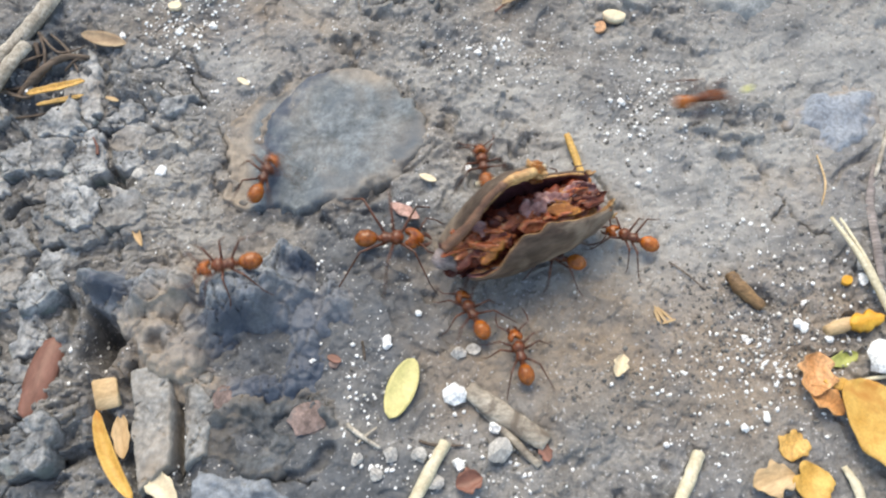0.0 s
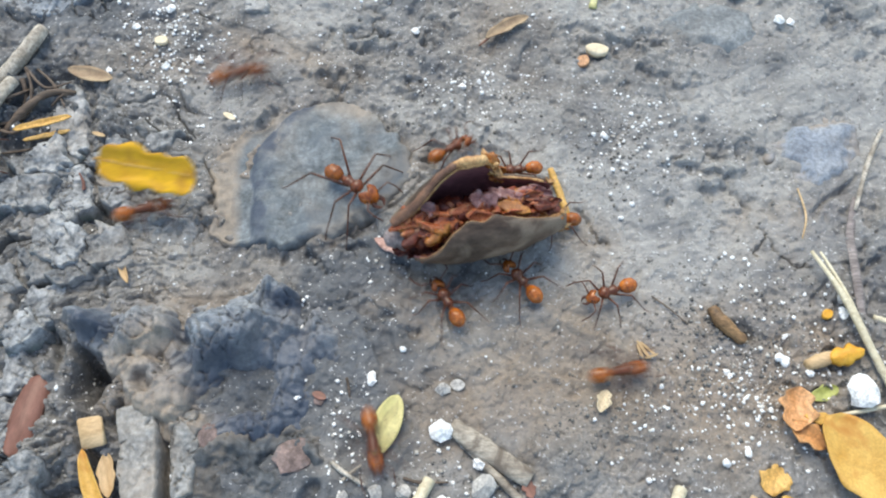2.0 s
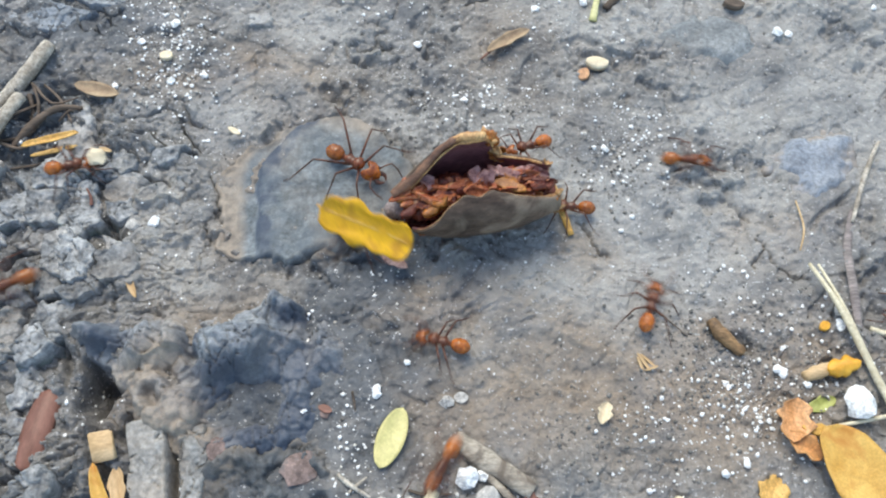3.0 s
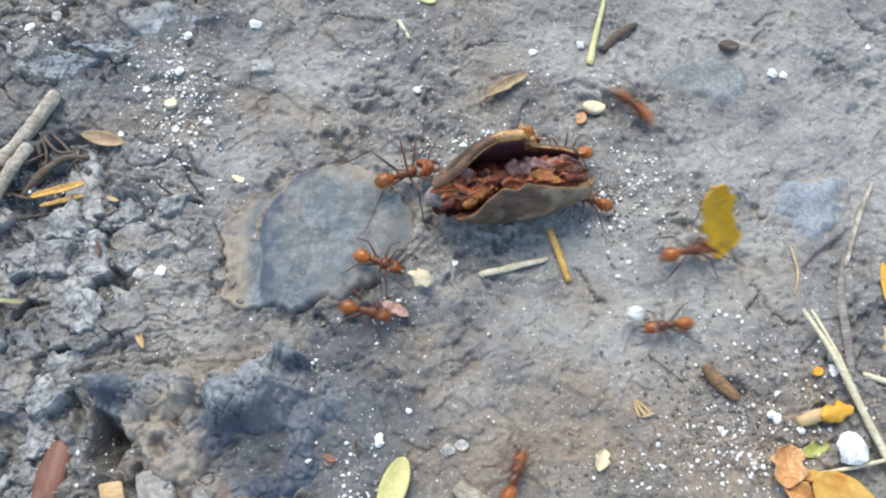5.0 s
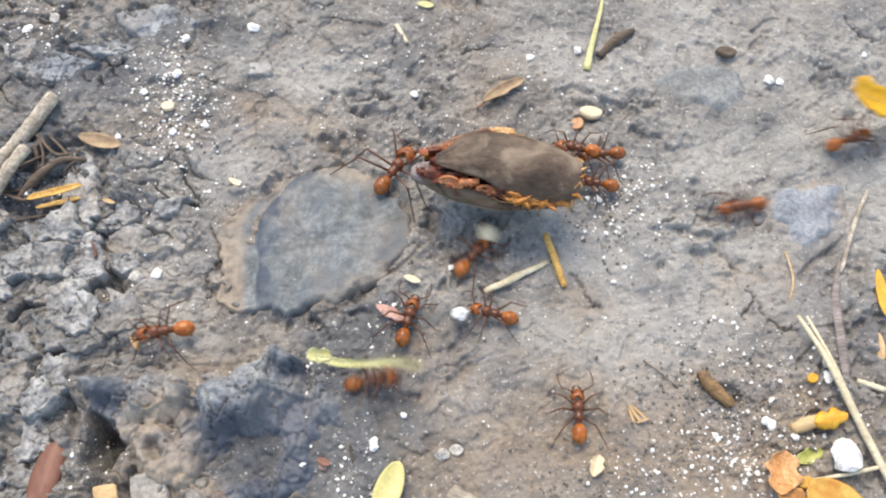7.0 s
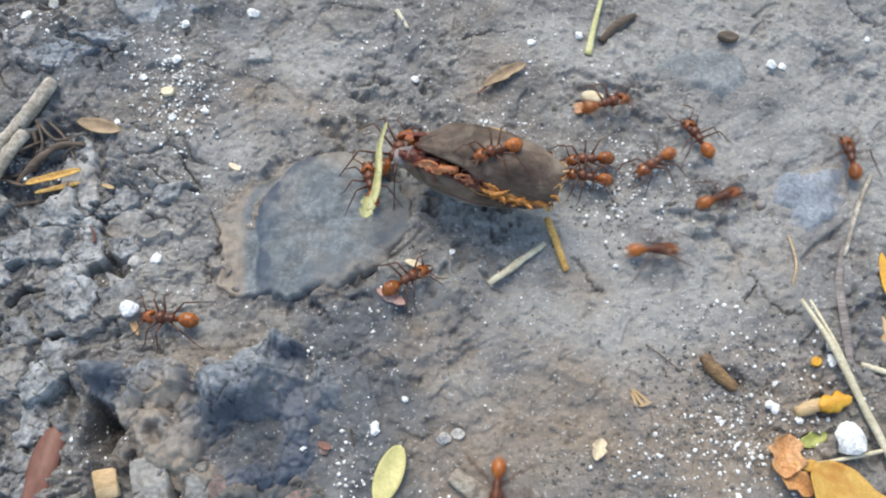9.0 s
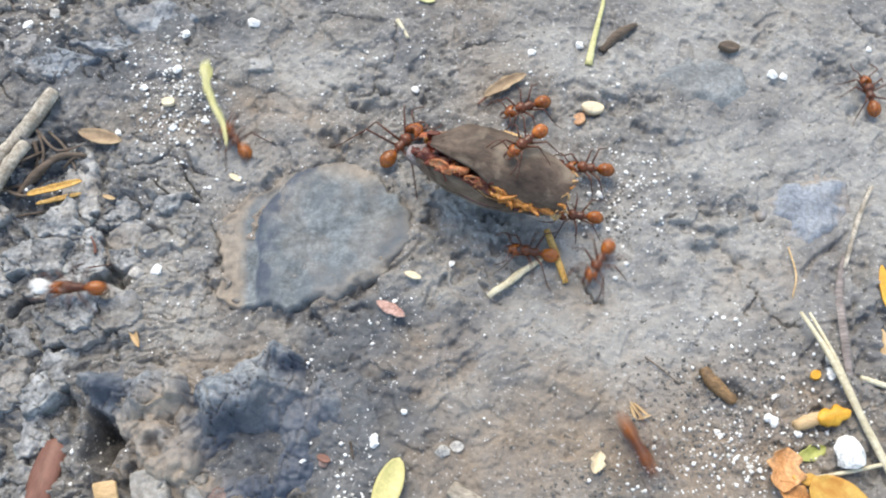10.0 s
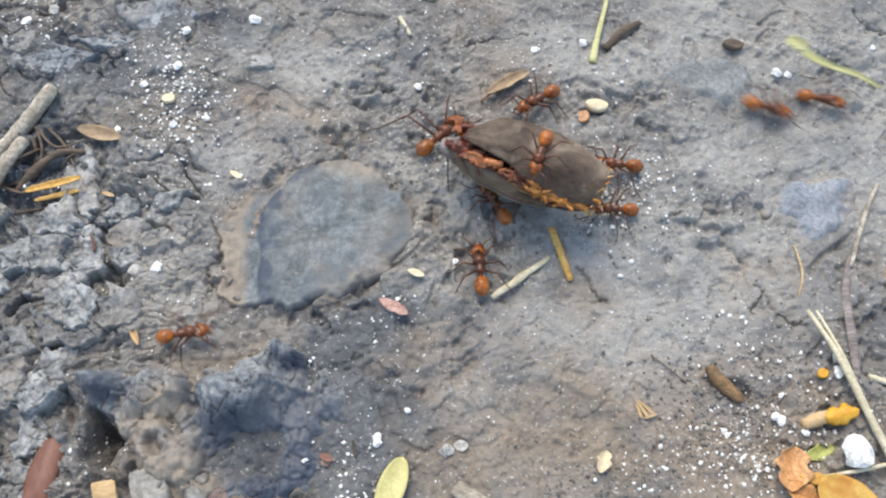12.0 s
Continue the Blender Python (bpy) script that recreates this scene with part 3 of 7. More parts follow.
    ob.data.attributes.new("clay", 'FLOAT', 'POINT').data.foreach_set("value", mud.ravel()[used].astype(np.float32))
    if face_shade:
        ob.data.attributes.new("face_shade", 'FLOAT', 'POINT').data.foreach_set("value", face_shade(gx, gy).ravel()[used].astype(np.float32))
    ob.location = (cx * MM, cy * MM, base * MM)
    STANDS.append((xs, ys, z))
    return tagged(ob, label, category, group)


# the broad flat slab with a bevelled western face
SLAB_FACE = [(-16.5, 11.2), (-18.64, 9.16), (-21.3, 5.2), (-21.6, 1.47), (-20.9, -7.6)]


def slab_face(x, y):
    return x + 0.8 * fbm(x, y, 5, 3, 91) - np.interp(y, [p[1] for p in SLAB_FACE[::-1]], [p[0] for p in SLAB_FACE[::-1]])


def slab_ridge(x, y):
    face = slab_face(x, y)
    return -0.7 * smooth(1.5, 0.1, face) - 0.3 * smooth(0, -5, face) + 0.3 * fbm(x, y, 9, 2, 93)


def slab_dust(x, y):
    return np.maximum(0.95 * smooth(-0.2, -2.0, slab_face(x, y)),  0.75 * smooth(9.5, 12.5, y + 0.25 * x + 5))


# dark band painted as the shade of the slab's steep western face
def slab_shade(x, y):
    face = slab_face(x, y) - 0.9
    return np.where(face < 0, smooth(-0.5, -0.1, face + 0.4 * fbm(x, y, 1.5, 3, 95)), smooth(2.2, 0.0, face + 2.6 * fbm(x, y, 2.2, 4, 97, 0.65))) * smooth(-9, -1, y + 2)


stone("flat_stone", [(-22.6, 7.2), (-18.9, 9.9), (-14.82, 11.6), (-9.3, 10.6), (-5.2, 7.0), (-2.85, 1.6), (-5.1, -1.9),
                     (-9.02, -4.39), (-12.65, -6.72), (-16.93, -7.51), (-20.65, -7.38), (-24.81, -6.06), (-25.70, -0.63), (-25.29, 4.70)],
      1.2, SLATE_SLAB, "flat blue-grey slate stone bedded in mud", bevel=0.45, slope=(0.02, -0.012), rough=0.5, wave=5, seed=5, ridge=slab_ridge, ragged=0.55, dust=slab_dust, layers=0.1, edge_mud=0.4, face_shade=slab_shade)


KNOBS = [(-36.79, -15.55, 3.4, 2.6, 1.9), (-29.82, -16.62, 4.0, 3.2, 2.0), (-21.16, -17.50, 5.6, 3.4, 3.1), (-17.12, -12.59, 3.6, 2.6, 2.0), (-23.64, -13.55, 6, 2.2, 0.8),
         (-12.5, -18.36, 4.0, 4.0, 0.5), (-29.31, -22.50, 2.0, 1.5, -1.9), (-32.97, -17.24, 1.3, 2.2, -1.2), (-26.15, -16.61, 1.0, 2.4, -1.5), (-25.26, -15.09, 1.6, 0.8, -0.8),
         (-27.80, -23.07, 7, 4.5, 1.0), (-19.5, -23.6, 7, 3.0, -1.5), (-14.16, -16.58, 1.3, 3.0, -1.0), (-35.07, -15.10, 1.8, 1.2, -0.7), (-20.5, -21.8, 5.5, 2.2, -1.1), (-14.12, -19.12, 3.0, 3.0, -0.5)]
# slopes below the knobs, darkened in the colour as shade
SHADED_FACES = [(-20.85, -22.84, 6, 3.2), (-13.4, -23.8, 6, 4), (-17.25, -26.9, 6, 2.5), (-34.8, -17.0, 3.0, 1.3), (-25.8, -16.6, 1.2, 1.8), (-22.0, -20.3, 4.5, 1.5), (-16.2, -14.0, 2.4, 1.5), (-15.0, -20.0, 6, 4.5), (-12.0, -26.0, 6, 4)]
TAN_FACES = [(-28.83, -18.9, 3, 2.4), (-31.41, -21.11, 3, 3), (-26.3, -23.6, 3.4, 3.2), (-29.64, -25.64, 5, 3.2), (-25.4, -26.2, 4, 3), (-33.4, -21.5, 2.4, 3)]


def lump_ridge(x, y):
    z = 0.0
    wx, wy = x + 1.6 * fbm(x, y, 4, 3, 81), y + 1.6 * fbm(x, y, 4, 3, 83)
    for cx, cy, rx, ry, h in KNOBS:
        z = z + 1.1 * h * smooth(1.1, 0.2, np.hypot((wx - cx) / rx, (wy - cy) / ry))
    e, own = cells(wx * 0.8, wy, 3.6, 77)
    e2, own2 = cells(wx * 1.2 + 4, wy * 0.9, 1.7, 78)
    return z + 1.2 * (own - 0.5) * smooth(0, 0.35, e) + 0.6 * (own2 - 0.5) * smooth(0, 0.2, e2) - 0.35 * smooth(0.2, 0, e2) + 0.7 * fbm(x, y, 2.6, 4, 87, 0.5) - 0.5 * smooth(0.12, 0.34, fbm(x, y, 3.4, 3, 89))


def lump_shade(x, y):
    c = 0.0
    for cx, cy, rx, ry in SHADED_FACES:
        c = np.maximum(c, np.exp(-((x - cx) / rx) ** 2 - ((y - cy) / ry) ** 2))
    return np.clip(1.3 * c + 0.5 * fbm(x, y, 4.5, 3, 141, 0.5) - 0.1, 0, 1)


def lump_dust(x, y):
    c = 0.0
    for cx, cy, rx, ry in TAN_FACES:
        c = np.maximum(c, 1.2 * np.exp(-((x - cx) / rx) ** 2 - ((y - cy) / ry) ** 2))
    return c


def buff(x, y):
    return 0.5 + 0.3 * fbm(x, y, 4, 3, 161)


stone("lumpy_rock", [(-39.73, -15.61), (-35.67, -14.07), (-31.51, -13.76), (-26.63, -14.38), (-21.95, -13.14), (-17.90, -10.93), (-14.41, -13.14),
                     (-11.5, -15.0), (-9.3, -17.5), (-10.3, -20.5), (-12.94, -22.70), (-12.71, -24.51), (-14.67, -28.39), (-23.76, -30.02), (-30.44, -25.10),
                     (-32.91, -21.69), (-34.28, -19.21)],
      1.5, SLATE_DARK, "lumpy dark blue-grey rock with tan broken faces", bevel=2.6, rough=0.9, wave=4, seed=9, ridge=lump_ridge, step=0.16, crisp=True, dust=lump_dust, edge_mud=0.45, face_shade=lump_shade)
stone("blue_stone", [(36.80, 6.89), (39.84, 9.51), (44.28, 10.26), (47.32, 8.75), (46.93, 3.97), (43.89, 0.77), (40.54, -2.01), (39.30, 0.07), (37.93, 3.61)],
      1.1, SLATE_BLUE, "bluish smooth slate stone half buried in mud", bevel=2.4, ragged=0.9, rough=0.3, slope=(0.02, 0.03), seed=15, edge_mud=0.75)
stone("far_stone", [(24.21, 23.44), (28.02, 26.41), (33.73, 26.84), (37.78, 25.38), (38.60, 21.35), (34.80, 18.89), (27.96, 19.30)],
      0.9, SLATE, "pale blue-grey stone bedded in mud", bevel=2.0, rough=0.3, seed=19)
stone("grey_flake", [(-31.4, -25.2), (-29.6, -24.6), (-27.6, -25.3), (-26.9, -28.94), (-26.5, -34.2), (-28.8, -36.6), (-30.4, -31.09)],
      1.15, SLATE_FLAKE, "flat buff-grey slate flake lying in a gap", bevel=0.1, rough=0.22, slope=(0.07, 0.02), seed=25, ragged=0.12, step=0.13, layers=0.1, edge_mud=0.3, wave=2.5, dust=buff, crisp=True)
stone("grey_flake", [(-25.5, -25.6), (-23.9, -25.0), (-22.9, -28.6), (-23.4, -33.0), (-25.2, -34.4), (-25.6, -30.0)],
      1.0, SLATE_FLAKE, "narrow upright grey slate flake beside a gap", bevel=0.1, rough=0.3, slope=(-0.05, 0.02), seed=26, ragged=0.15, step=0.13, layers=0.12, edge_mud=0.2, wave=2.5, crisp=True)
stone("dark_stone", [(-24.77, -28.40), (-20.34, -26.20), (-12.58, -26.74), (-10.75, -30.00), (-14.29, -33.68), (-19.46, -35.22), (-23.87, -33.69)],
      0.9, SLATE_BLACK, "dark slate block with a broken face", bevel=0.8, rough=1.2, wave=2.6, facet=1.2, facet_size=3.0, seed=29, layers=0.3, edge_mud=0.4, step=0.16, crisp=True)
stone("dark_stone", [(-24.05, -34.21), (-18.74, -34.92), (-14.95, -36.65), (-15.65, -40.59), (-23.74, -40.68)], 1.0, SLATE_DARK, "grey slate block at a crack", bevel=0.3, rough=0.6, wave=2.5, seed=31, layers=0.25)
FLAKES = [
    ([(-45.79, -2.01), (-42.81, -0.97), (-41.64, -4.05), (-45.01, -6.06), (-47.64, -5.39)], 0.7, 41),
    ([(-43.83, -4.05), (-40.61, -2.69), (-39.32, -7.38), (-41.02, -9.33), (-43.46, -7.70)], 1.0, 43),
    ([(-38.98, -8.68), (-36.36, -7.70), (-36.52, -10.61), (-39.63, -12.01), (-41.34, -10.93)], 0.9, 45),
    ([(-37.07, -4.39), (-35.48, -5.39), (-34.36, -9.97), (-35.59, -10.74), (-36.74, -8.03)], 1.2, 47),
    ([(-46.47, -15.61), (-42.94, -13.76), (-40.81, -16.21), (-43.49, -18.62)], 0.8, 49),
    ([(-49.13, 3.61), (-44.54, 5.06), (-40.45, 3.97), (-40.30, 1.12), (-46.32, 0.77)], 0.9, 51),
    ([(-38.53, 0.07), (-35.12, 0.77), (-33.55, -1.32), (-36.88, -2.35)], 0.6, 53),
    ([(-53.01, 24.70), (-48.63, 27.71), (-43.38, 25.98), (-46.46, 23.44), (-51.28, 23.02)], 1.0, 55),
    ([(-48.15, 29.01), (-42.86, 31.67), (-38.21, 29.45), (-41.46, 27.27)], 0.7, 57),
    ([(-56.01, 29.01), (-51.89, 29.89), (-50.52, 26.41), (-54.24, 23.86)], 0.6, 59),
    ([(-42.41, 33.47), (-35.32, 34.83), (-31.36, 32.12), (-35.41, 29.89), (-40.56, 30.78)], 0.7, 61),
    ([(-27.30, 27.71), (-22.36, 28.14), (-21.37, 24.70), (-25.55, 24.28)], 0.5, 63),
    ([(-1.70, 26.84), (3.27, 27.27), (4.63, 24.28), (-0.28, 23.44)], 0.5, 65),
    ([(-33.34, 6.52), (-29.45, 6.89), (-30.17, 4.70), (-33.37, 4.33)], 0.5, 69),
    ([(-44.99, -17.06), (-42.20, -13.93), (-40.73, -17.01), (-43.36, -19.46)], 0.6, 71),
]
for outline, rise, seed in FLAKES:
    stone("slate_flake", outline, rise * 0.6 + 0.95 * float(sunk(np.array([sum(p[0] for p in outline) / len(outline)]), np.array([sum(p[1] for p in outline) / len(outline)]))[0]), SLATE_DARK if seed in (55, 57, 59, 61) else SLATE_CRUST, "thin grey slate flake in cracked mud", bevel=0.14, rough=0.5, wave=2.2,
          slope=((seed % 5 - 2) * 0.04, (seed % 7 - 3) * 0.04), seed=seed, group="slate flakes", ragged=0.4, step=0.13, layers=0.17, crisp=True)


def split(cell, px, py, qx, qy):
    """What is left of a polygon on p's side of the line midway between p and q."""
    mx, my, nx, ny = (px + qx) / 2, (py + qy) / 2, qx - px, qy - py
    out = []
    for (ax, ay), (bx, by) in zip(cell, cell[1:] + cell[:1]):
        da, db = (ax - mx) * nx + (ay - my) * ny, (bx - mx) * nx + (by - my) * ny
        if da <= 0:
            out.append((ax, ay))
        if da * db < 0:
            t = da / (da - db)
            out.append((ax + (bx - ax) * t, ay + (by - ay) * t))
    return out


def crust_plates():
    """The split slate crust on the western side: angular plates with open cracks between them."""
    rnd = random.Random(23)
    seeds = []
    for i in range(-2, 9):
        for j in range(-2, 15):
            if rnd.random() < 0.85:
                seeds.append((-62 + 5.0 * i + rnd.uniform(-2.8, 2.8), -36 + 3.1 * j + rnd.uniform(-1.7, 1.7)))
    n = 0
    for x, y in seeds:
        edge = -35.5 + 2.0 * math.sin(y * 0.7)
        if not (-58 < x < edge and -12.5 < y < 6.5 or -58 < x < -40.5 and -33 < y <= -12.5):
            continue
        cell = [(x - 8, y - 8), (x + 8, y - 8), (x + 8, y + 8), (x - 8, y + 8)]
        for qx, qy in seeds:
            if (qx, qy) != (x, y) and abs(qx - x) < 14 and abs(qy - y) < 14:
                cell = split(cell, x, y, qx, qy)
        cx, cy = sum(p[0] for p in cell) / len(cell), sum(p[1] for p in cell) / len(cell)
        keep = rnd.uniform(0.91, 0.97)
        if rnd.random() < 0.12:
            continue
        cell = [(cx + (a - cx) * keep, cy + (b - cy) * keep) for a, b in cell]
        n += 1
        stone("slate_plate", cell, rnd.uniform(1.0, 1.5), SLATE_CRUST, "angular grey slate plate in split crust", bevel=0.06, rough=0.5, wave=2.2,
              slope=(rnd.uniform(-0.07, 0.07), rnd.uniform(-0.06, 0.1)), seed=300 + 7 * n, group="slate plates", ragged=0.6, step=0.12, layers=0.22, crisp=True)


crust_plates()


# ---- loose stones and grit ----
def pebble(x, y, r, mat, label, seed, squash=0.7, group=""):
    bm = bmesh.new()
    bmesh.ops.create_icosphere(bm, subdivisions=2, radius=1.0)
    rnd = random.Random(seed)
    cuts = [(Vector((rnd.uniform(-1, 1), rnd.uniform(-1, 1), rnd.uniform(-0.6, 1))).normalized(), rnd.uniform(0.62, 0.95)) for _ in range(14)]
    sx, sy = rnd.uniform(0.85, 1.2), rnd.uniform(0.8, 1.1)
    for v in bm.verts:
        p = v.co.copy()
        for n, d in cuts:
            over = p.dot(n) - d
            if over > 0:
                p -= n * over
        p *= 1 + 0.3 * noise.noise(p * 2.2 + Vector((seed, 0, 0)))
        v.co = Vector((p.x * sx, p.y * sy, p.z * squash)) * r
    return lone("pebble", bm, mat, x, y, top(x, y) + r * squash * 0.55, rnd.uniform(0, 360), 0, 0, label, "pebble", group, smooth_faces=False)


W, Gy, Pk = WHITE_STONE, GREY_STONE, PINK_STONE
for x, y, r, mat in [
    (41.33, -22.88, 1.75, W), (3.64, -29.96, 0.85, W), (-6.94, -22.04, 0.65, W), (0.01, -22.78, 0.75, Gy), (34.04, -19.27, 0.65, W),
    (-24.18, 30.96, 0.9, W), (-32.48, 29.37, 0.7, W), (40.71, 23.35, 0.8, W), (41.99, 23.02, 0.5, W), (11.04, 26.41, 0.55, W), (17.15, 27.97, 0.6, W),
    (-3.40, 21.19, 0.5, W), (-32.87, 23.86, 0.7, W), (-32.55, 15.85, 0.6, W), (-28.80, 16.88, 0.6, W), (-36.72, 21.35, 0.5, W), (-38.87, 14.90, 0.45, W),
    (-53.28, 31.49, 0.8, W), (-49.48, 32.39, 0.7, Gy), (-34.26, -3.03, 0.8, Gy), (-31.91, -2.69, 0.7, W), (20.64, -1.80, 0.35, W), (19.23, -3.58, 0.32, W),
    (-3.94, -18.80, 0.35, W), (3.97, -32.34, 1.5, Gy), (-3.57, -32.84, 0.9, Gy), (-6.31, -32.72, 0.8, Gy),
    (-22.18, -27.53, 1.4, Pk), (-14.04, -29.35, 2.2, Pk), (-12.14, -23.77, 0.7, Pk), (0.12, -33.69, 0.7, W), (-7.04, -21.57, 0.6, W), (34.51, -19.75, 0.6, W), (40.87, -14.83, 0.6, W),
    (-9.34, -33.27, 0.6, Gy), (40.94, -14.50, 0.55, W), (53.31, 27.27, 0.4, W), (36.57, -20.97, 0.5, W), (41.25, -13.14, 0.9, Gy), (27.27, -29.80, 0.5, W), (29.46, -28.76, 0.5, W),
    (-2.06, -35.25, 0.9, Gy), (2.16, -28.08, 0.6, Gy), (-7.55, -34.54, 0.7, Gy), (1.01, -2.01, 0.4, W), (18.22, 6.72, 0.5, W), (2.14, 13.31, 0.55, W),
]:
    kind = "white" if mat is W else "grey" if mat is Gy else "reddish"
    pebble(x, y, r, mat, f"small angular {kind} pebble on the mud", int(abs(x * 13 + y * 7) * 10), 0.26 if mat is Pk else 0.7, group=f"{kind} pebbles")


def grains(name, places, sizes, mat, label, category, seed):
    """Many small angular grains as one object."""
    rng = np.random.default_rng(seed)
    ico = np.array([(0, 0, 1), (0.89, 0, 0.3), (0.1, 0.9, 0.35), (-0.85, 0.2, 0.3), (-0.1, -0.9, 0.3), (0.5, 0.5, -0.7), (-0.6, 0.5, -0.7), (-0.4, -0.6, -0.7), (0.6, -0.6, -0.6)])
    tris = np.array([(0, 1, 2), (0, 2, 3), (0, 3, 4), (0, 4, 1), (1, 5, 2), (2, 5, 6), (2, 6, 3), (3, 6, 7), (3, 7, 4), (4, 7, 8), (4, 8, 1), (1, 8, 5), (5, 8, 7), (5, 7, 6)])
    n = len(places)
    z = height(places[:, 0], places[:, 1])
    a = rng.uniform(0, 2 * np.pi, n)
    v = ico[None] * rng.uniform(0.65, 1.25, (n, 9, 1)) * sizes[:, None, None] * np.stack([rng.uniform(0.8, 1.3, n), rng.uniform(0.7, 1.1, n), rng.uniform(0.5, 0.9, n)], -1)[:, None]
    x = v[..., 0] * np.cos(a)[:, None] - v[..., 1] * np.sin(a)[:, None] + places[:, :1]
    y = v[..., 0] * np.sin(a)[:, None] + v[..., 1] * np.cos(a)[:, None] + places[:, 1:]
    zz = v[..., 2] + (z + sizes * 0.3)[:, None]
    co = np.stack([x, y, zz], -1).reshape(-1, 3) * MM
    f = (tris[None] + (np.arange(n) * 9)[:, None, None]).reshape(-1, 3)
    return tagged(mesh_from(name, co, f, mat, flat=True), label, category, kind="stuff")


def clusters(spec, seed):
    rng = np.random.default_rng(seed)
    out = []
    for x, y, rx, ry, n in spec:
        out.append(np.stack([x + rx * rng.normal(0, 0.5, n), y + ry * rng.normal(0, 0.5, n)], -1))
    return np.concatenate(out)


white = clusters([(-32.39, 17.28, 6.5, 8, 330), (-34.08, 25.13, 5, 5, 130), (-52.23, 31.67, 6, 5, 90), (4.41, 12.71, 9, 5, 180), (20.06, 6.00, 6, 7, 120), (20.04, 6.52, 8, 5, 25),
                  (23.07, 11.02, 5, 4, 40), (30.8, -22.6, 7, 6, 260), (18.07, -24.97, 5, 3, 40), (38.43, -16.21, 9, 7, 120), (23.63, -28.93, 7, 9, 110), (29.63, -10.61, 8, 4, 50), (34.16, -24.41, 9, 4, 60),
                  (-9.11, -29.29, 3, 8, 70), (-4.68, -34.51, 3, 3, 30), (1.07, -31.32, 8, 5, 60), (6.28, -34.90, 4, 4, 50), (-10.60, -23.28, 3, 3, 30), (-14.37, -15.48, 1.5, 5, 40), (-5.18, -8.03, 4, 4, 35), (-44.21, 6.89, 6, 4, 20),
                  (-32.31, -8.03, 5, 5, 15), (-27.26, -33.72, 4, 5, 30), (-35.79, -24.04, 2, 6, 30), (13.74, 23.86, 12, 5, 50), (-5.96, 27.27, 14, 4, 50), (31.18, 6.52, 7, 5, 30), (-29.26, 8.01, 6, 5, 25),
                  (-57.31, 35.29, 4, 3, 10), (0.00, 0.00, 60, 42, 460), (-7.37, 15.76, 14, 6, 120), (-36.62, -4.05, 20, 14, 120)], 3)
rng0 = np.random.default_rng(4)
packed = np.arange(len(white)) < len(white) - 700
grains("white_grit", white, np.where(packed, 0.075 + 0.24 * rng0.random(len(white)) ** 2.4, 0.06 + 0.17 * rng0.random(len(white)) ** 2.4), GRIT, "scattered glittering white mineral grit", "grit", 5)


def single_grains(spots, count):
    """Larger white grains, each a thing of its own on one of a few shared meshes."""
    shapes = []
    for k in range(7):
        bm = bmesh.new()
        bmesh.ops.create_icosphere(bm, subdivisions=1, radius=1.0)
        for v in bm.verts:
            v.co = Vector((v.co.x * 1.15, v.co.y * 0.95, v.co.z * 0.75)) * (0.8 + 0.5 * noise.noise(v.co * 1.4 + Vector((k * 5.3, 0, 0))))
        shapes.append(part("white_grain", bm, WHITE_STONE, None, "", False))
    rng = np.random.default_rng(17)
    picks = rng.choice(len(spots), count, replace=False)
    for n, i in enumerate(picks):
        x, y = spots[i] + rng.normal(0, 0.4, 2)
        ob = shapes[n] if n < len(shapes) else new("white_grain", shapes[n % 7].data)
        r = 0.14 + 0.23 * rng.random() ** 2
        ob.matrix_world = pose(x * MM, y * MM, (top(x, y) + r * 0.35) * MM, 0, 0, rng.uniform(0, 360)) @ Matrix.Scale(r, 4)
        tagged(ob, "tiny angular white mineral grain on mud", "grain", "white grains")


single_grains(white[:len(white) - 700], 150)
soil = clusters([(0.00, 0.00, 66, 46, 700), (-32.39, 17.28, 9, 10, 250), (31.79, -20.97, 14, 9, 900), (27.72, -16.21, 8, 6, 250), (16.88, -25.53, 8, 4, 200), (39.62, -16.21, 9, 9, 250), (-36.55, -22.90, 3, 9, 120), (-30.24, -34.79, 9, 5, 160),
                 (2.13, -32.36, 10, 5, 160), (-45.75, 11.79, 9, 7, 200), (-46.05, -0.63, 9, 9, 150), (20.00, 5.25, 7, 7, 200), (4.39, 11.92, 10, 5, 150)], 7)
grains("soil_crumbs", soil, 0.07 + 0.24 * rng0.random(len(soil)) ** 3.0, CRUMB, "dark grey soil crumbs on the mud", "soil", 9)


# ---- plant litter ----
def stick(name, pts, radii, mat, label, category="twig", n=9, wobble=0.12, flat=1.0, seed=1, lift=None, group=""):
    """A twig through places (x, y, height over the ground) in mm."""
    x0, y0 = pts[0][0], pts[0][1]
    z0 = top(x0, y0)
    local = [(x - x0, y - y0, top(x, y) + h - z0) for x, y, h in pts]
    path = smooth_path(local, 5) if len(pts) > 2 else [Vector(local[0]).lerp(Vector(local[1]), k / 8) for k in range(9)]
    rr = list(np.interp(np.linspace(0, 1, len(path)), np.linspace(0, 1, len(radii)), radii))
    bm = tube(bmesh.new(), path, rr, n, wobble, flat, seed)
    ob = part(name, bm, mat, None, label)
    ob.location = (x0 * MM, y0 * MM, z0 * MM)
    return tagged(ob, label, category, group)


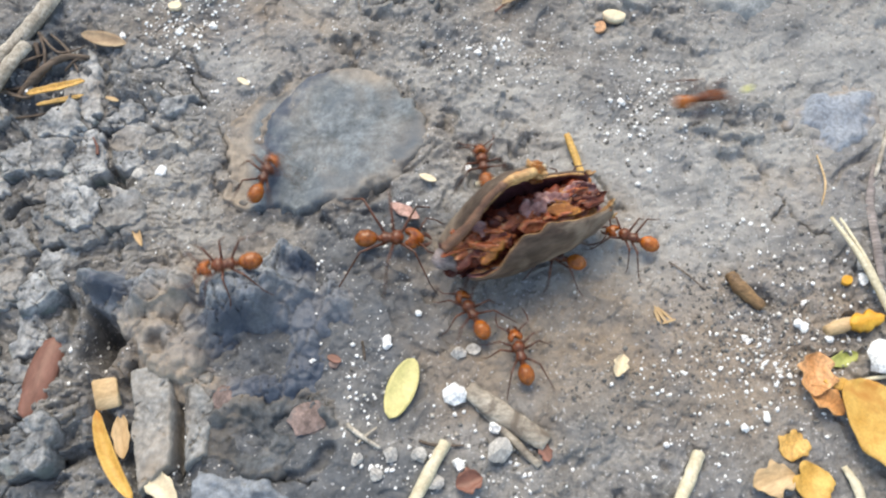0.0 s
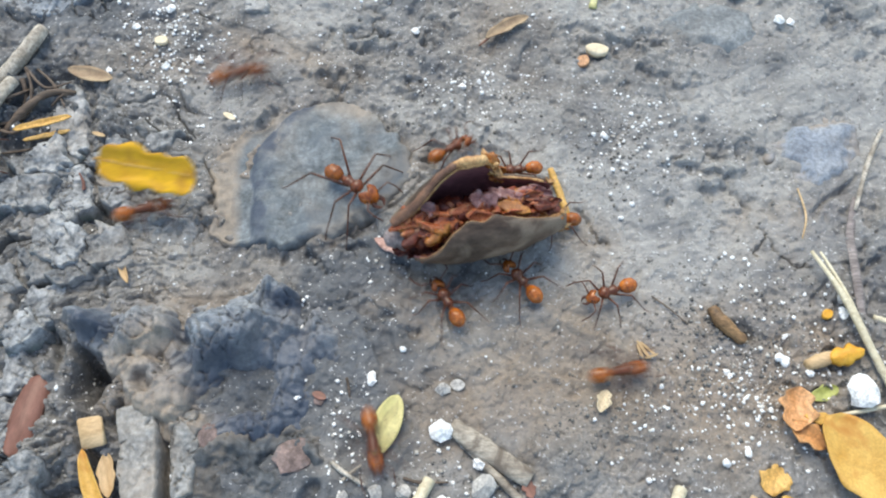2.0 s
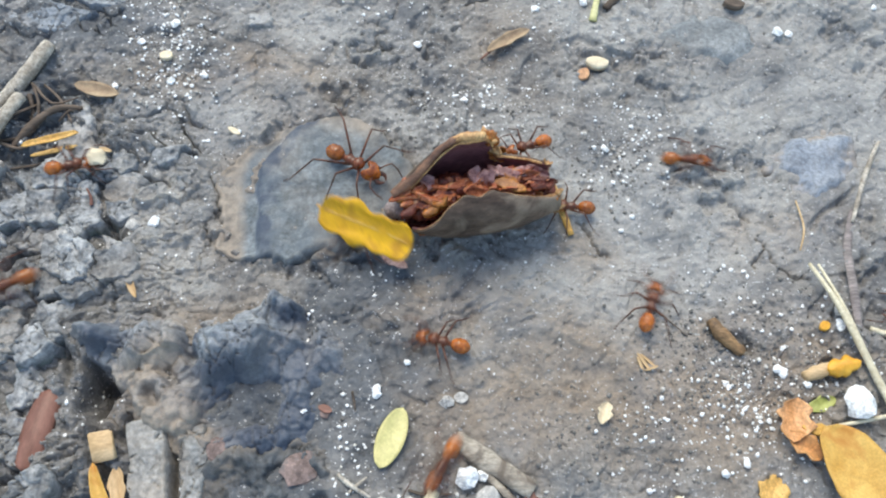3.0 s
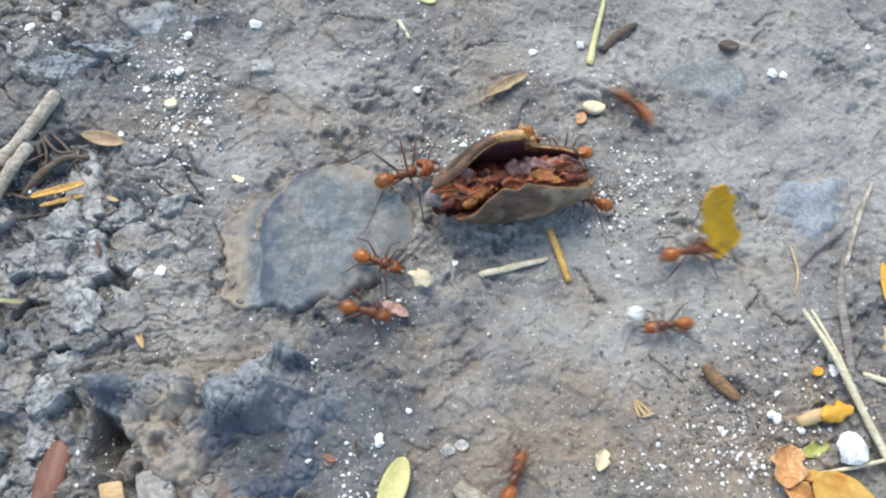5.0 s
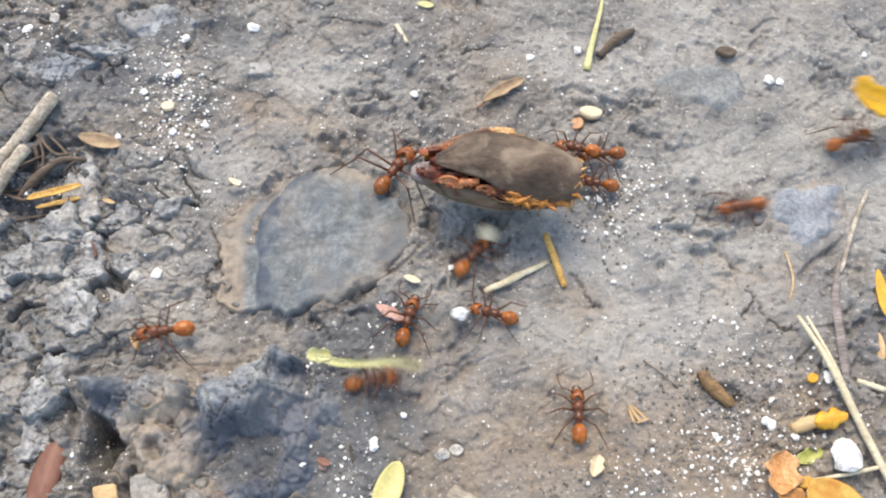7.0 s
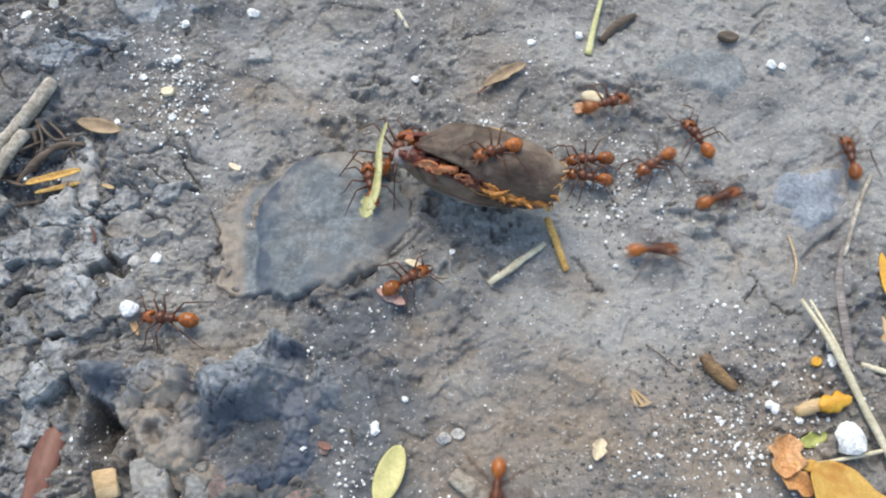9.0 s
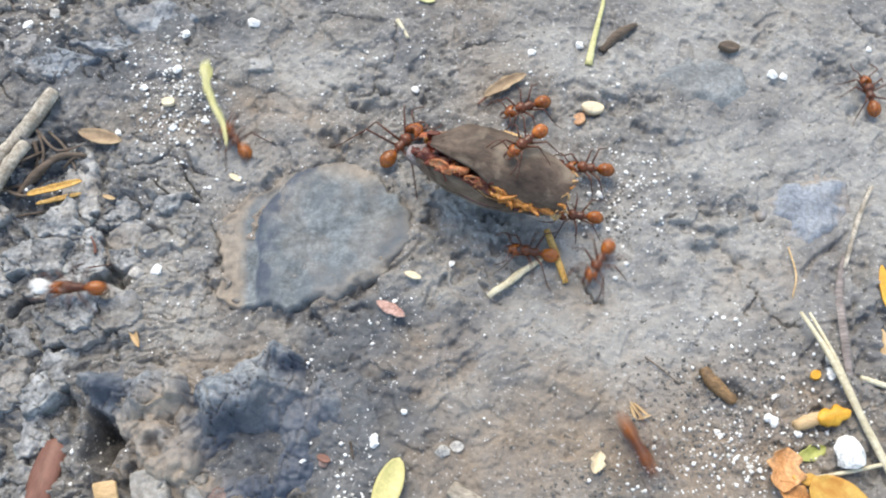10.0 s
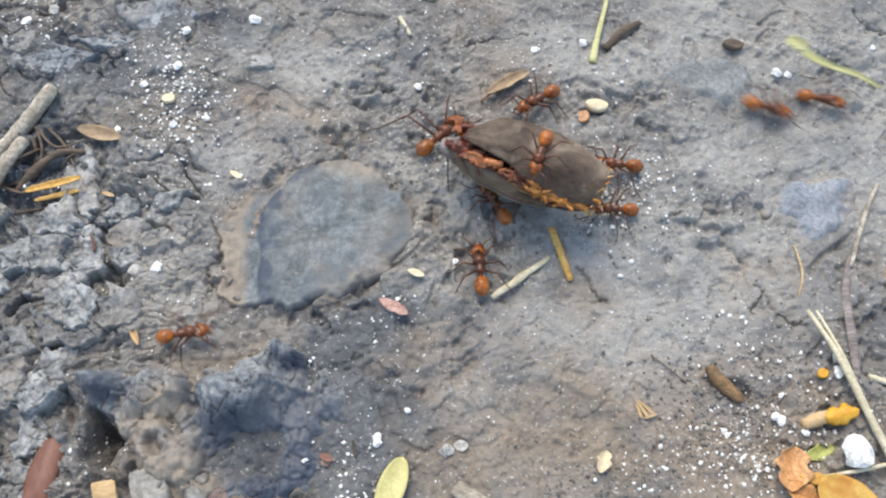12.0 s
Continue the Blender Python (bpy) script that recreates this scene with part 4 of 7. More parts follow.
def blade(length, width, curl=0.0, cup=0.0, thick=0.18, power=0.6, skew=0.0, ragged=0.0, seed=1, nx=18, ny=7, bow=0.0):
    """A leaf-like closed shell along x, from -length/2 to length/2: curl lifts its ends, cup its edges."""
    bm = bmesh.new()
    rows = ([], [])
    for i in range(nx + 1):
        u = i / nx
        w = max(0.02, math.sin(math.pi * min(max(u, 0.0), 1.0)) ** power) * width / 2
        for j in range(ny + 1):
            v = j / ny * 2 - 1
            r = 1 + ragged * noise.noise(Vector((u * 5, v * 2 + seed, seed * 3.7)))
            x, y = (u - 0.5) * length, v * w * r + skew * math.sin(u * math.pi) * width + bow * (u - 0.5) ** 2 * length
            z = curl * (2 * u - 1) ** 2 + cup * v * v * (w * 2 / width) + 0.12 * noise.noise(Vector((x * 0.8, y * 0.8, seed)))
            for k, dz in ((0, thick / 2), (1, -thick / 2)):
                rows[k].append(bm.verts.new((x, y, z + dz)))
    s = ny + 1
    for k in (0, 1):
        for i in range(nx):
            for j in range(ny):
                a = (rows[k][i * s + j], rows[k][(i + 1) * s + j], rows[k][(i + 1) * s + j + 1], rows[k][i * s + j + 1])
                bm.faces.new(a if k == 0 else a[::-1])
    ring = [i * s for i in range(nx + 1)] + [nx * s + j for j in range(1, s)] + [i * s + ny for i in range(nx - 1, -1, -1)] + list(range(ny - 1, 0, -1))
    for a, b in zip(ring, ring[1:] + ring[:1]):
        bm.faces.new((rows[0][b], rows[0][a], rows[1][a], rows[1][b]))
    bmesh.ops.recalc_face_normals(bm, faces=bm.faces)
    return bm


def litter(name, x, y, length, width, turn, mat, label, category="leaf", lift=0.25, rx=0, ry=0, group="", **shape):
    return lone(name, blade(length, width, **shape), mat, x, y, top(x, y) + lift, turn, rx, ry, label, category, group)


# heap of twigs
stick("dry_twig", [(-47.17, 20.36, 0.9), (-49.33, 16.48, 1.0), (-51.39, 13.18, 0.8), (-55.45, 7.26, 0.6)], [0.75, 0.95, 0.9, 1.0], TWIG, "pale weathered dry twig lying on mud", seed=3)
stick("dry_twig", [(-49.50, 13.18, 0.5), (-50.98, 9.51, 0.7), (-53.83, 2.90, 0.6)], [0.7, 0.8, 0.8], TWIG, "short pale dry twig under another", seed=5)
stick("rootlet", [(-50.12, 6.89, 0.3), (-47.96, 9.35, 0.6), (-45.02, 11.41, 0.5), (-42.05, 11.64, 0.3)], [0.34, 0.5, 0.42, 0.2], ROOT, "stout curved dark rootlet on mud", "root")
stick("rootlet", [(-48.67, 13.72, 0.4), (-48.42, 11.02, 0.4), (-50.34, 8.01, 0.3)], [0.28, 0.22, 0.15], ROOT, "short dark forked rootlet", "root")
stick("rootlet", [(-51.66, 8.10, 0.3), (-48.01, 8.91, 0.6), (-47.35, 12.04, 0.5), (-48.63, 15.21, 0.3)], [0.2, 0.22, 0.18, 0.15], ROOT, "thin twisted dark rootlet", "root")
stick("rootlet", [(-39.40, -0.49, 0.2), (-39.47, 0.35, 0.6), (-39.86, 1.19, 0.8)], [0.22, 0.16, 0.08], RED_HUSK, "tiny upright reddish sprout in a crack", "root")
for pts, rad, words in (
    ([(-52.32, 8.01, 0.5), (-48.80, 6.89, 0.7), (-47.19, 8.75, 0.5)], 0.2, "dark bent rootlet in a heap"),
    ([(-48.35, 14.90, 0.4), (-45.89, 12.56, 0.8), (-42.56, 12.71, 0.5)], 0.16, "thin dark rootlet in a heap"),
    ([(-52.79, 10.26, 0.9), (-50.21, 10.64, 1.2), (-47.64, 12.95, 0.8)], 0.24, "stout dark rootlet in a heap"),
    ([(-44.81, 10.26, 0.4), (-43.01, 11.41, 0.7), (-40.61, 11.02, 0.3)], 0.12, "hair-thin dark rootlet in a heap"),
    ([(-49.59, 4.37, 0.3), (-47.24, 5.14, 0.6), (-43.96, 4.44, 0.4)], 0.14, "crooked dark rootlet in a heap"),
    ([(-47.33, 15.23, 0.3), (-44.91, 12.86, 0.6), (-43.05, 9.75, 0.4)], 0.15, "short crooked dark rootlet in a heap"),
):
    stick("rootlet", pts, [rad, rad * 1.1, rad * 0.5], ROOT, words, "root", n=6, seed=int(rad * 100))
litter("curled_leaf", -40.95, 14.35, 5.6, 1.9, -14, BROWN_LEAF, "small curled dry brown leaf", cup=0.5, curl=0.4, lift=0.5)
litter("orange_sliver", -44.53, 6.82, 6.4, 0.9, 17, ORANGE_STRAW, "orange split straw sliver", "straw", lift=1.7, cup=0.3, curl=0.2, power=0.35)
litter("orange_sliver", -44.6, 6.3, 5.4, 0.6, 15, ORANGE_STRAW, "thin orange straw sliver", "straw", lift=1.75, power=0.35)
litter("yellow_husk", -33.11, -10.61, 2.9, 0.75, -66, TAN_CHIP, "small curved yellowish husk on mud", "husk", cup=0.3, bow=0.08)
litter("tan_chip", -38.75, 6.38, 1.6, 0.5, -15, TAN_CHIP, "tiny tan chip on mud", "chip")
litter("tan_chip", -24.42, 9.13, 1.7, 0.7, -30, CREAM, "tiny cream chip on mud", "chip")
litter("cream_chip", -33.40, 19.22, 1.5, 1.1, 10, CREAM, "small cream-yellow chip on mud", "chip", lift=0.4, thick=0.5, power=0.3)
# brown husk and chips in the near western corner
litter("red_husk", -40.79, -25.40, 8.4, 3.0, 80, RED_HUSK, "red-brown curved seed husk on mud", "husk", lift=0.9, cup=-0.7, curl=-0.4, thick=0.5, power=0.16, bow=-0.05, ragged=0.06)


def chip(x, y, sx, sy, turn, mat, label, seed=1, tilt=8):
    bm = bmesh.new()
    bmesh.ops.create_cube(bm, size=1.0)
    bmesh.ops.scale(bm, vec=(sx, sy, 0.4), verts=bm.verts)
    rnd = random.Random(seed)
    for v in bm.verts:
        v.co += Vector((rnd.uniform(-0.16, 0.16) * sx, rnd.uniform(-0.16, 0.16) * sy, rnd.uniform(-0.1, 0.1)))
    bmesh.ops.bevel(bm, geom=bm.edges[:], offset=0.14, segments=2, affect='EDGES')
    return lone("wood_chip", bm, mat, x, y, top(x, y) + 0.4, turn, tilt, -tilt, label, "chip")


chip(-33.25, -27.59, 2.3, 2.7, 12, TAN_CHIP, "square orange-tan wood chip", 3)
litter("yellow_petal", -32.3, -33.4, 9.4, 1.5, -60, YELLOW_LEAF, "long curved yellow petal", lift=0.7, cup=0.5, curl=0.5, power=0.4, bow=0.28)
litter("tan_leaf", -31.59, -31.25, 4.4, 1.6, -78, TAN_CHIP, "narrow tan leaf scrap on mud", lift=0.5, cup=0.4, ragged=0.3)
litter("tan_leaf", -27.21, -35.87, 5.4, 2.2, -48, CREAM, "pale tan leaf scrap", lift=0.5, cup=0.4, ragged=0.3)
litter("leaflet", -5.36, -26.51, 6.3, 2.8, 70, LEAFLET, "oval pale yellow-green leaflet lying flat", lift=0.45, cup=0.25, curl=0.15, power=0.5)
# broken twigs in the near part
stick("broken_twig", [(0.86, -26.44, 0.5), (3.77, -28.50, 0.8), (8.39, -31.50, 0.7)], [0.8, 1.1, 1.0], TWIG_GREY, "flat grey broken twig piece", flat=0.55, seed=8)
stick("broken_twig", [(2.16, -28.08, 0.3), (5.06, -31.01, 0.4), (7.62, -33.60, 0.3)], [0.4, 0.45, 0.35], TWIG_GREY, "thin grey twig splinter", seed=9)
stick("broken_twig", [(-1.16, -31.61, 0.5), (-2.49, -34.23, 0.6), (-4.33, -37.78, 0.5)], [0.6, 0.62, 0.6], STRAW, "pale dry stalk piece", "stalk", seed=10)
stick("broken_twig", [(22.74, -32.14, 0.5), (21.54, -34.48, 0.6), (19.52, -38.02, 0.5)], [0.6, 0.62, 0.6], STRAW, "pale dry stalk piece", "stalk", seed=11)
litter("husk_scrap", 15.84, -23.91, 2.4, 1.4, 70, CREAM, "crumpled cream husk scrap", "husk", lift=0.5, cup=0.6, ragged=0.5)
litter("husk_scrap", 8.20, -32.30, 2.0, 1.2, -70, RED_HUSK, "small brown husk scrap", "husk", lift=0.4, ragged=0.5)
litter("husk_scrap", 1.06, -35.21, 2.6, 2.2, 20, RED_HUSK, "brown curled husk by a twig", "husk", lift=0.5, cup=0.7, ragged=0.4)
stick("bark_piece", [(27.69, -14.07, 0.6), (28.51, -15.61, 0.8), (30.69, -17.54, 0.6)], [0.55, 0.8, 0.55], material("brown_bark", (0.1, 0.055, 0.028), (0.28, 0.165, 0.075), 500, 0.6, stretch=(0.4, 1, 1)),
      "brown rolled bark piece beside a small pit", "bark", seed=12)
stick("rootlet", [(21.72, -12.67, 0.1), (23.31, -14.10, 0.3), (25.25, -15.75, 0.15)], [0.07, 0.09, 0.05], ROOT, "hair-thin dark rootlet on mud", "root", n=6)
# straw and leaves in the near eastern corner
straw = thing("split_straw", 43.50, -20.68, label="pale split grass straw with two tips", category="straw")


def strand(pts, radii, mat, parent, name="strand", n=7):
    loc = parent.matrix_world.translation / MM
    local = [(x - loc.x, y - loc.y, top(x, y) + h - loc.z) for x, y, h in pts]
    path = smooth_path(local, 6)
    rr = list(np.interp(np.linspace(0, 1, len(path)), np.linspace(0, 1, len(radii)), radii))
    return part(name, tube(bmesh.new(), path, rr, n, 0.08), mat, parent)


strand([(38.57, -8.16, 1.6), (40.46, -13.14, 1.6), (43.50, -20.68, 1.0), (45.56, -26.09, 0.6)], [0.2, 0.3, 0.42, 0.42], STRAW, straw)
strand([(39.56, -8.16, 1.4), (41.07, -13.14, 1.5), (43.53, -20.50, 0.9)], [0.14, 0.25, 0.3], STRAW, straw)
stick("dead_stem", [(45.54, -0.63, 0.2), (43.89, -5.39, 0.25), (43.05, -10.61, 0.25), (42.82, -14.38, 0.2), (42.96, -18.02, 0.1)], [0.35, 0.5, 0.55, 0.45, 0.3],
      material("mauve_stem", (0.17, 0.145, 0.14), (0.27, 0.235, 0.225), 500, 0.85, stretch=(0.2, 1, 1)), "flat dull brown dead stem pressed into mud", "stem", flat=0.4, seed=14)
stick("dead_stem", [(50.14, 8.01, 0.5), (47.84, 3.97, 0.7), (45.03, -2.35, 0.4)], [0.2, 0.32, 0.2], TWIG, "thin tan dead stem on mud", "stem", seed=15)
stick("straw_bit", [(36.28, -20.27, 0.5), (38.45, -19.51, 0.6), (40.24, -19.33, 0.5)], [0.55, 0.75, 0.6], TAN_CHIP, "short split tan straw bit", "straw", seed=16)
litter("orange_bud", 40.26, -19.27, 3.6, 1.8, 14, ORANGE_BUD, "small bright orange bud", "bud", lift=1.0, thick=0.7, power=0.35, cup=-0.4, ragged=0.5, seed=3)
litter("green_leaf_bit", 38.00, -22.82, 3.4, 1.5, 22, GREEN_BIT, "small crumpled green leaf bit", lift=0.5, cup=0.3, ragged=0.3)
litter("orange_leaf", 34.58, -24.69, 4.6, 3.4, 75, material("orange_dry_leaf", (0.5, 0.22, 0.07), (0.7, 0.4, 0.2), 300, 0.6), "crumpled dry orange leaf", lift=0.9, cup=0.9, curl=0.5, ragged=0.6)
litter("orange_leaf", 35.16, -27.17, 4.2, 2.2, -40, material("orange_brown_leaf", (0.42, 0.18, 0.05), (0.62, 0.33, 0.14), 300, 0.6), "curled orange-brown leaf scrap", lift=0.8, cup=0.7, ragged=0.5)
litter("yellow_leaf", 40.52, -30.69, 12.5, 6.5, -56, YELLOW_LEAF, "large golden yellow dry leaf", lift=1.1, cup=0.8, curl=0.6, power=0.5, ragged=0.2, nx=24, ny=10)
litter("yellow_leaf", 36.82, -25.64, 3.4, 1.2, -10, YELLOW_LEAF, "narrow golden leaf scrap", lift=1.0, ragged=0.3)
litter("orange_chip", 31.82, -31.33, 3.0, 2.7, 40, ORANGE_STRAW, "rounded orange leaf chip", "chip", lift=0.5, cup=0.3, power=0.35, ragged=0.5, seed=6)
litter("tan_leaf", 29.34, -34.65, 4.2, 3.0, 15, TAN_CHIP, "ragged tan leaf scrap", lift=0.5, ragged=0.6, cup=0.5)
litter("yellow_chip", 32.88, -34.72, 3.4, 3.6, 60, YELLOW_LEAF, "folded pale yellow leaf chip", "chip", lift=0.6, power=0.35, cup=0.7, ragged=0.5, seed=9)
stick("straw_bit", [(36.00, -33.30, 0.6), (36.93, -35.34, 0.5), (37.19, -38.08, 0.4)], [0.3, 0.5, 0.4], STRAW, "pale flat straw bit", "straw", flat=0.5)
stick("straw_bit", [(36.27, -25.53, 0.9), (40.96, -24.86, 0.9), (46.96, -23.56, 0.6)], [0.12, 0.2, 0.22], STRAW, "thin pale stalk under a leaf", "straw")
stick("straw_bit", [(44.00, -15.12, 0.4), (46.64, -16.21, 0.4)], [0.3, 0.3], STRAW, "short pale straw bit", "straw")
litter("yellow_chip", 48.70, -5.06, 5.6, 1.2, 88, ORANGE_BUD, "yellow leaf scrap on mud", "leaf", lift=0.5)
litter("tan_leaf", 47.43, -11.25, 3.4, 1.1, 85, TAN_CHIP, "tan leaf scrap on mud", lift=0.4)
litter("orange_bud", 39.26, -14.87, 1.2, 1.0, 30, ORANGE_BUD, "tiny orange bud on mud", "bud", lift=0.4, thick=0.5)
# bits in the middle
stick("orange_stick", [(11.70, 1.83, 0.8), (12.70, -0.97, 0.5), (13.66, -4.25, 0.4)], [0.35, 0.42, 0.32], ORANGE_STRAW, "short orange straw stick on mud", "straw", seed=18)
litter("red_chip", -5.62, -7.53, 3.6, 1.3, -28, material("pinkish_chip", (0.34, 0.17, 0.14), (0.55, 0.36, 0.31), 500, 0.6), "small pinkish bark chip", "chip", lift=0.4, ragged=0.3)
litter("cream_chip", -3.26, -3.66, 2.0, 0.8, -20, CREAM, "small cream chip on mud", "chip", lift=0.3)
litter("cream_chip", 1.53, -22.23, 1.5, 1.2, 0, GREY_STONE, "small buff chip on mud", "chip", lift=0.3, thick=0.4)
for dx, dy, ln, wd, tn in ((0, 0, 2.3, 0.32, -58), (0.5, 0.3, 2.0, 0.26, -44), (-0.4, -0.2, 1.6, 0.3, -72), (0.7, -0.7, 1.5, 0.24, 20)):
    x, y = 20.31, -18.57
    litter("husk_splinter", x + dx, y + dy, ln, wd, tn, TAN_CHIP, "thin tan husk splinter in a small tuft", "husk", lift=0.35, power=0.3, group="husk splinters")
litter("red_chip", -12.03, -23.56, 1.5, 0.8, -20, RED_HUSK, "tiny red-brown chip on mud", "chip", lift=0.3)
# splinters by the near stones
for pts, rad, mat, words in (
    ([(-9.35, -22.0, 0.9), (-9.15, -22.9, 0.5), (-9.05, -23.7, 0.2)], 0.14, ROOT, "tiny upright dark rootlet stub"),
    ([(-10.4, -30.1, 0.4), (-9.0, -31.2, 0.5), (-7.2, -32.2, 0.3)], 0.22, TWIG, "short grey twig splinter on dark mud"),
    ([(-9.3, -31.8, 0.3), (-8.4, -30.9, 0.5), (-7.6, -30.3, 0.4)], 0.16, TWIG, "thin crooked grey splinter"),
    ([(-3.6, -31.5, 0.4), (-2.2, -31.9, 0.5), (0.6, -31.8, 0.3)], 0.15, ROOT, "thin dark splinter beside pebbles"),
):
    stick("splinter", pts, [rad, rad * 1.1, rad * 0.6], mat, words, "twig", n=6, seed=int(rad * 100))
# bits in the far part
litter("pale_seed", 18.03, 18.09, 2.7, 1.6, -8, CREAM, "oval cream seed lying on mud", "seed", lift=0.55, thick=0.7, power=0.45, cup=-0.2)
litter("orange_chip", 16.37, 16.72, 1.8, 1.4, 60, material("orange_seed_chip", (0.4, 0.2, 0.1), (0.58, 0.33, 0.18), 400, 0.6), "small orange-brown chip by a seed", "chip", lift=0.4, thick=0.4)
stick("grass", [(17.99, 24.53, 0.3), (18.97, 28.58, 0.7), (20.33, 33.47, 0.6), (21.01, 36.67, 0.4)], [0.5, 0.35, 0.28, 0.1], PALE_GREEN, "short pale green grass blade", "grass", flat=0.4, seed=20)
stick("dark_twig", [(19.95, 27.27, 0.4), (22.26, 29.45, 0.6), (24.56, 31.22, 0.3)], [0.5, 0.6, 0.3], ROOT, "short dark twig beside a grass blade", seed=21)
litter("brown_leaf", 7.57, 21.35, 6.2, 1.6, 32, BROWN_LEAF, "narrow dry brown leaf on mud", lift=0.5, cup=0.5, ragged=0.3)
stick("rootlet", [(4.19, 18.73, 0.3), (5.96, 20.69, 0.5), (8.45, 23.02, 0.5)], [0.12, 0.18, 0.1], RED_HUSK, "thin reddish stalk under a leaf", "stalk", n=6)
stick("straw_bit", [(-5.84, 31.67, 0.3), (-4.43, 29.01, 0.3)], [0.3, 0.22], STRAW, "tiny pale straw bit", "straw")
litter("dark_seed", 35.80, 27.45, 2.6, 1.3, -10, ROOT, "small dark brown seed", "seed", lift=0.5, thick=0.8)
litter("grass_tip", -2.12, 34.92, 2.2, 1.0, -10, PALE_GREEN, "pale green grass scrap", "grass", lift=0.4)
stick("orange_sprig", [(38.98, 0.07, 0.2), (39.24, -3.37, 0.5), (38.42, -6.06, 0.2)], [0.1, 0.14, 0.07], TAN_CHIP, "thin tan sprig at a stone", "stalk", n=6)


# ---- the ants ----
def ant_model(name, label, head_size=1.0, leg_size=1.0):
    """A leafcutter ant about 6 mm long, head to +x, feet at z = 0."""
    e = new(name)
    e.empty_display_size = 0.002
    bm = bmesh.new()
    ball(bm, (-2.14, 0, 1.32), (1.04, 0.8, 0.76), -0.15, 24, 18)
    for v in bm.verts:
        if v.co.x < -2.6:
            k = (-2.6 - v.co.x) / 0.8
            v.co.y *= 1 - 0.35 * k * k
            v.co.z -= 0.12 * k
    for v in bm.verts:
        v.co.y, v.co.z = v.co.y * (1 + 0.03 * math.sin(9 * v.co.x)), 1.32 + (v.co.z - 1.32) * (1 + 0.03 * math.sin(9 * v.co.x))
    part("gaster", bm, ANT_GASTER, e, "glossy orange-brown abdomen")
    bm = bmesh.new()
    tube(bm, [(-0.6, 0, 1.3), (-0.76, 0, 1.3), (-0.88, 0, 1.32), (-1.0, 0, 1.28), (-1.07, 0, 1.26), (-1.2, 0, 1.32), (-1.34, 0, 1.32), (-1.5, 0, 1.3)], [0.17, 0.25, 0.32, 0.27, 0.22, 0.38, 0.42, 0.3], 10)
    part("waist", bm, ANT_BODY, e)
    bm = bmesh.new()
    tube(bm, smooth_path([(-0.75, 0, 1.3), (-0.35, 0, 1.5), (0.3, 0, 1.5), (0.8, 0, 1.62), (1.2, 0, 1.5)], 4),
         [0.22, 0.36, 0.5, 0.57, 0.54, 0.47, 0.43, 0.47, 0.57, 0.65, 0.69, 0.68, 0.62, 0.53, 0.43, 0.33, 0.25], 12, 0.0, 0.92)
    thorax = part("thorax", bm, ANT_BODY, e, "dark red spiny thorax")
    for x, y, z, h, lean in ((0.85, 0.32, 1.95, 0.42, 0.1), (0.3, 0.2, 1.8, 0.3, 0), (-0.4, 0.2, 1.65, 0.5, -0.3)):
        for sgn in (1, -1):
            part("spine", tube(bmesh.new(), [(x, y * sgn, z - 0.15), (x + lean, (y + 0.16) * sgn, z + h)], [0.1, 0.015], 6), ANT_BODY, thorax)
    k = head_size
    bm = bmesh.new()
    ball(bm, (1.2 + 0.62 * k, 0, 1.45), (0.78 * k, 0.76 * k, 0.52 * k), 0.25, 24, 16)
    for v in bm.verts:
        back = 1.2 + 0.62 * k - v.co.x
        if back > 0:
            v.co.x += 0.85 * back * math.exp(-(v.co.y / (0.3 * k)) ** 2)
            v.co.y *= 1 + 0.12 * back / k
        else:
            v.co.y *= 1 + 0.5 * back / k
    head = part("head", bm, ANT_GASTER, e, "heart-shaped orange-brown head")
    for s in (1, -1):
        bm = bmesh.new()
        ball(bm, (1.3 + 0.85 * k, 0.6 * k * s, 1.55), (0.1, 0.07, 0.1), 0, 8, 6)
        part("eye", bm, ANT_EYE, head, "black eye")
        x0 = 1.15 + 1.28 * k
        bm = tube(bmesh.new(), smooth_path([(x0 - 0.1, 0.3 * k * s, 1.25), (x0 + 0.3 * k, 0.36 * k * s, 1.12), (x0 + 0.62 * k, 0.06 * s, 1.02)], 4),
                  [0.18 * k, 0.2 * k, 0.19 * k, 0.17 * k, 0.15 * k, 0.12 * k, 0.09 * k, 0.06 * k, 0.02], 7, flat=0.6)
        part("mandible", bm, ANT_LEG, head, "dark toothed jaw")
        a = Vector((1.15 + 1.0 * k, 0.32 * k * s, 1.6))
        bm = tube(bmesh.new(), [Vector((0, 0, 0)), Vector((0.35, 0.75 * s, 0.45)), Vector((0.6, 1.3 * s, 0.5)), Vector((1.3, 1.45 * s, 0.1)), Vector((2.1, 1.35 * s, -0.45))],
                  [0.09, 0.07, 0.07, 0.075, 0.06], 6)
        ob = part("antenna", bm, ANT_LEG, e, "thin elbowed antenna")
        ob.location = a * MM
    for hip, knee, ankle, foot in (((0.85, 0.3, 1.2), (1.7, 1.5, 2.25), (2.5, 2.4, 0.45), (2.95, 2.85, 0.04)),
                                   ((0.35, 0.32, 1.15), (0.15, 1.95, 2.4), (-0.1, 3.05, 0.5), (0.05, 3.6, 0.04)),
                                   ((-0.3, 0.28, 1.15), (-1.5, 1.75, 2.55), (-2.75, 2.8, 0.5), (-3.4, 3.2, 0.04))):
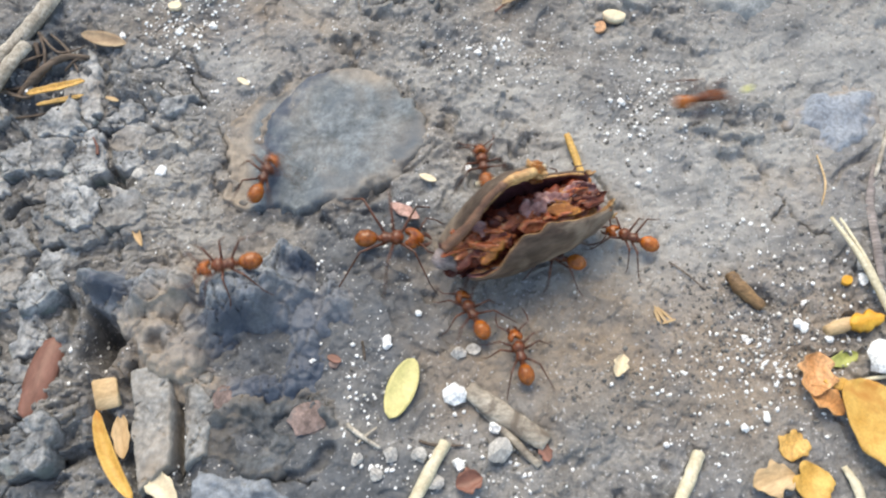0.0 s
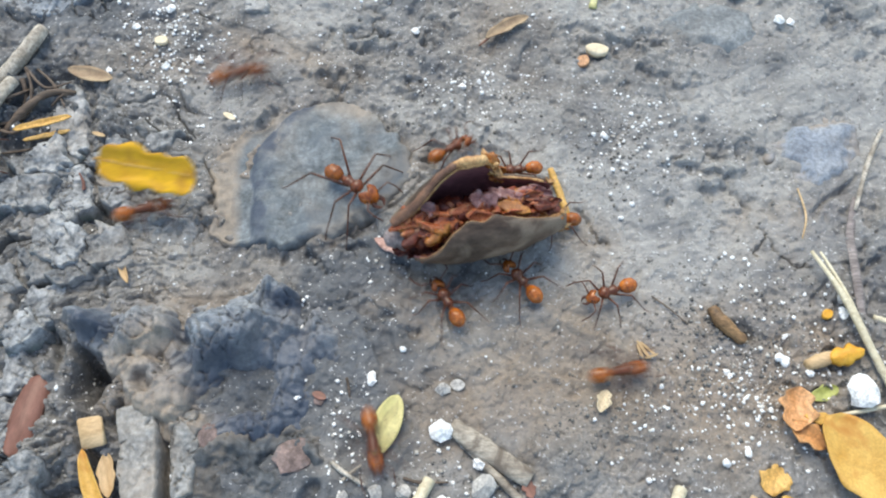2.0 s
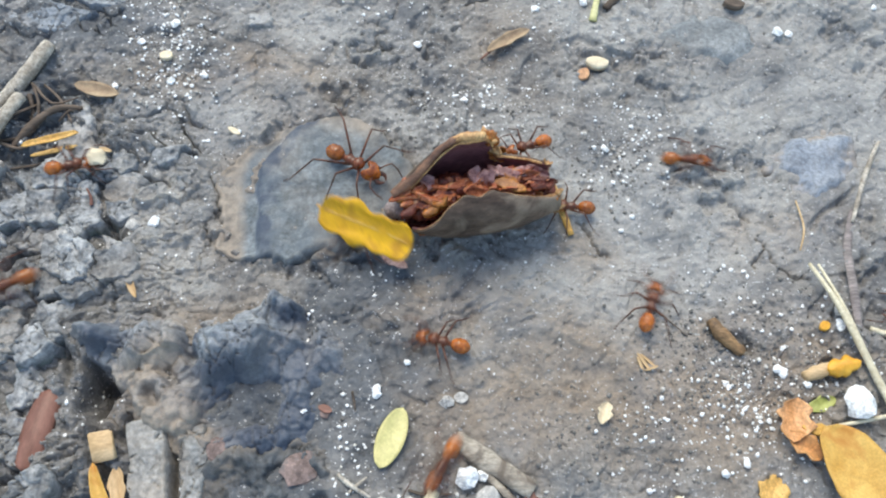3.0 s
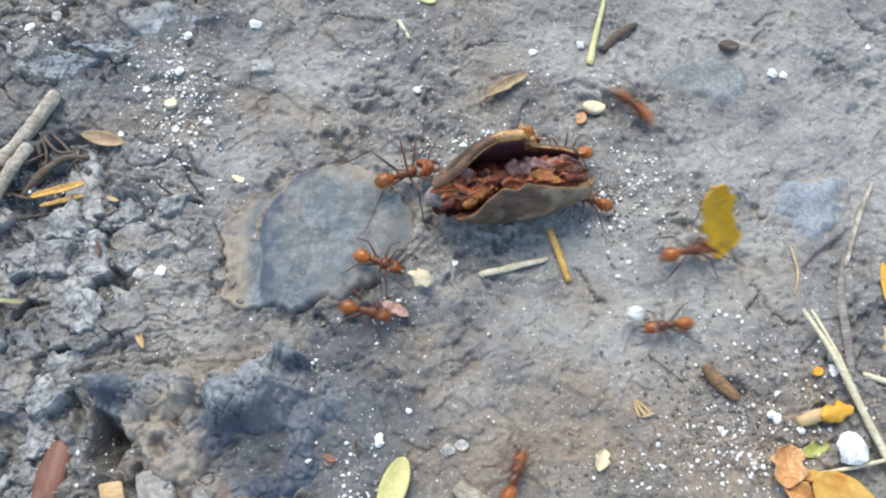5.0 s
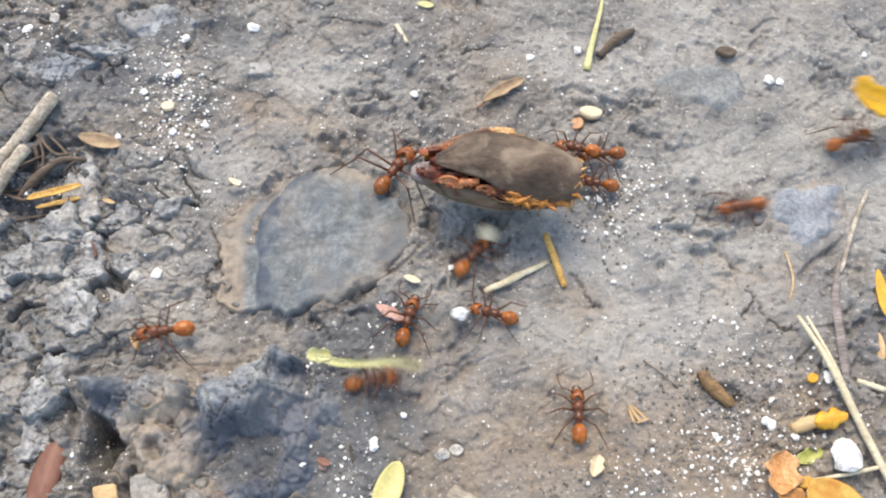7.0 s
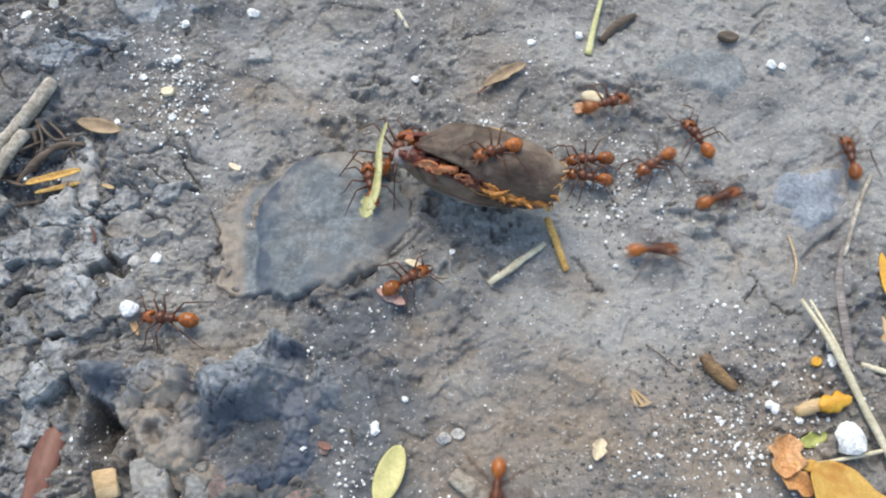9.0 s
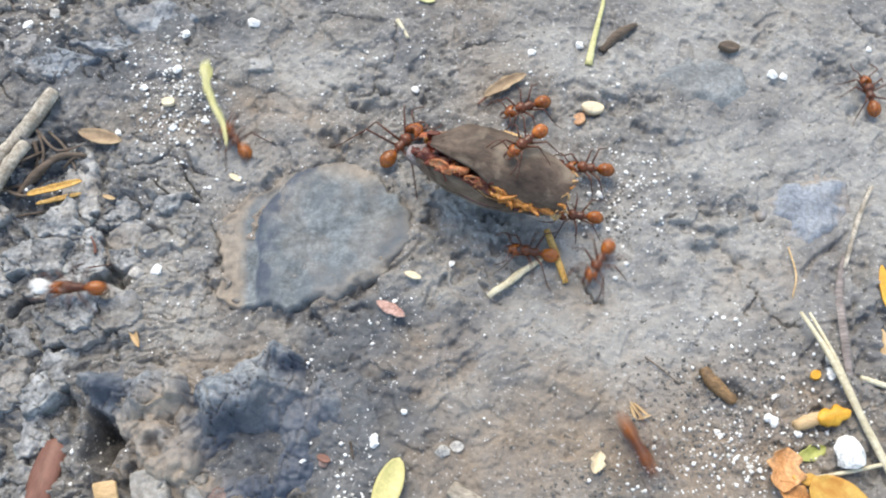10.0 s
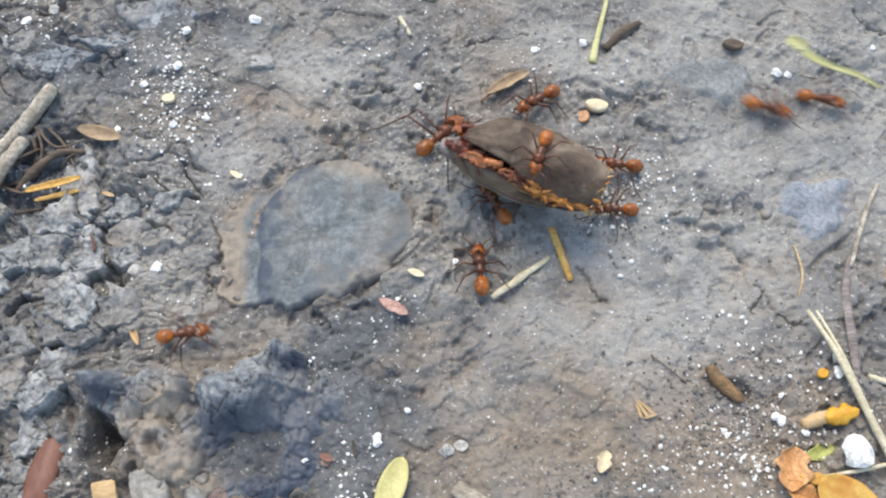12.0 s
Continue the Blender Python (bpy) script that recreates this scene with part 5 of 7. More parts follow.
        for s in (1, -1):
            h = Vector((hip[0], hip[1] * s, hip[2]))
            pts = [(Vector((p[0], p[1] * s, p[2])) - h) * leg_size for p in (hip, hip, knee, knee, ankle, foot)]
            pts[1] = pts[0].lerp(pts[2], 0.15)
            pts[3] = pts[2].lerp(pts[4], 0.12)
            bm = tube(bmesh.new(), pts, [0.14, 0.13, 0.1, 0.09, 0.055, 0.035], 7)
            ob = part("leg", bm, ANT_LEG, e, "long thin dark jointed leg")
            ob.location = h * MM
    return tagged(e, label, "ant", "leafcutter ants")


WORKER = "reddish-orange leafcutter ant walking over the mud"
ant_first = ant_model("ant", WORKER)
ANTS = {}


def spawn(key, size=1.12, label=WORKER, model=ant_first):
    """One more ant, shaped like the first, of its own size."""
    a = model if not ANTS else copy_thing(model, Matrix.Identity(4))
    a.scale = (size, size, size)
    a["label"] = label
    ANTS[key] = a
    return a


HELPER = "reddish leafcutter ant tugging at the seed pod"
spawn("B1", 1.0, HELPER)
spawn("B2", 1.0, HELPER)
spawn("B3", 1.0, HELPER)
spawn("B4", 1.0, HELPER)
spawn("B5", 0.95, HELPER)
spawn("B6", 0.95, HELPER)
spawn("B7", 0.95, HELPER)
spawn("M", 1.0)
spawn("M2", 1.1)
spawn("W1", 1.05)
spawn("W2", 1.1)
spawn("L", 1.05)
spawn("F", 1.0)
spawn("E", 1.1)
spawn("N", 1.0)
spawn("O", 1.0)
spawn("P", 0.95)
spawn("R", 1.0)
spawn("S", 1.0, HELPER)
spawn("T", 1.05)
spawn("U", 1.0)
spawn("X", 1.0)
spawn("Y", 1.0)
spawn("Z", 1.0, HELPER)
spawn("Q", 1.05)
spawn("D", 1.05)
big = ant_model("ant", "big-headed reddish leafcutter ant hauling the seed pod", 1.35, 1.7)
big.scale = (1.15, 1.15, 1.15)
ANTS["A"] = big


# ---- what the ants carry ----
def load_leaf():
    e = new("carried_leaf")
    tagged(e, "bright yellow leaf piece held up by an ant", "leaf")
    face = part("blade", blade(10.6, 4.6, curl=0.5, cup=0.55, thick=0.2, power=0.24, ragged=0.45, seed=4, nx=40, ny=12), CARRIED_YELLOW, e)
    part("midrib", tube(bmesh.new(), smooth_path([(-5.7, 0.1, 0.5), (-2, 0, 0.12), (1.5, 0.1, 0.08), (4.6, 0.2, 0.5)], 5), list(np.interp(np.linspace(0, 1, 16), [0, 1], [0.17, 0.06])), 7, 0.1), YELLOW_LEAF, face, "darker yellow midrib")
    return e


def load_strand():
    e = new("carried_strand")
    tagged(e, "pale green leaf strand held by an ant", "strand")
    bm = blade(11.4, 1.15, curl=0.35, cup=0.25, thick=0.16, power=0.28, ragged=0.35, seed=8, nx=34, ny=6, bow=0.07)
    for v in bm.verts:
        v.co.y = (v.co.y - 0.2) * (1.0 - 0.055 * (v.co.x + 5.7)) + 0.25 * math.sin(v.co.x * 0.6)
    part("stalk", bm, PALE_GREEN, e)
    part("tip", blade(2.6, 1.6, cup=0.35, ragged=0.4, seed=8, power=0.4), PALE_GREEN, e, "broad pale green tip").location = (-5.3 * MM, 0.25 * MM, 0.12 * MM)
    return e


def load_crumb(label, mat, r, seed):
    ob = pebble(0, 0, r, mat, label, seed, 0.75)
    ob.name = "carried_crumb"
    ob["category"] = "crumb"
    return ob


LOADS = {
    "leaf": load_leaf(), "strand": load_strand(),
    "crumb_D": load_crumb("white crumb gripped by an ant", WHITE_STONE, 0.95, 3),
    "crumb_P": load_crumb("white papery crumb gripped by an ant", WHITE_STONE, 1.0, 5),
    "crumb_O": load_crumb("pale buff crumb gripped by an ant", CREAM, 1.3, 7),
    "moved_pebble": load_crumb("white pebble shoved along by ants", WHITE_STONE, 1.3, 21),
    "bit_M": load_crumb("small green bit gripped by an ant", PALE_GREEN, 0.6, 9),
}


# ---- the seed pod ----
FRAYED = material("orange_frayed_fibre", (0.24, 0.07, 0.012), (0.52, 0.22, 0.045), 500, 0.4, soft=0.2)
MEMBRANE = material("mauve_papery_membrane", (0.2, 0.075, 0.07), (0.46, 0.27, 0.25), 600, 0.28, bump=0.6, depth=0.0002, soft=0.2)
POD_CORE = material("dark_red_pod_flesh", (0.07, 0.012, 0.008), (0.2, 0.045, 0.022), 420, 0.25, fine=2200, bump=0.8, depth=0.0003)
POD_LIP = material("reddish_brown_pod_lip", (0.1, 0.045, 0.03), (0.27, 0.14, 0.085), 400, 0.45, bump=0.6, depth=0.0002)
POD_STALK = material("grey_pod_stalk", (0.1, 0.075, 0.075), (0.3, 0.25, 0.25), 500, 0.6)
POD_L, POD_R = 17.2, 4.2


def pod_radius(u):
    """The pod's girth along its length: blunt at the stalk, cut off short at the other end."""
    return max(0.16, math.sin(math.pi * (0.05 + 0.80 * u) ** 0.8) ** 0.6)


def ease(e0, e1, v):
    return float(smooth(e0, e1, v))


def valve_back(u, w):
    """Angle and outward push of the valve that stands open; torn off past its middle."""
    torn = ease(0.55, 0.66, u + 0.03 * noise.noise(Vector((w * 6, 3.1, 0))))
    a0 = 112 + 52 * torn + 5 * noise.noise(Vector((u * 9, 1.3, 0)))
    push = 4.2 * (1 - w) ** 1.2 * ease(0.0, 0.45, u) * (1 - 0.85 * torn)
    a1 = 238 + 62 * ease(0.34, 0.04, u)
    return a0 + (a1 - a0) * w, push, 124


def valve_front(u, w):
    lo = -20 - 16 * ease(0.0, 0.35, u) - 44 * ease(0.3, 0.85, u) + 4 * noise.noise(Vector((u * 7, 5.5, 0)))
    hi = -12 + 84 * ease(0.04, 0.42, u) - 22 * ease(0.62, 1.0, u) + 7 * math.exp(-((u - 0.57) / 0.05) ** 2) + 6 * noise.noise(Vector((u * 11, 2.7, 0)))
    return lo + (hi - lo) * w, 0.35 * ease(0.3, 0.8, w), 60


def valve_under(u, w):
    hi = -62 - 24 * ease(0.3, 0.62, u)
    return -146 + (hi + 146) * w, 0.0, 0


def pod_point(shape, u, w, depth, grow, seed):
    a, push, way = shape(u, w)
    wob = 0.3 * noise.noise(Vector((u * 4, w * 2.5 + seed, seed * 1.7))) + 0.16 * noise.noise(Vector((u * 10, w * 7, seed * 2.1))) + 0.07 * noise.noise(Vector((u * 30, w * 24, seed)))
    r = pod_radius(u) * POD_R * grow - depth + wob * ease(0.0, 0.2, u)
    a, way = radians(a), radians(way)
    return Vector(((u - 0.5) * POD_L, -math.cos(a) * r * 0.95 - math.cos(way) * push, math.sin(a) * r * 0.95 + math.sin(way) * push))


def shell(point, nu, nw, d0, d1):
    """A closed curved sheet between two depths."""
    bm = bmesh.new()
    grid = [[[bm.verts.new(point(i / nu, j / nw, d)) for j in range(nw + 1)] for i in range(nu + 1)] for d in (d0, d1)]
    for k in (0, 1):
        for i in range(nu):
            for j in range(nw):
                q = (grid[k][i][j], grid[k][i + 1][j], grid[k][i + 1][j + 1], grid[k][i][j + 1])
                bm.faces.new(q if k else q[::-1])
    ring = [(i, 0) for i in range(nu + 1)] + [(nu, j) for j in range(1, nw + 1)] + [(i, nw) for i in range(nu - 1, -1, -1)] + [(0, j) for j in range(nw - 1, 0, -1)]
    for (i, j), (p, q) in zip(ring, ring[1:] + ring[:1]):
        bm.faces.new((grid[0][i][j], grid[0][p][q], grid[1][p][q], grid[1][i][j]))
    bmesh.ops.recalc_face_normals(bm, faces=bm.faces)
    return bm


def shred(name, parent, mat, place, length, width, rnd, spread=40, label="", thick=0.3):
    """A torn, twisted strip of flesh or fibre."""
    bm = blade(length, width, curl=rnd.uniform(-0.5, 0.6), cup=rnd.uniform(-0.5, 0.7), thick=thick * rnd.uniform(0.7, 1.4), power=rnd.uniform(0.3, 0.7),
               ragged=0.9, seed=rnd.randint(1, 900), nx=14, ny=5, bow=rnd.uniform(-0.25, 0.25))
    ob = part(name, bm, mat, parent, label)
    ob.matrix_basis = pose(place[0] * MM, place[1] * MM, place[2] * MM, rnd.uniform(-45, 45), rnd.uniform(-20, 20), rnd.uniform(-spread, spread))
    return ob


def build_pod():
    """A split seed pod along x, its stalk at -x: a valve in front, one torn open behind, a short one below, and shredded flesh between."""
    e = tagged(new("seed_pod"), "split brown seed pod with reddish pulp inside", "seed pod")
    rnd = random.Random(11)
    for shape, seed, grow, u1 in ((valve_back, 1.0, 1.03, 0.97), (valve_front, 2.0, 1.0, 1.0), (valve_under, 3.0, 0.96, 0.68)):
        u0 = 0.09 if seed == 2.0 else 0.0

        def outer(u, w, d):
            return pod_point(shape, u0 + u * (u1 - u0), w, d, grow, seed)

        def inner(u, w, d):
            gap = 0.34 + (0.75 * (1 - w) * ease(0.02, 0.12, u) * ease(0.62, 0.3, u) if seed == 1.0 else 0.0)
            return pod_point(shape, u0 + u * (u1 - u0), w, d + gap, grow, seed)

        v = part("valve", shell(outer, 64, 26, 0.0, 0.32), POD_SKIN, e, "leathery brown valve")
        lining = part("lining", shell(inner, 64, 26, 0.0, 0.16), POD_LINING, v, "dark purple lining")
        edge = 0.0 if seed == 1.0 else 1.0
        pts = [inner(i / 64, edge, 0.05) for i in range(2, 62)]
        if seed == 1.0:
            rr = [0.13 + 0.06 * noise.noise(Vector((i * 0.4, 9.1, 0))) + 0.24 * ease(0.4, 0.47, i / 64) * ease(0.62, 0.55, i / 64) for i in range(2, 62)]
        elif seed == 2.0:
            rr = [0.045 + 0.02 * noise.noise(Vector((i * 0.5, 4.2, 0))) + 0.2 * ease(0.86, 0.93, i / 64) for i in range(2, 62)]
        else:
            rr = [0.1 + 0.05 * noise.noise(Vector((i * 0.5, 7.7, 0))) for i in range(2, 62)]
        part("rim", tube(bmesh.new(), pts, rr, 7, 0.2, 1.0, int(seed * 3)), POD_RIM, v, "thin pale yellow rim")
        for k in range(7):
            shred("frayed_tip", v, POD_SKIN if seed == 3.0 else FRAYED if k % 2 else POD_RIM, outer(0.985, k / 6, 0.2), rnd.uniform(0.7, 1.5), rnd.uniform(0.25, 0.5), rnd, 50, "frayed torn tip")
        if seed == 1.0:
            pts = [outer(i / 64, 0.0, 0.2) for i in range(0, 29)]
            part("lip", tube(bmesh.new(), pts, [0.34 + 0.12 * noise.noise(Vector((i * 0.35, 6.6, 0))) + 0.25 * ease(0.3, 0.05, i / 64) for i in range(29)], 9, 0.12, 1.0, 8), POD_LIP, v, "thick reddish-brown lip")
            pts = [outer(i / 64, 0.0, 0.12) for i in range(24, 38)]
            part("rim", tube(bmesh.new(), pts, [0.2 + 0.3 * math.sin(math.pi * (k + 1) / 16) + 0.1 * noise.noise(Vector((k * 0.7, 3.3, 0))) for k in range(14)], 9, 0.15, 1.0, 9), POD_RIM, v, "broad pale yellow rim")
            for k in range(9):
                p = inner(0.57 + 0.012 * k, 0.02 + 0.03 * k, 0.0)
                shred("frayed_tip", v, POD_RIM if k in (1, 5) else FRAYED, p + Vector((0.4, 0.2, -0.1)), rnd.uniform(1.2, 2.4), rnd.uniform(0.6, 1.1), rnd, 70, "orange frayed edge")
        if seed == 2.0:
            for k in range(12):
                p = outer(0.54 + 0.026 * k, 0.0, 0.3)
                shred("frayed_tip", v, FRAYED, p + Vector((0, 0.1, -0.2)), rnd.uniform(2.4, 3.8), rnd.uniform(0.8, 1.3), rnd, 8, "orange frayed edge", 0.3)
    # dark flesh along the pod's floor, torn strips of it above, paler membranes between
    for k in range(5):
        u = 0.2 + 0.16 * k
        bm = bmesh.new()
        ball(bm, (0, 0, 0), (2.4, pod_radius(u) * POD_R * 0.6, pod_radius(u) * POD_R * 0.5), 0.2 * math.sin(k * 2.0), 40, 26, 0.45, 0.8, k + 200)
        part("pulp", bm, POD_CORE, e).location = ((u - 0.5) * POD_L * MM, (0.1 + 0.5 * u) * MM, 0.2 * MM)
    for k in range(60):
        u = rnd.uniform(0.05, 0.9)
        a = radians(rnd.uniform(35, 118))
        r = pod_radius(u) * POD_R * rnd.uniform(0.4, 0.62) * (1.0 if u > 0.15 else 0.8)
        shred("pulp_shred", e, (POD_PULP, POD_PULP, POD_PULP, POD_CORE, POD_PULP, FRAYED)[k % 6], ((u - 0.5) * POD_L, -math.cos(a) * r + 0.5, math.sin(a) * r + 0.35),
              rnd.uniform(1.6, 4.2), rnd.uniform(0.6, 1.4), rnd, 26, thick=0.6)
    for k in range(26):
        u = rnd.uniform(0.03, 0.62)
        a = radians(-58 + rnd.uniform(-9, 12))
        r = pod_radius(u) * POD_R * rnd.uniform(0.74, 0.86)
        shred("pulp_shred", e, POD_CORE if k % 3 else POD_PULP, ((u - 0.5) * POD_L, -math.cos(a) * r, math.sin(a) * r), rnd.uniform(1.6, 3.2), rnd.uniform(0.5, 1.0), rnd, 18, thick=0.5)
    for u, dy, dz, ln, wd in ((0.5, 1.3, 3.0, 2.2, 1.7), (0.56, 0.9, 3.2, 2.0, 1.5), (0.6, 1.6, 2.9, 1.8, 1.3), (0.68, 1.2, 2.8, 2.6, 1.2), (0.78, 1.4, 2.5, 2.8, 1.0), (0.88, 1.3, 2.1, 2.6, 1.0), (0.2, 1.2, 2.6, 1.8, 1.2)):
        shred("membrane", e, MEMBRANE, ((u - 0.5) * POD_L, dy, dz), ln, wd, rnd, 35, "pinkish mauve papery membrane")
    bm = tube(bmesh.new(), smooth_path([(-7.6, 0, -1.0), (-8.8, 0.1, -1.1), (-9.7, 0.0, -1.2)], 4), [1.5, 1.45, 1.35, 1.2, 1.1, 1.0, 0.85, 0.7, 0.45], 10, 0.15)
    part("stalk", bm, POD_STALK, e, "dark greyish stalk stub")
    return e


pod = build_pod()


def build_loose_straw():
    bm = tube(bmesh.new(), [Vector((-4 + k, 0.06 * math.sin(k * 1.7), 0)) for k in range(9)], [0.34, 0.4, 0.38, 0.4, 0.42, 0.38, 0.36, 0.33, 0.26], 8, 0.12, 0.7, 4)
    ob = part("loose_straw", bm, STRAW, None, "pale straw piece nudged by ants")
    return tagged(ob, "pale straw piece nudged by ants", "straw")


loose_straw = build_loose_straw()


# ---- movement ----
def at(x, y, turn, up=0.0, pitch=0.0):
    """An ant's or load's pose on the ground: mm and degrees."""
    return pose(x * MM, y * MM, (foot(x, y) + up) * MM, 0, pitch, turn)


def foot(x, y):
    """The height on which feet stand, evened out over a few mm."""
    return max(top(x, y), 0.5 * top(x, y) + 0.125 * sum(top(x + a, y + b) for a, b in ((2, 0), (-2, 0), (0, 2), (0, -2)))) + 0.05


def step_legs(ant, rows, lag):
    """Tripod gait: legs swing while the ant goes, and fidget while it stands."""
    ts = [r[0] for r in rows]
    far, d = [0.0], 0.0
    for (t0, a), (t1, b) in zip(rows, rows[1:]):
        d += (b.translation - a.translation).length / MM
        far.append(d)
    legs = [o for o in ant.children if o.name.startswith("leg")] + [o for o in ant.children if o.name.startswith("antenna")]
    homes = [o.location.copy() for o in legs]
    for i, leg in enumerate(legs):
        out = []
        for k in range(0, 101):
            t = k * 0.12
            s = np.interp(t, ts, far)
            if i < 6:
                phase = s * 0.75 + lag + (math.pi if i in (0, 3, 4) else 0) + t * 1.3
                turn, lift = 15 * math.sin(phase), 7 * max(0.0, math.cos(phase))
                side = 1 if i % 2 == 0 else -1
                m = pose(0, 0, 0, side * lift, 0, turn)
            else:
                m = pose(0, 0, 0, 0, 12 * math.sin(t * 5 + lag + i), 14 * math.sin(t * 3.7 + 2 * i + lag))
            m.translation = homes[i]
            out.append((t, m))
        walk(leg, out)


def go(key, rows, lag=0.0):
    walk(ANTS[key], rows)
    step_legs(ANTS[key], rows, lag)


def motions():
    go("A", [(0.00, at(-7.0, -11.1, 0)), (0.50, at(-8.8, -8.3, 0)), (1.00, at(-8.1, -7.3, -10)), (1.50, at(-8.0, -4.9, -12)), (2.00, at(-9.8, -0.7, -35)), (2.50, at(-10.5, 1.7, -35)), (4.50, at(-6.5, 8.3, 5)), (5.00, at(-4.6, 8.2, 18)), (5.50, at(-3.9, 6.5, 20)), (6.00, at(-4.6, 10.8, 40)), (6.50, at(-5.8, 11.2, 50)), (7.00, at(-5.5, 9.9, 55)), (9.00, at(-5.5, 10.2, 55)), (9.50, at(-5.0, 12.3, 55)), (10.00, at(-4.8, 12.9, 50)), (10.50, at(-4.1, 12.8, 40)), (11.00, at(-2.4, 12.4, 40)), (11.50, at(-2.4, 12.6, 42)), (12.00, at(-0.6, 13.5, 42))], 0.0)
    go("B1", [(0.00, at(17.6, -10.5, 160)), (0.50, at(16.9, -9.7, 150)), (1.00, at(17.1, -10.2, 150)), (1.50, at(17.5, -8.8, 150)), (2.00, at(17.1, -12.7, 200)), (2.50, at(17.8, -10.5, 150)), (2.70, at(16.1, -9.4, 160)), (2.90, at(19.5, -11.5, 101)), (3.10, at(23.0, -13.6, 42)), (3.30, at(26.5, -15.7, -17)), (4.30, at(54.0, -20.8, -11)), (12.00, at(54.0, -20.8, -11))], 1.7)
    go("B2", [(0.00, at(9.9, -12.9, 165)), (0.50, at(8.1, -12.9, 160)), (1.00, at(10.9, -12.6, 110)), (1.50, at(10.7, -11.6, 110)), (2.00, at(8.0, -11.5, 130)), (2.20, at(8.7, -13.3, 160)), (2.25, at(7.8, -14.2, 206)), (2.30, at(6.8, -15.2, 252)), (2.37, at(6.8, -16.5, 308)), (2.43, at(6.9, -17.8, 364)), (2.50, at(6.9, -19.1, 420)), (2.57, at(6.4, -19.4, 479)), (2.63, at(5.8, -19.7, 539)), (2.70, at(5.3, -20.0, 598)), (3.30, at(-4.7, -37.5, 600)), (12.00, at(-4.7, -37.5, 600))], 3.4)
    go("B3", [(0.00, at(6.0, -23.1, 105)), (0.50, at(5.6, -19.5, 110)), (0.70, at(3.2, -20.2, 100)), (1.00, at(-0.9, -21.4, 92)), (1.10, at(0.4, -22.6, 34)), (1.20, at(1.6, -23.9, -23)), (1.50, at(7.4, -25.0, 25)), (1.80, at(12.4, -23.2, 21)), (2.00, at(17.6, -21.1, 12)), (2.30, at(31.8, -19.2, 33)), (2.50, at(36.2, -8.8, 90)), (2.70, at(40.8, 2.8, 47)), (3.10, at(58.8, 15.1, 34)), (12.00, at(58.8, 15.1, 34))], 5.1)
    go("B4", [(0.00, at(1.3, -18.8, 120)), (0.50, at(-1.5, -17.4, 120)), (1.00, at(3.1, -16.6, 125)), (1.50, at(2.2, -15.7, 125)), (2.00, at(0.4, -13.8, 120)), (2.50, at(-2.1, -11.5, 100)), (2.70, at(0.1, -13.3, 100)), (2.97, at(-0.5, -16.3, 158)), (3.23, at(-1.1, -19.4, 217)), (3.50, at(-1.7, -22.4, 275)), (4.30, at(1.5, -28.1, 302)), (4.40, at(1.8, -28.3, 344)), (4.50, at(2.1, -28.4, 385)), (5.00, at(6.8, -25.6, 430)), (5.20, at(11.0, -21.8, 401)), (5.50, at(15.6, -17.9, 430)), (6.00, at(14.6, -18.8, 445)), (6.50, at(14.2, -18.6, 450)), (7.00, at(14.2, -18.7, 450)), (7.20, at(14.9, -17.1, 450)), (7.60, at(13.7, -19.2, 515)), (8.00, at(12.5, -21.3, 580)), (8.80, at(5.7, -24.5, 583)), (9.00, at(5.3, -28.0, 622)), (9.40, at(4.0, -35.6, 620)), (12.00, at(4.0, -35.6, 620))], 0.5)
    go("B5", [(0.00, at(2.6, -1.9, 100)), (0.50, at(-2.3, -3.1, 60)), (1.00, at(-4.0, -2.9, 30)), (1.50, at(-4.5, -1.7, 20)), (2.00, at(1.0, 3.7, 30)), (2.30, at(6.2, 7.2, 10)), (2.37, at(8.7, 7.3, 67)), (2.43, at(11.3, 7.5, 123)), (2.50, at(13.9, 7.6, 180)), (2.57, at(15.9, 7.2, 237)), (2.63, at(18.0, 6.8, 294)), (2.70, at(20.0, 6.4, 351)), (3.30, at(35.3, 4.1, 355)), (4.30, at(63.2, 2.7, 357)), (12.00, at(63.2, 2.7, 357))], 2.2)
    go("B6", [(0.00, at(10.9, -5.9, 200, 2.0)), (1.00, at(10.2, -2.8, 200, 2.0)), (2.00, at(7.7, 0.3, 190, 2.0)), (2.50, at(8.1, 2.0, 200, 2.0)), (4.50, at(12.5, 13.0, 190, 1.0)), (5.00, at(14.2, 10.8, 180, 1.0)), (5.50, at(15.9, 7.8, 180, 1.0)), (6.00, at(15.8, 9.1, 180, 1.0)), (6.50, at(15.4, 12.9, 180, 1.0)), (7.00, at(15.6, 12.2, 170, 1.0)), (7.80, at(13.4, 8.4, 180, 6.0)), (8.40, at(9.2, 5.4, 190, 10.0)), (9.00, at(5.5, 4.7, 200, 10.2)), (9.50, at(7.9, 5.7, 230, 10.2)), (10.00, at(8.7, 7.0, 220, 10.2)), (10.50, at(9.0, 6.8, 230, 10.2)), (11.00, at(9.0, 5.7, 240, 10.2)), (11.50, at(8.7, 4.7, 250, 10.2)), (12.00, at(9.6, 5.1, 250, 10.2))], 3.9)
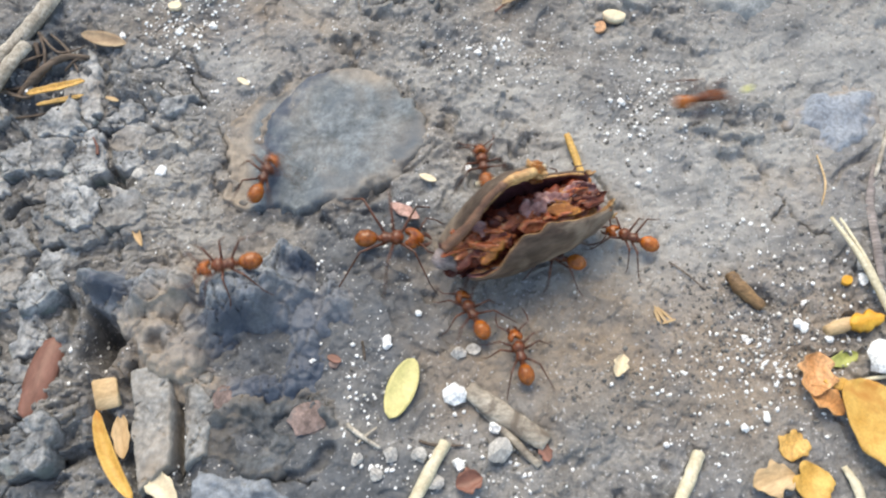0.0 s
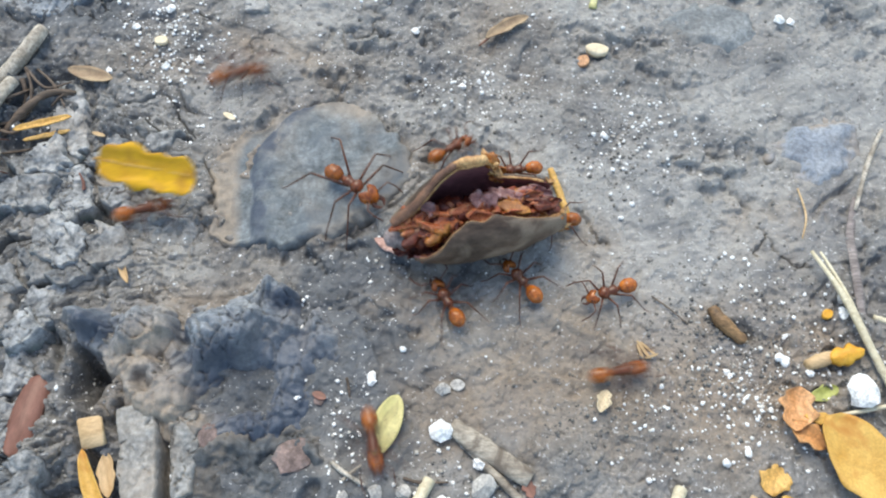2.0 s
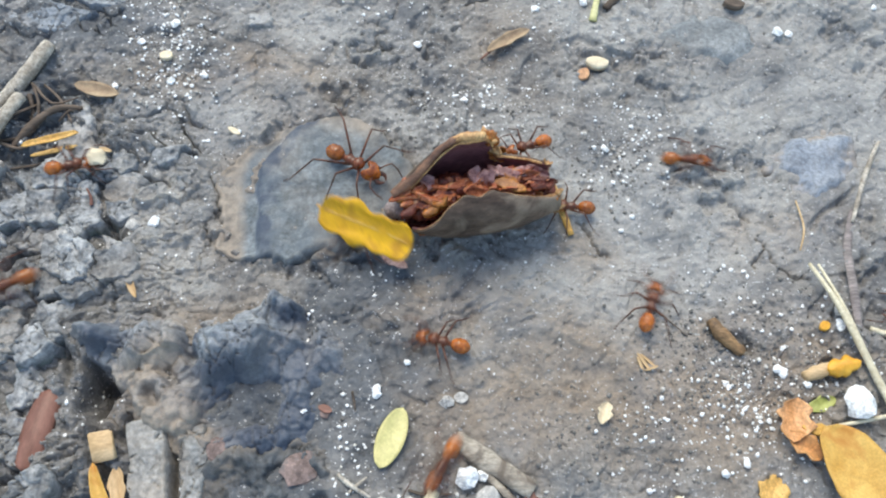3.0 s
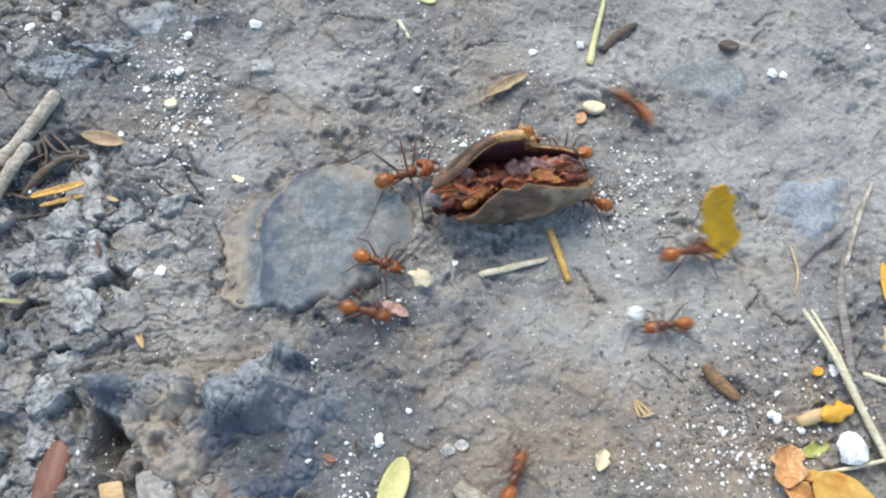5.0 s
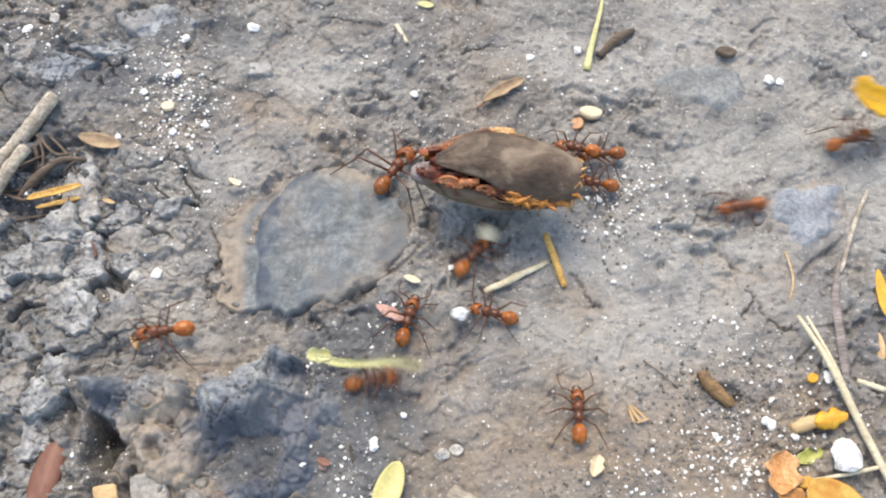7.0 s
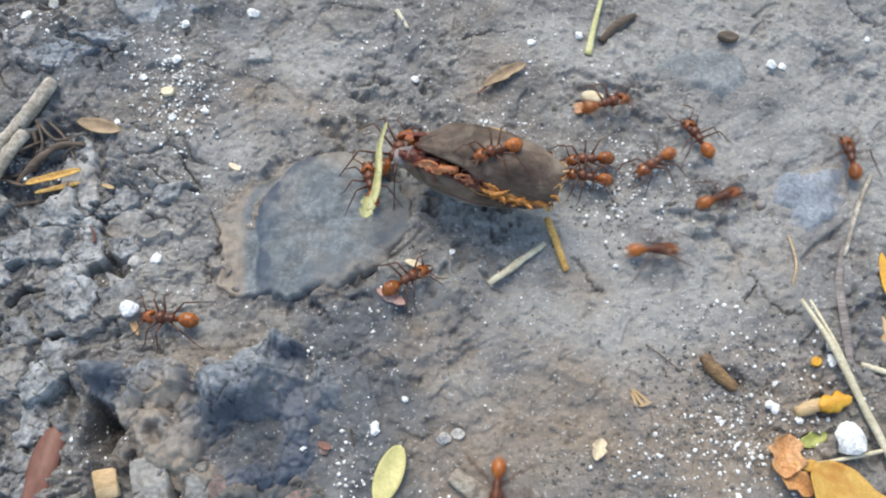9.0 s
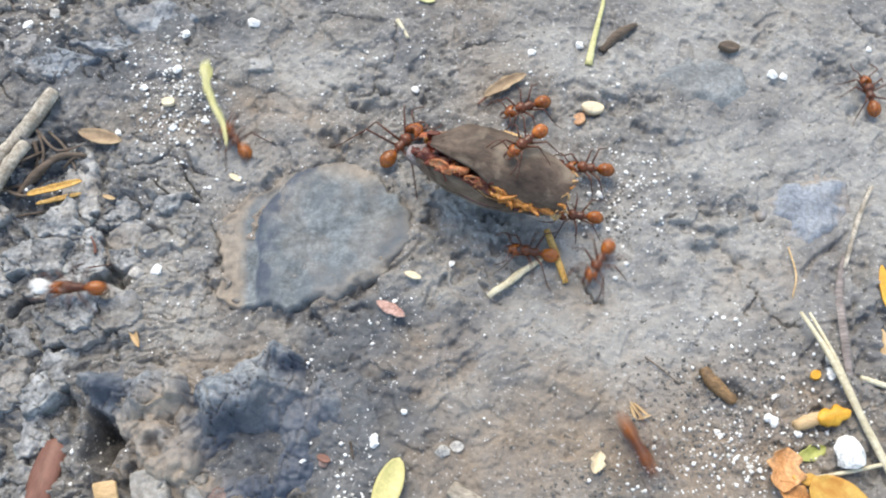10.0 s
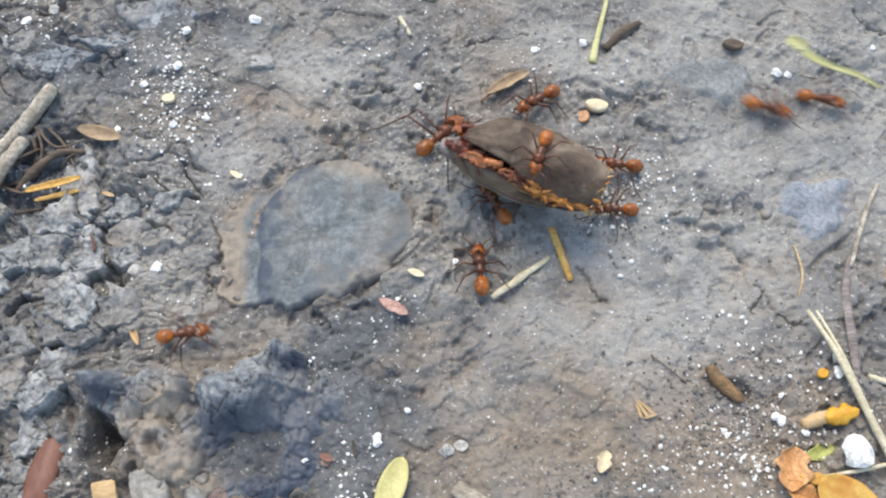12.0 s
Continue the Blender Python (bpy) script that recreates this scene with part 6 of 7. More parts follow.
    go("B7", [(0.00, at(8.7, -8.2, 200)), (2.00, at(11.8, -4.4, 180)), (2.50, at(12.9, -3.6, 180)), (4.50, at(14.9, 5.8, 160)), (5.00, at(16.3, 5.4, 160)), (5.50, at(16.4, 5.6, 160)), (6.00, at(15.1, 5.1, 160)), (6.50, at(17.0, 8.6, 170)), (7.00, at(17.7, 8.3, 170)), (9.00, at(16.6, 6.9, 170)), (9.50, at(14.6, 4.8, 170)), (10.00, at(15.3, 3.5, 175)), (11.00, at(16.7, 3.7, 178)), (11.50, at(17.3, 3.9, 178)), (12.00, at(18.8, 4.1, 178))], 5.6)
    go("M", [(0.00, at(27.0, 6.7, 13)), (0.10, at(32.3, 7.9, 23)), (0.30, at(41.0, 12.7, 26)), (0.60, at(55.7, 19.4, 21)), (1.20, at(76.6, 26.7, 19)), (12.00, at(76.6, 26.7, 19))], 1.0)
    go("M2", [(0.00, at(46.3, 25.4, -159)), (0.50, at(33.1, 20.5, -160)), (0.70, at(26.9, 18.5, -189)), (1.00, at(23.6, 22.0, -194)), (1.50, at(8.1, 23.2, -183)), (1.70, at(-5.3, 23.7, -171)), (1.90, at(-17.4, 19.4, -153)), (1.93, at(-19.4, 17.7, -97)), (1.97, at(-21.5, 16.0, -41)), (2.00, at(-23.6, 14.3, 15)), (2.10, at(-26.1, 11.6, -56)), (2.20, at(-28.6, 8.9, -127)), (2.50, at(-35.8, -2.2, -120)), (2.70, at(-37.3, -6.0, -148)), (3.20, at(-54.4, -13.7, -154)), (4.00, at(-67.0, -20.5, -152)), (12.00, at(-67.0, -20.5, -152))], 2.7)
    go("W1", [(0.00, at(-20.4, -4.0, 70)), (0.15, at(-19.1, -5.3, 10)), (0.30, at(-17.9, -6.6, -50)), (0.37, at(-17.5, -7.2, -100)), (0.43, at(-17.0, -7.8, -150)), (0.50, at(-16.6, -8.5, -200)), (1.00, at(-15.1, -8.6, -195)), (1.30, at(-10.8, -11.3, -200)), (1.40, at(-9.7, -13.6, -137)), (1.50, at(-8.5, -15.9, -73)), (1.70, at(-8.4, -19.4, -81)), (2.00, at(-6.5, -28.4, -79)), (2.30, at(-4.9, -37.0, -79)), (12.00, at(-4.9, -37.0, -79))], 4.4)
    go("W2", [(0.00, at(-22.3, -15.9, -168)), (0.05, at(-24.0, -16.2, -160)), (0.10, at(-27.4, -17.3, -151)), (0.20, at(-31.3, -21.7, -136)), (0.30, at(-33.7, -23.4, -158)), (0.50, at(-39.4, -25.1, -162)), (0.80, at(-50.4, -28.8, -169)), (1.50, at(-62.9, -29.6, -176)), (12.00, at(-62.9, -29.6, -176))], 6.1)
    go("L", [(0.00, at(-73.3, -17.9, 22)), (1.20, at(-57.1, -11.2, 19)), (1.60, at(-46.2, -8.5, 17)), (1.80, at(-38.9, -5.8, 18)), (2.00, at(-31.7, -3.7, 16)), (2.20, at(-26.7, -2.3, 5)), (2.50, at(-15.7, -2.4, 6)), (2.70, at(-13.1, -0.9, -38)), (3.40, at(-4.1, -11.3, -13)), (4.30, at(8.3, -5.6, 15)), (4.50, at(16.2, -6.0, 5)), (4.70, at(23.2, -4.3, 23)), (5.00, at(27.2, -1.2, 11)), (5.20, at(33.9, -2.2, -56)), (5.50, at(36.2, -14.7, -60)), (5.53, at(36.2, -14.0, -7)), (5.57, at(36.1, -13.3, 47)), (5.60, at(36.1, -12.6, 100)), (5.80, at(36.0, -6.4, 95)), (6.00, at(34.9, -2.2, 70)), (6.20, at(34.8, -0.2, 90)), (6.50, at(35.0, 7.7, 85)), (6.80, at(42.7, 14.8, 26)), (7.00, at(48.9, 14.5, 20)), (7.40, at(66.0, 18.9, 14)), (9.00, at(84.1, 23.6, 15)), (12.00, at(84.1, 23.6, 15))], 1.6)
    go("F", [(0.00, at(-66.2, -22.5, 55)), (4.50, at(-58.4, -11.2, 42)), (5.20, at(-45.8, -3.8, 21)), (5.50, at(-34.4, -2.1, 2)), (5.80, at(-29.8, -3.3, -40)), (6.00, at(-25.0, -10.0, -39)), (6.20, at(-19.8, -11.5, -19)), (6.50, at(-14.0, -13.8, -38)), (6.80, at(-8.2, -20.5, -12)), (7.00, at(-7.2, -15.2, 10)), (7.20, at(-8.6, -9.7, 85)), (8.00, at(-5.8, -0.5, 88)), (8.80, at(-8.0, 5.8, 111)), (9.00, at(-8.3, 6.0, 100)), (9.50, at(-10.2, 3.2, 120)), (9.80, at(-23.4, 11.4, 144)), (10.00, at(-24.8, 13.9, 130)), (10.10, at(-23.3, 19.0, 79)), (10.20, at(-21.9, 24.2, 28)), (10.50, at(-4.1, 24.9, -5)), (10.80, at(1.4, 22.2, -5)), (11.00, at(4.6, 24.2, 19)), (11.30, at(17.9, 27.8, -3)), (11.50, at(27.1, 23.1, -18)), (11.80, at(39.5, 20.9, -12)), (12.00, at(45.5, 19.2, -16))], 3.3)
    go("E", [(0.00, at(4.1, -59.3, 106)), (4.80, at(-2.3, -37.1, 111)), (5.60, at(-9.1, -25.0, 124)), (5.80, at(-13.8, -19.8, 135)), (6.00, at(-18.1, -16.1, 130)), (6.20, at(-20.3, -12.1, 133)), (6.50, at(-24.1, -9.8, 150)), (6.80, at(-28.7, -9.0, 184)), (7.00, at(-29.8, -10.2, 189)), (7.20, at(-33.5, -9.7, 172)), (8.00, at(-57.2, -6.5, 175)), (9.00, at(-72.6, -6.1, 178)), (12.00, at(-72.6, -6.1, 178))], 5.0)
    go("N", [(0.00, at(-69.7, -28.1, 51)), (3.60, at(-53.0, -7.8, 30)), (4.30, at(-32.0, -6.3, 3)), (4.37, at(-30.7, -6.4, -51)), (4.43, at(-29.4, -6.5, -106)), (4.50, at(-28.1, -6.6, -160)), (4.57, at(-25.0, -6.5, -108)), (4.63, at(-22.0, -6.4, -56)), (4.70, at(-18.9, -6.2, -4)), (4.80, at(-14.0, -7.5, -10)), (5.00, at(-8.5, -8.1, -14)), (5.50, at(-1.5, -10.8, 20)), (6.00, at(-4.4, -9.2, 60)), (6.50, at(-3.9, -8.5, 75)), (7.00, at(-3.6, -8.5, 75)), (8.80, at(-3.6, -6.0, 30)), (9.00, at(-3.8, -5.8, 30)), (9.50, at(-0.2, -8.2, -17)), (9.80, at(12.4, -10.6, -24)), (9.90, at(16.1, -15.5, -58)), (10.00, at(19.9, -22.5, -64)), (10.30, at(25.2, -34.1, -65)), (12.00, at(25.2, -34.1, -65))], 0.4)
    go("O", [(0.00, at(-66.4, -3.7, 15)), (3.40, at(-37.0, 4.0, 9)), (4.30, at(-19.6, 3.4, -9)), (4.50, at(-13.2, 0.2, -25)), (4.70, at(-8.8, -1.6, -24)), (5.00, at(-7.3, -2.4, -21)), (5.50, at(-3.1, -3.8, -53)), (6.00, at(-4.8, -5.7, -52)), (6.30, at(-0.1, -7.5, -12)), (6.50, at(3.7, -7.5, 36)), (6.80, at(4.2, -4.4, 91)), (7.00, at(3.6, -0.7, 50)), (7.20, at(8.8, 1.0, 2)), (8.80, at(26.2, 0.1, -12)), (9.00, at(23.5, -2.1, 0)), (9.07, at(20.6, -2.0, 56)), (9.13, at(17.7, -1.9, 113)), (9.20, at(14.8, -1.8, 169)), (9.50, at(11.5, 0.2, 160)), (10.00, at(9.9, -1.0, 170)), (10.50, at(2.6, 1.3, 150)), (11.00, at(0.3, 1.4, 120)), (11.50, at(2.6, 2.6, 95)), (12.00, at(5.5, 5.0, 120))], 2.1)
    go("P", [(0.00, at(80.5, -9.9, 167)), (3.60, at(58.2, -4.9, 172)), (4.30, at(39.5, -3.8, 179)), (4.50, at(36.9, -4.5, 189)), (4.80, at(26.9, -5.8, 202)), (5.00, at(23.7, -9.9, 187)), (5.50, at(8.2, -8.1, 175)), (6.00, at(5.2, -7.6, 165)), (6.50, at(4.0, -7.7, 165)), (7.00, at(5.5, -7.7, 165)), (7.10, at(4.5, -8.5, 96)), (7.20, at(3.5, -9.4, 28)), (8.00, at(16.7, -1.8, 27)), (8.80, at(30.2, 4.0, 24)), (9.00, at(31.9, 4.8, 20)), (9.20, at(40.2, 8.2, 5)), (9.50, at(46.7, 6.1, -12)), (9.70, at(52.7, 5.6, 0)), (10.20, at(65.6, 6.2, 2)), (12.00, at(65.6, 6.2, 2))], 3.8)
    go("R", [(0.00, at(59.9, -21.1, 152)), (4.20, at(27.9, -3.8, 151)), (4.50, at(20.4, 1.2, 99)), (4.90, at(25.3, 13.2, 82)), (5.00, at(22.7, 18.6, 135)), (5.20, at(10.1, 28.3, 162)), (5.30, at(6.4, 27.7, 108)), (5.40, at(2.7, 27.1, 54)), (5.50, at(-1.1, 26.5, 0)), (5.80, at(-4.2, 24.4, 45)), (6.00, at(2.6, 29.5, 65)), (6.30, at(5.0, 44.1, 79)), (7.00, at(9.4, 64.9, 78)), (12.00, at(9.4, 64.9, 78))], 5.5)
    go("S", [(0.00, at(74.4, -26.5, 137)), (5.20, at(55.4, -8.9, 145)), (5.70, at(44.0, -5.6, 143)), (6.00, at(36.3, 5.5, 170)), (6.20, at(25.8, 7.5, 171)), (6.50, at(19.0, 8.2, 175)), (7.00, at(18.5, 11.8, 185)), (9.00, at(16.8, 9.2, 185)), (9.50, at(16.6, 9.4, 180)), (10.00, at(16.8, 9.5, 175)), (11.00, at(18.0, 9.9, 175)), (11.50, at(18.3, 9.8, 175)), (12.00, at(19.6, 9.7, 175))], 0.9)
    go("T", [(0.00, at(86.1, 5.2, 177)), (6.20, at(55.6, 7.0, 175)), (6.50, at(48.7, 8.8, 166)), (6.70, at(43.7, 10.0, 192)), (7.00, at(34.6, 5.6, 190)), (7.20, at(28.6, 5.2, 152)), (8.00, at(24.3, 11.1, 127)), (8.80, at(20.2, 16.5, 130)), (8.90, at(19.9, 16.5, 73)), (9.00, at(19.6, 16.6, 15)), (9.17, at(17.9, 16.7, -43)), (9.33, at(16.3, 16.8, -102)), (9.50, at(14.6, 16.9, -160)), (10.00, at(9.9, 17.8, -160)), (11.00, at(8.9, 17.4, -155)), (11.50, at(9.7, 17.9, -150)), (12.00, at(10.8, 18.4, -148))], 2.6)
    go("U", [(0.00, at(83.5, -1.9, 154)), (7.40, at(63.3, 8.0, 163)), (8.00, at(43.9, 10.4, 172)), (8.80, at(30.8, 12.6, 171)), (9.00, at(30.1, 12.7, 119)), (9.30, at(27.1, 19.3, 111)), (9.50, at(24.6, 27.1, 101)), (9.70, at(23.7, 36.3, 97)), (10.20, at(20.8, 58.1, 98)), (12.00, at(20.8, 58.1, 98))], 4.3)
    go("X", [(0.00, at(76.5, -20.9, 131)), (8.00, at(58.0, 0.2, 137)), (8.80, at(47.8, 5.8, 136)), (9.00, at(47.7, 10.1, 95)), (9.50, at(48.8, 15.6, 92)), (10.00, at(51.9, 20.4, 95)), (10.50, at(52.2, 23.0, 104)), (11.00, at(50.3, 27.2, 130)), (11.50, at(35.1, 34.1, 149)), (12.00, at(15.8, 47.6, 145))], 6.0)
    go("Y", [(0.00, at(-17.0, 69.4, -45)), (11.00, at(-1.8, 54.3, -58)), (11.30, at(1.8, 39.1, -65)), (11.50, at(11.1, 26.8, -10)), (11.70, at(20.4, 26.9, -7)), (11.80, at(29.0, 24.6, -26)), (12.00, at(38.7, 17.9, -20))], 1.4)
    go("Z", [(0.00, at(82.0, -20.8, 147)), (7.40, at(56.9, -4.6, 153)), (8.80, at(26.5, 8.0, 157)), (9.00, at(24.6, 8.9, 214)), (9.50, at(17.0, 1.6, 237)), (10.00, at(17.3, -2.2, 236)), (10.40, at(8.4, -10.9, 206)), (10.70, at(0.3, -10.6, 169)), (11.00, at(-7.4, -7.9, 177)), (11.50, at(-22.6, -9.5, 200)), (11.67, at(-24.2, -10.0, 257)), (11.83, at(-25.7, -10.5, 313)), (12.00, at(-27.3, -11.0, 370))], 3.1)
    go("Q", [(0.00, at(39.2, -62.7, 111)), (10.00, at(28.1, -33.7, 119)), (10.50, at(19.3, -27.1, 143)), (10.90, at(14.5, -23.7, 145)), (11.00, at(13.3, -22.9, 170)), (11.20, at(6.9, -18.0, 126)), (11.40, at(3.8, -10.1, 103)), (11.50, at(4.2, -6.6, 95)), (11.80, at(3.2, -3.3, 95)), (12.00, at(3.7, -3.0, 95))], 4.8)
    go("D", [(0.00, at(8.4, -63.0, 116)), (7.60, at(-7.2, -31.4, 123)), (8.80, at(-25.4, -10.6, 136)), (9.00, at(-29.2, -10.4, 175)), (9.50, at(-29.4, -9.0, 130)), (9.80, at(-35.5, -5.6, 163)), (10.00, at(-39.6, -5.8, 180)), (10.20, at(-47.0, -5.6, 177)), (10.60, at(-60.8, -4.9, 177)), (11.50, at(-73.4, -4.2, 177)), (12.00, at(-73.4, -4.2, 177))], 0.2)
    walk(pod, [
        (0, pose(0.00653, -0.01118, 0.0046, 16, 0, 24)),
        (0.5, pose(0.00464, -0.01008, 0.0046, 12, 0, 13.8)),
        (1, pose(0.00554, -0.00978, 0.0046, 10, 0, 17.1)),
        (1.5, pose(0.00521, -0.00896, 0.0046, 8, 0, 15)),
        (2, pose(0.00357, -0.00652, 0.0046, 8, 0, 11.3)),
        (2.5, pose(0.00257, -0.00417, 0.0046, 6, 0, 5.9)),
        (3.5, pose(0.00449, 0.00060, 0.0046, 6, 0, 9.8)),
        (4.5, pose(0.00682, 0.00612, 0.0046, 8, 0, 13.2)),
        (5, pose(0.00737, 0.00537, 0.0046, 14, 0, 7.9)),
        (5.5, pose(0.00749, 0.00294, 0.0046, 14, 0, 7)),
        (5.8, pose(0.00705, 0.00374, 0.0048, -8, 0, 0.3)),
        (6, pose(0.00637, 0.00476, 0.0052, -32, 0, -6.2)),
        (6.5, pose(0.00649, 0.00673, 0.0062, -72, 0, -10.5)),
        (6.8, pose(0.00659, 0.00666, 0.0066, -80, 0, -6.7)),
        (7, pose(0.00642, 0.00639, 0.0068, -86, 0, -7.5)),
        (8, pose(0.00515, 0.00604, 0.0066, -91, 0, -10.9)),
        (9, pose(0.00434, 0.00516, 0.0066, -91, 0, -15.6)),
        (9.5, pose(0.00502, 0.00590, 0.0066, -91, 0, -21)),
        (10, pose(0.00560, 0.00628, 0.0066, -91, 0, -20.7)),
        (10.5, pose(0.00619, 0.00604, 0.0066, -91, 0, -19.9)),
        (11, pose(0.00690, 0.00584, 0.0066, -91, 0, -20.2)),
        (11.5, pose(0.00746, 0.00592, 0.0066, -91, 0, -18.2)),
        (12, pose(0.00881, 0.00656, 0.0066, -91, 0, -21.9))])
    walk(loose_straw, [(0.0, at(5.70, -2.63, 17.3, 0.4)), (5.5, at(7.64, -2.45, 13.7, 0.4)), (6.5, at(7.53, -2.39, 14.9, 0.4)), (7, at(8.36, -3.09, 26.5, 0.4)), (9, at(8.27, -3.45, 36.8, 0.4)), (12, at(8.24, -3.89, 36.4, 0.4))])
    walk(LOADS["leaf"], [(0.00, pose(-0.0561, -0.0094, 0.0030, 40, 0, -10)), (1.20, pose(-0.0561, -0.0094, 0.0030, 40, 0, -10)), (1.60, pose(-0.0445, -0.0090, 0.0035, 40, 0, 0)), (1.80, pose(-0.0378, -0.0039, 0.0040, 40, 0, -5)), (2.00, pose(-0.0307, -0.0006, 0.0045, 40, 0, -12)), (2.20, pose(-0.0262, -0.0001, 0.0045, 60, 0, -4)), (2.50, pose(-0.0137, -0.0003, 0.0040, 45, 0, -28)), (2.70, pose(-0.0113, -0.0009, 0.0040, 40, 0, -28)), (3.40, pose(-0.0035, -0.0099, 0.0040, 50, 0, -15)), (4.30, pose(0.0072, -0.0053, 0.0035, 55, 0, 0)), (4.50, pose(0.0177, -0.0028, 0.0040, 10, 45, -20)), (4.70, pose(0.0235, -0.0016, 0.0040, 20, 55, -40)), (5.00, pose(0.0297, 0.0014, 0.0040, 15, 62, -38)), (5.10, pose(0.0323, -0.0003, 0.0040, 45, 31, -50)), (5.20, pose(0.0349, -0.0021, 0.0040, 75, 0, -62)), (5.50, pose(0.0378, -0.0158, 0.0040, 102, 0, -84)), (5.60, pose(0.0362, -0.0127, 0.0040, 90, 0, -60)), (5.70, pose(0.0362, -0.0084, 0.0040, 60, 0, -45)), (5.80, pose(0.0362, -0.0040, 0.0040, 30, 0, -30)), (6.00, pose(0.0348, -0.0018, 0.0040, 40, 45, 20)), (6.20, pose(0.0343, 0.0020, 0.0050, 60, 0, 40)), (6.35, pose(0.0346, 0.0064, 0.0055, 30, 14, 66)), (6.50, pose(0.0349, 0.0108, 0.0060, 0, 27, 92)), (6.80, pose(0.0431, 0.0171, 0.0060, 0, 27, 80)), (6.90, pose(0.0467, 0.0170, 0.0055, 5, 31, 45)), (7.00, pose(0.0503, 0.0169, 0.0050, 10, 35, 10)), (7.40, pose(0.0677, 0.0210, 0.0040, 20, 0, 0)), (9.00, pose(0.0853, 0.0249, 0.0040, 20, 0, 0)), (12.00, pose(0.0853, 0.0249, 0.0040, 20, 0, 0))])
    walk(LOADS["strand"], [(0.00, pose(-0.0567, -0.0093, 0.0030, 0, 0, 0)), (4.50, pose(-0.0567, -0.0093, 0.0030, 0, 0, 0)), (5.20, pose(-0.0449, -0.0041, 0.0030, 20, 0, -3)), (5.50, pose(-0.0353, 0.0008, 0.0030, 20, 0, -3)), (5.80, pose(-0.0295, -0.0014, 0.0030, 20, 0, -25)), (6.00, pose(-0.0235, -0.0077, 0.0030, 20, 0, -55)), (6.20, pose(-0.0162, -0.0070, 0.0030, 20, 0, -32)), (6.50, pose(-0.0136, -0.0108, 0.0035, 20, 0, -56)), (6.80, pose(-0.0098, -0.0190, 0.0035, 20, 0, -65)), (6.90, pose(-0.0086, -0.0165, 0.0035, 20, 0, -35)), (7.00, pose(-0.0074, -0.0139, 0.0035, 20, 0, -5)), (7.20, pose(-0.0096, -0.0103, 0.0030, 20, 0, 40)), (8.00, pose(-0.0057, -0.0006, 0.0030, 20, 0, 60)), (8.80, pose(-0.0071, 0.0055, 0.0040, 20, 0, 55)), (9.00, pose(-0.0074, 0.0067, 0.0040, 20, 0, 82)), (9.17, pose(-0.0087, 0.0060, 0.0038, 20, -7, 35)), (9.33, pose(-0.0100, 0.0052, 0.0037, 20, -15, -11)), (9.50, pose(-0.0114, 0.0045, 0.0035, 20, -22, -58)), (9.80, pose(-0.0238, 0.0127, 0.0030, 20, 0, -40)), (10.00, pose(-0.0265, 0.0167, 0.0030, 20, 0, -70)), (10.20, pose(-0.0209, 0.0254, 0.0030, 20, 0, -20)), (10.50, pose(-0.0039, 0.0285, 0.0030, 20, 0, -35)), (10.80, pose(0.0011, 0.0234, 0.0030, 20, 0, -40)), (11.00, pose(0.0029, 0.0265, 0.0030, 20, 0, -20)), (11.30, pose(0.0191, 0.0286, 0.0030, 20, 0, -30)), (11.50, pose(0.0273, 0.0259, 0.0030, 20, 0, -45)), (11.80, pose(0.0392, 0.0230, 0.0030, 20, 0, -30)), (12.00, pose(0.0465, 0.0221, 0.0030, 20, 0, -35))])
    walk(LOADS["crumb_D"], [(0.00, pose(0.0068, -0.0598, 0.0016, 0, 0, 116)), (7.60, pose(-0.0092, -0.0284, 0.0016, 0, 0, 123)), (8.80, pose(-0.0280, -0.0081, 0.0016, 0, 0, 136)), (8.87, pose(-0.0298, -0.0086, 0.0017, 0, 0, 91)), (8.93, pose(-0.0316, -0.0090, 0.0017, 0, 0, 45)), (9.00, pose(-0.0334, -0.0094, 0.0018, 0, 0, 0)), (9.50, pose(-0.0319, -0.0041, 0.0018, 0, 0, 0)), (9.60, pose(-0.0342, -0.0042, 0.0017, 0, 0, 54)), (9.70, pose(-0.0365, -0.0044, 0.0017, 0, 0, 108)), (9.80, pose(-0.0388, -0.0045, 0.0016, 0, 0, 163)), (9.87, pose(-0.0404, -0.0049, 0.0017, 0, 0, 108)), (9.93, pose(-0.0420, -0.0052, 0.0017, 0, 0, 54)), (10.00, pose(-0.0436, -0.0055, 0.0018, 0, 0, 0)), (10.07, pose(-0.0460, -0.0055, 0.0017, 0, 0, 59)), (10.13, pose(-0.0483, -0.0054, 0.0017, 0, 0, 118)), (10.20, pose(-0.0506, -0.0054, 0.0016, 0, 0, 177)), (10.60, pose(-0.0644, -0.0047, 0.0016, 0, 0, 177)), (11.50, pose(-0.0770, -0.0040, 0.0016, 0, 0, 177)), (12.00, pose(-0.0770, -0.0040, 0.0016, 0, 0, 177))])
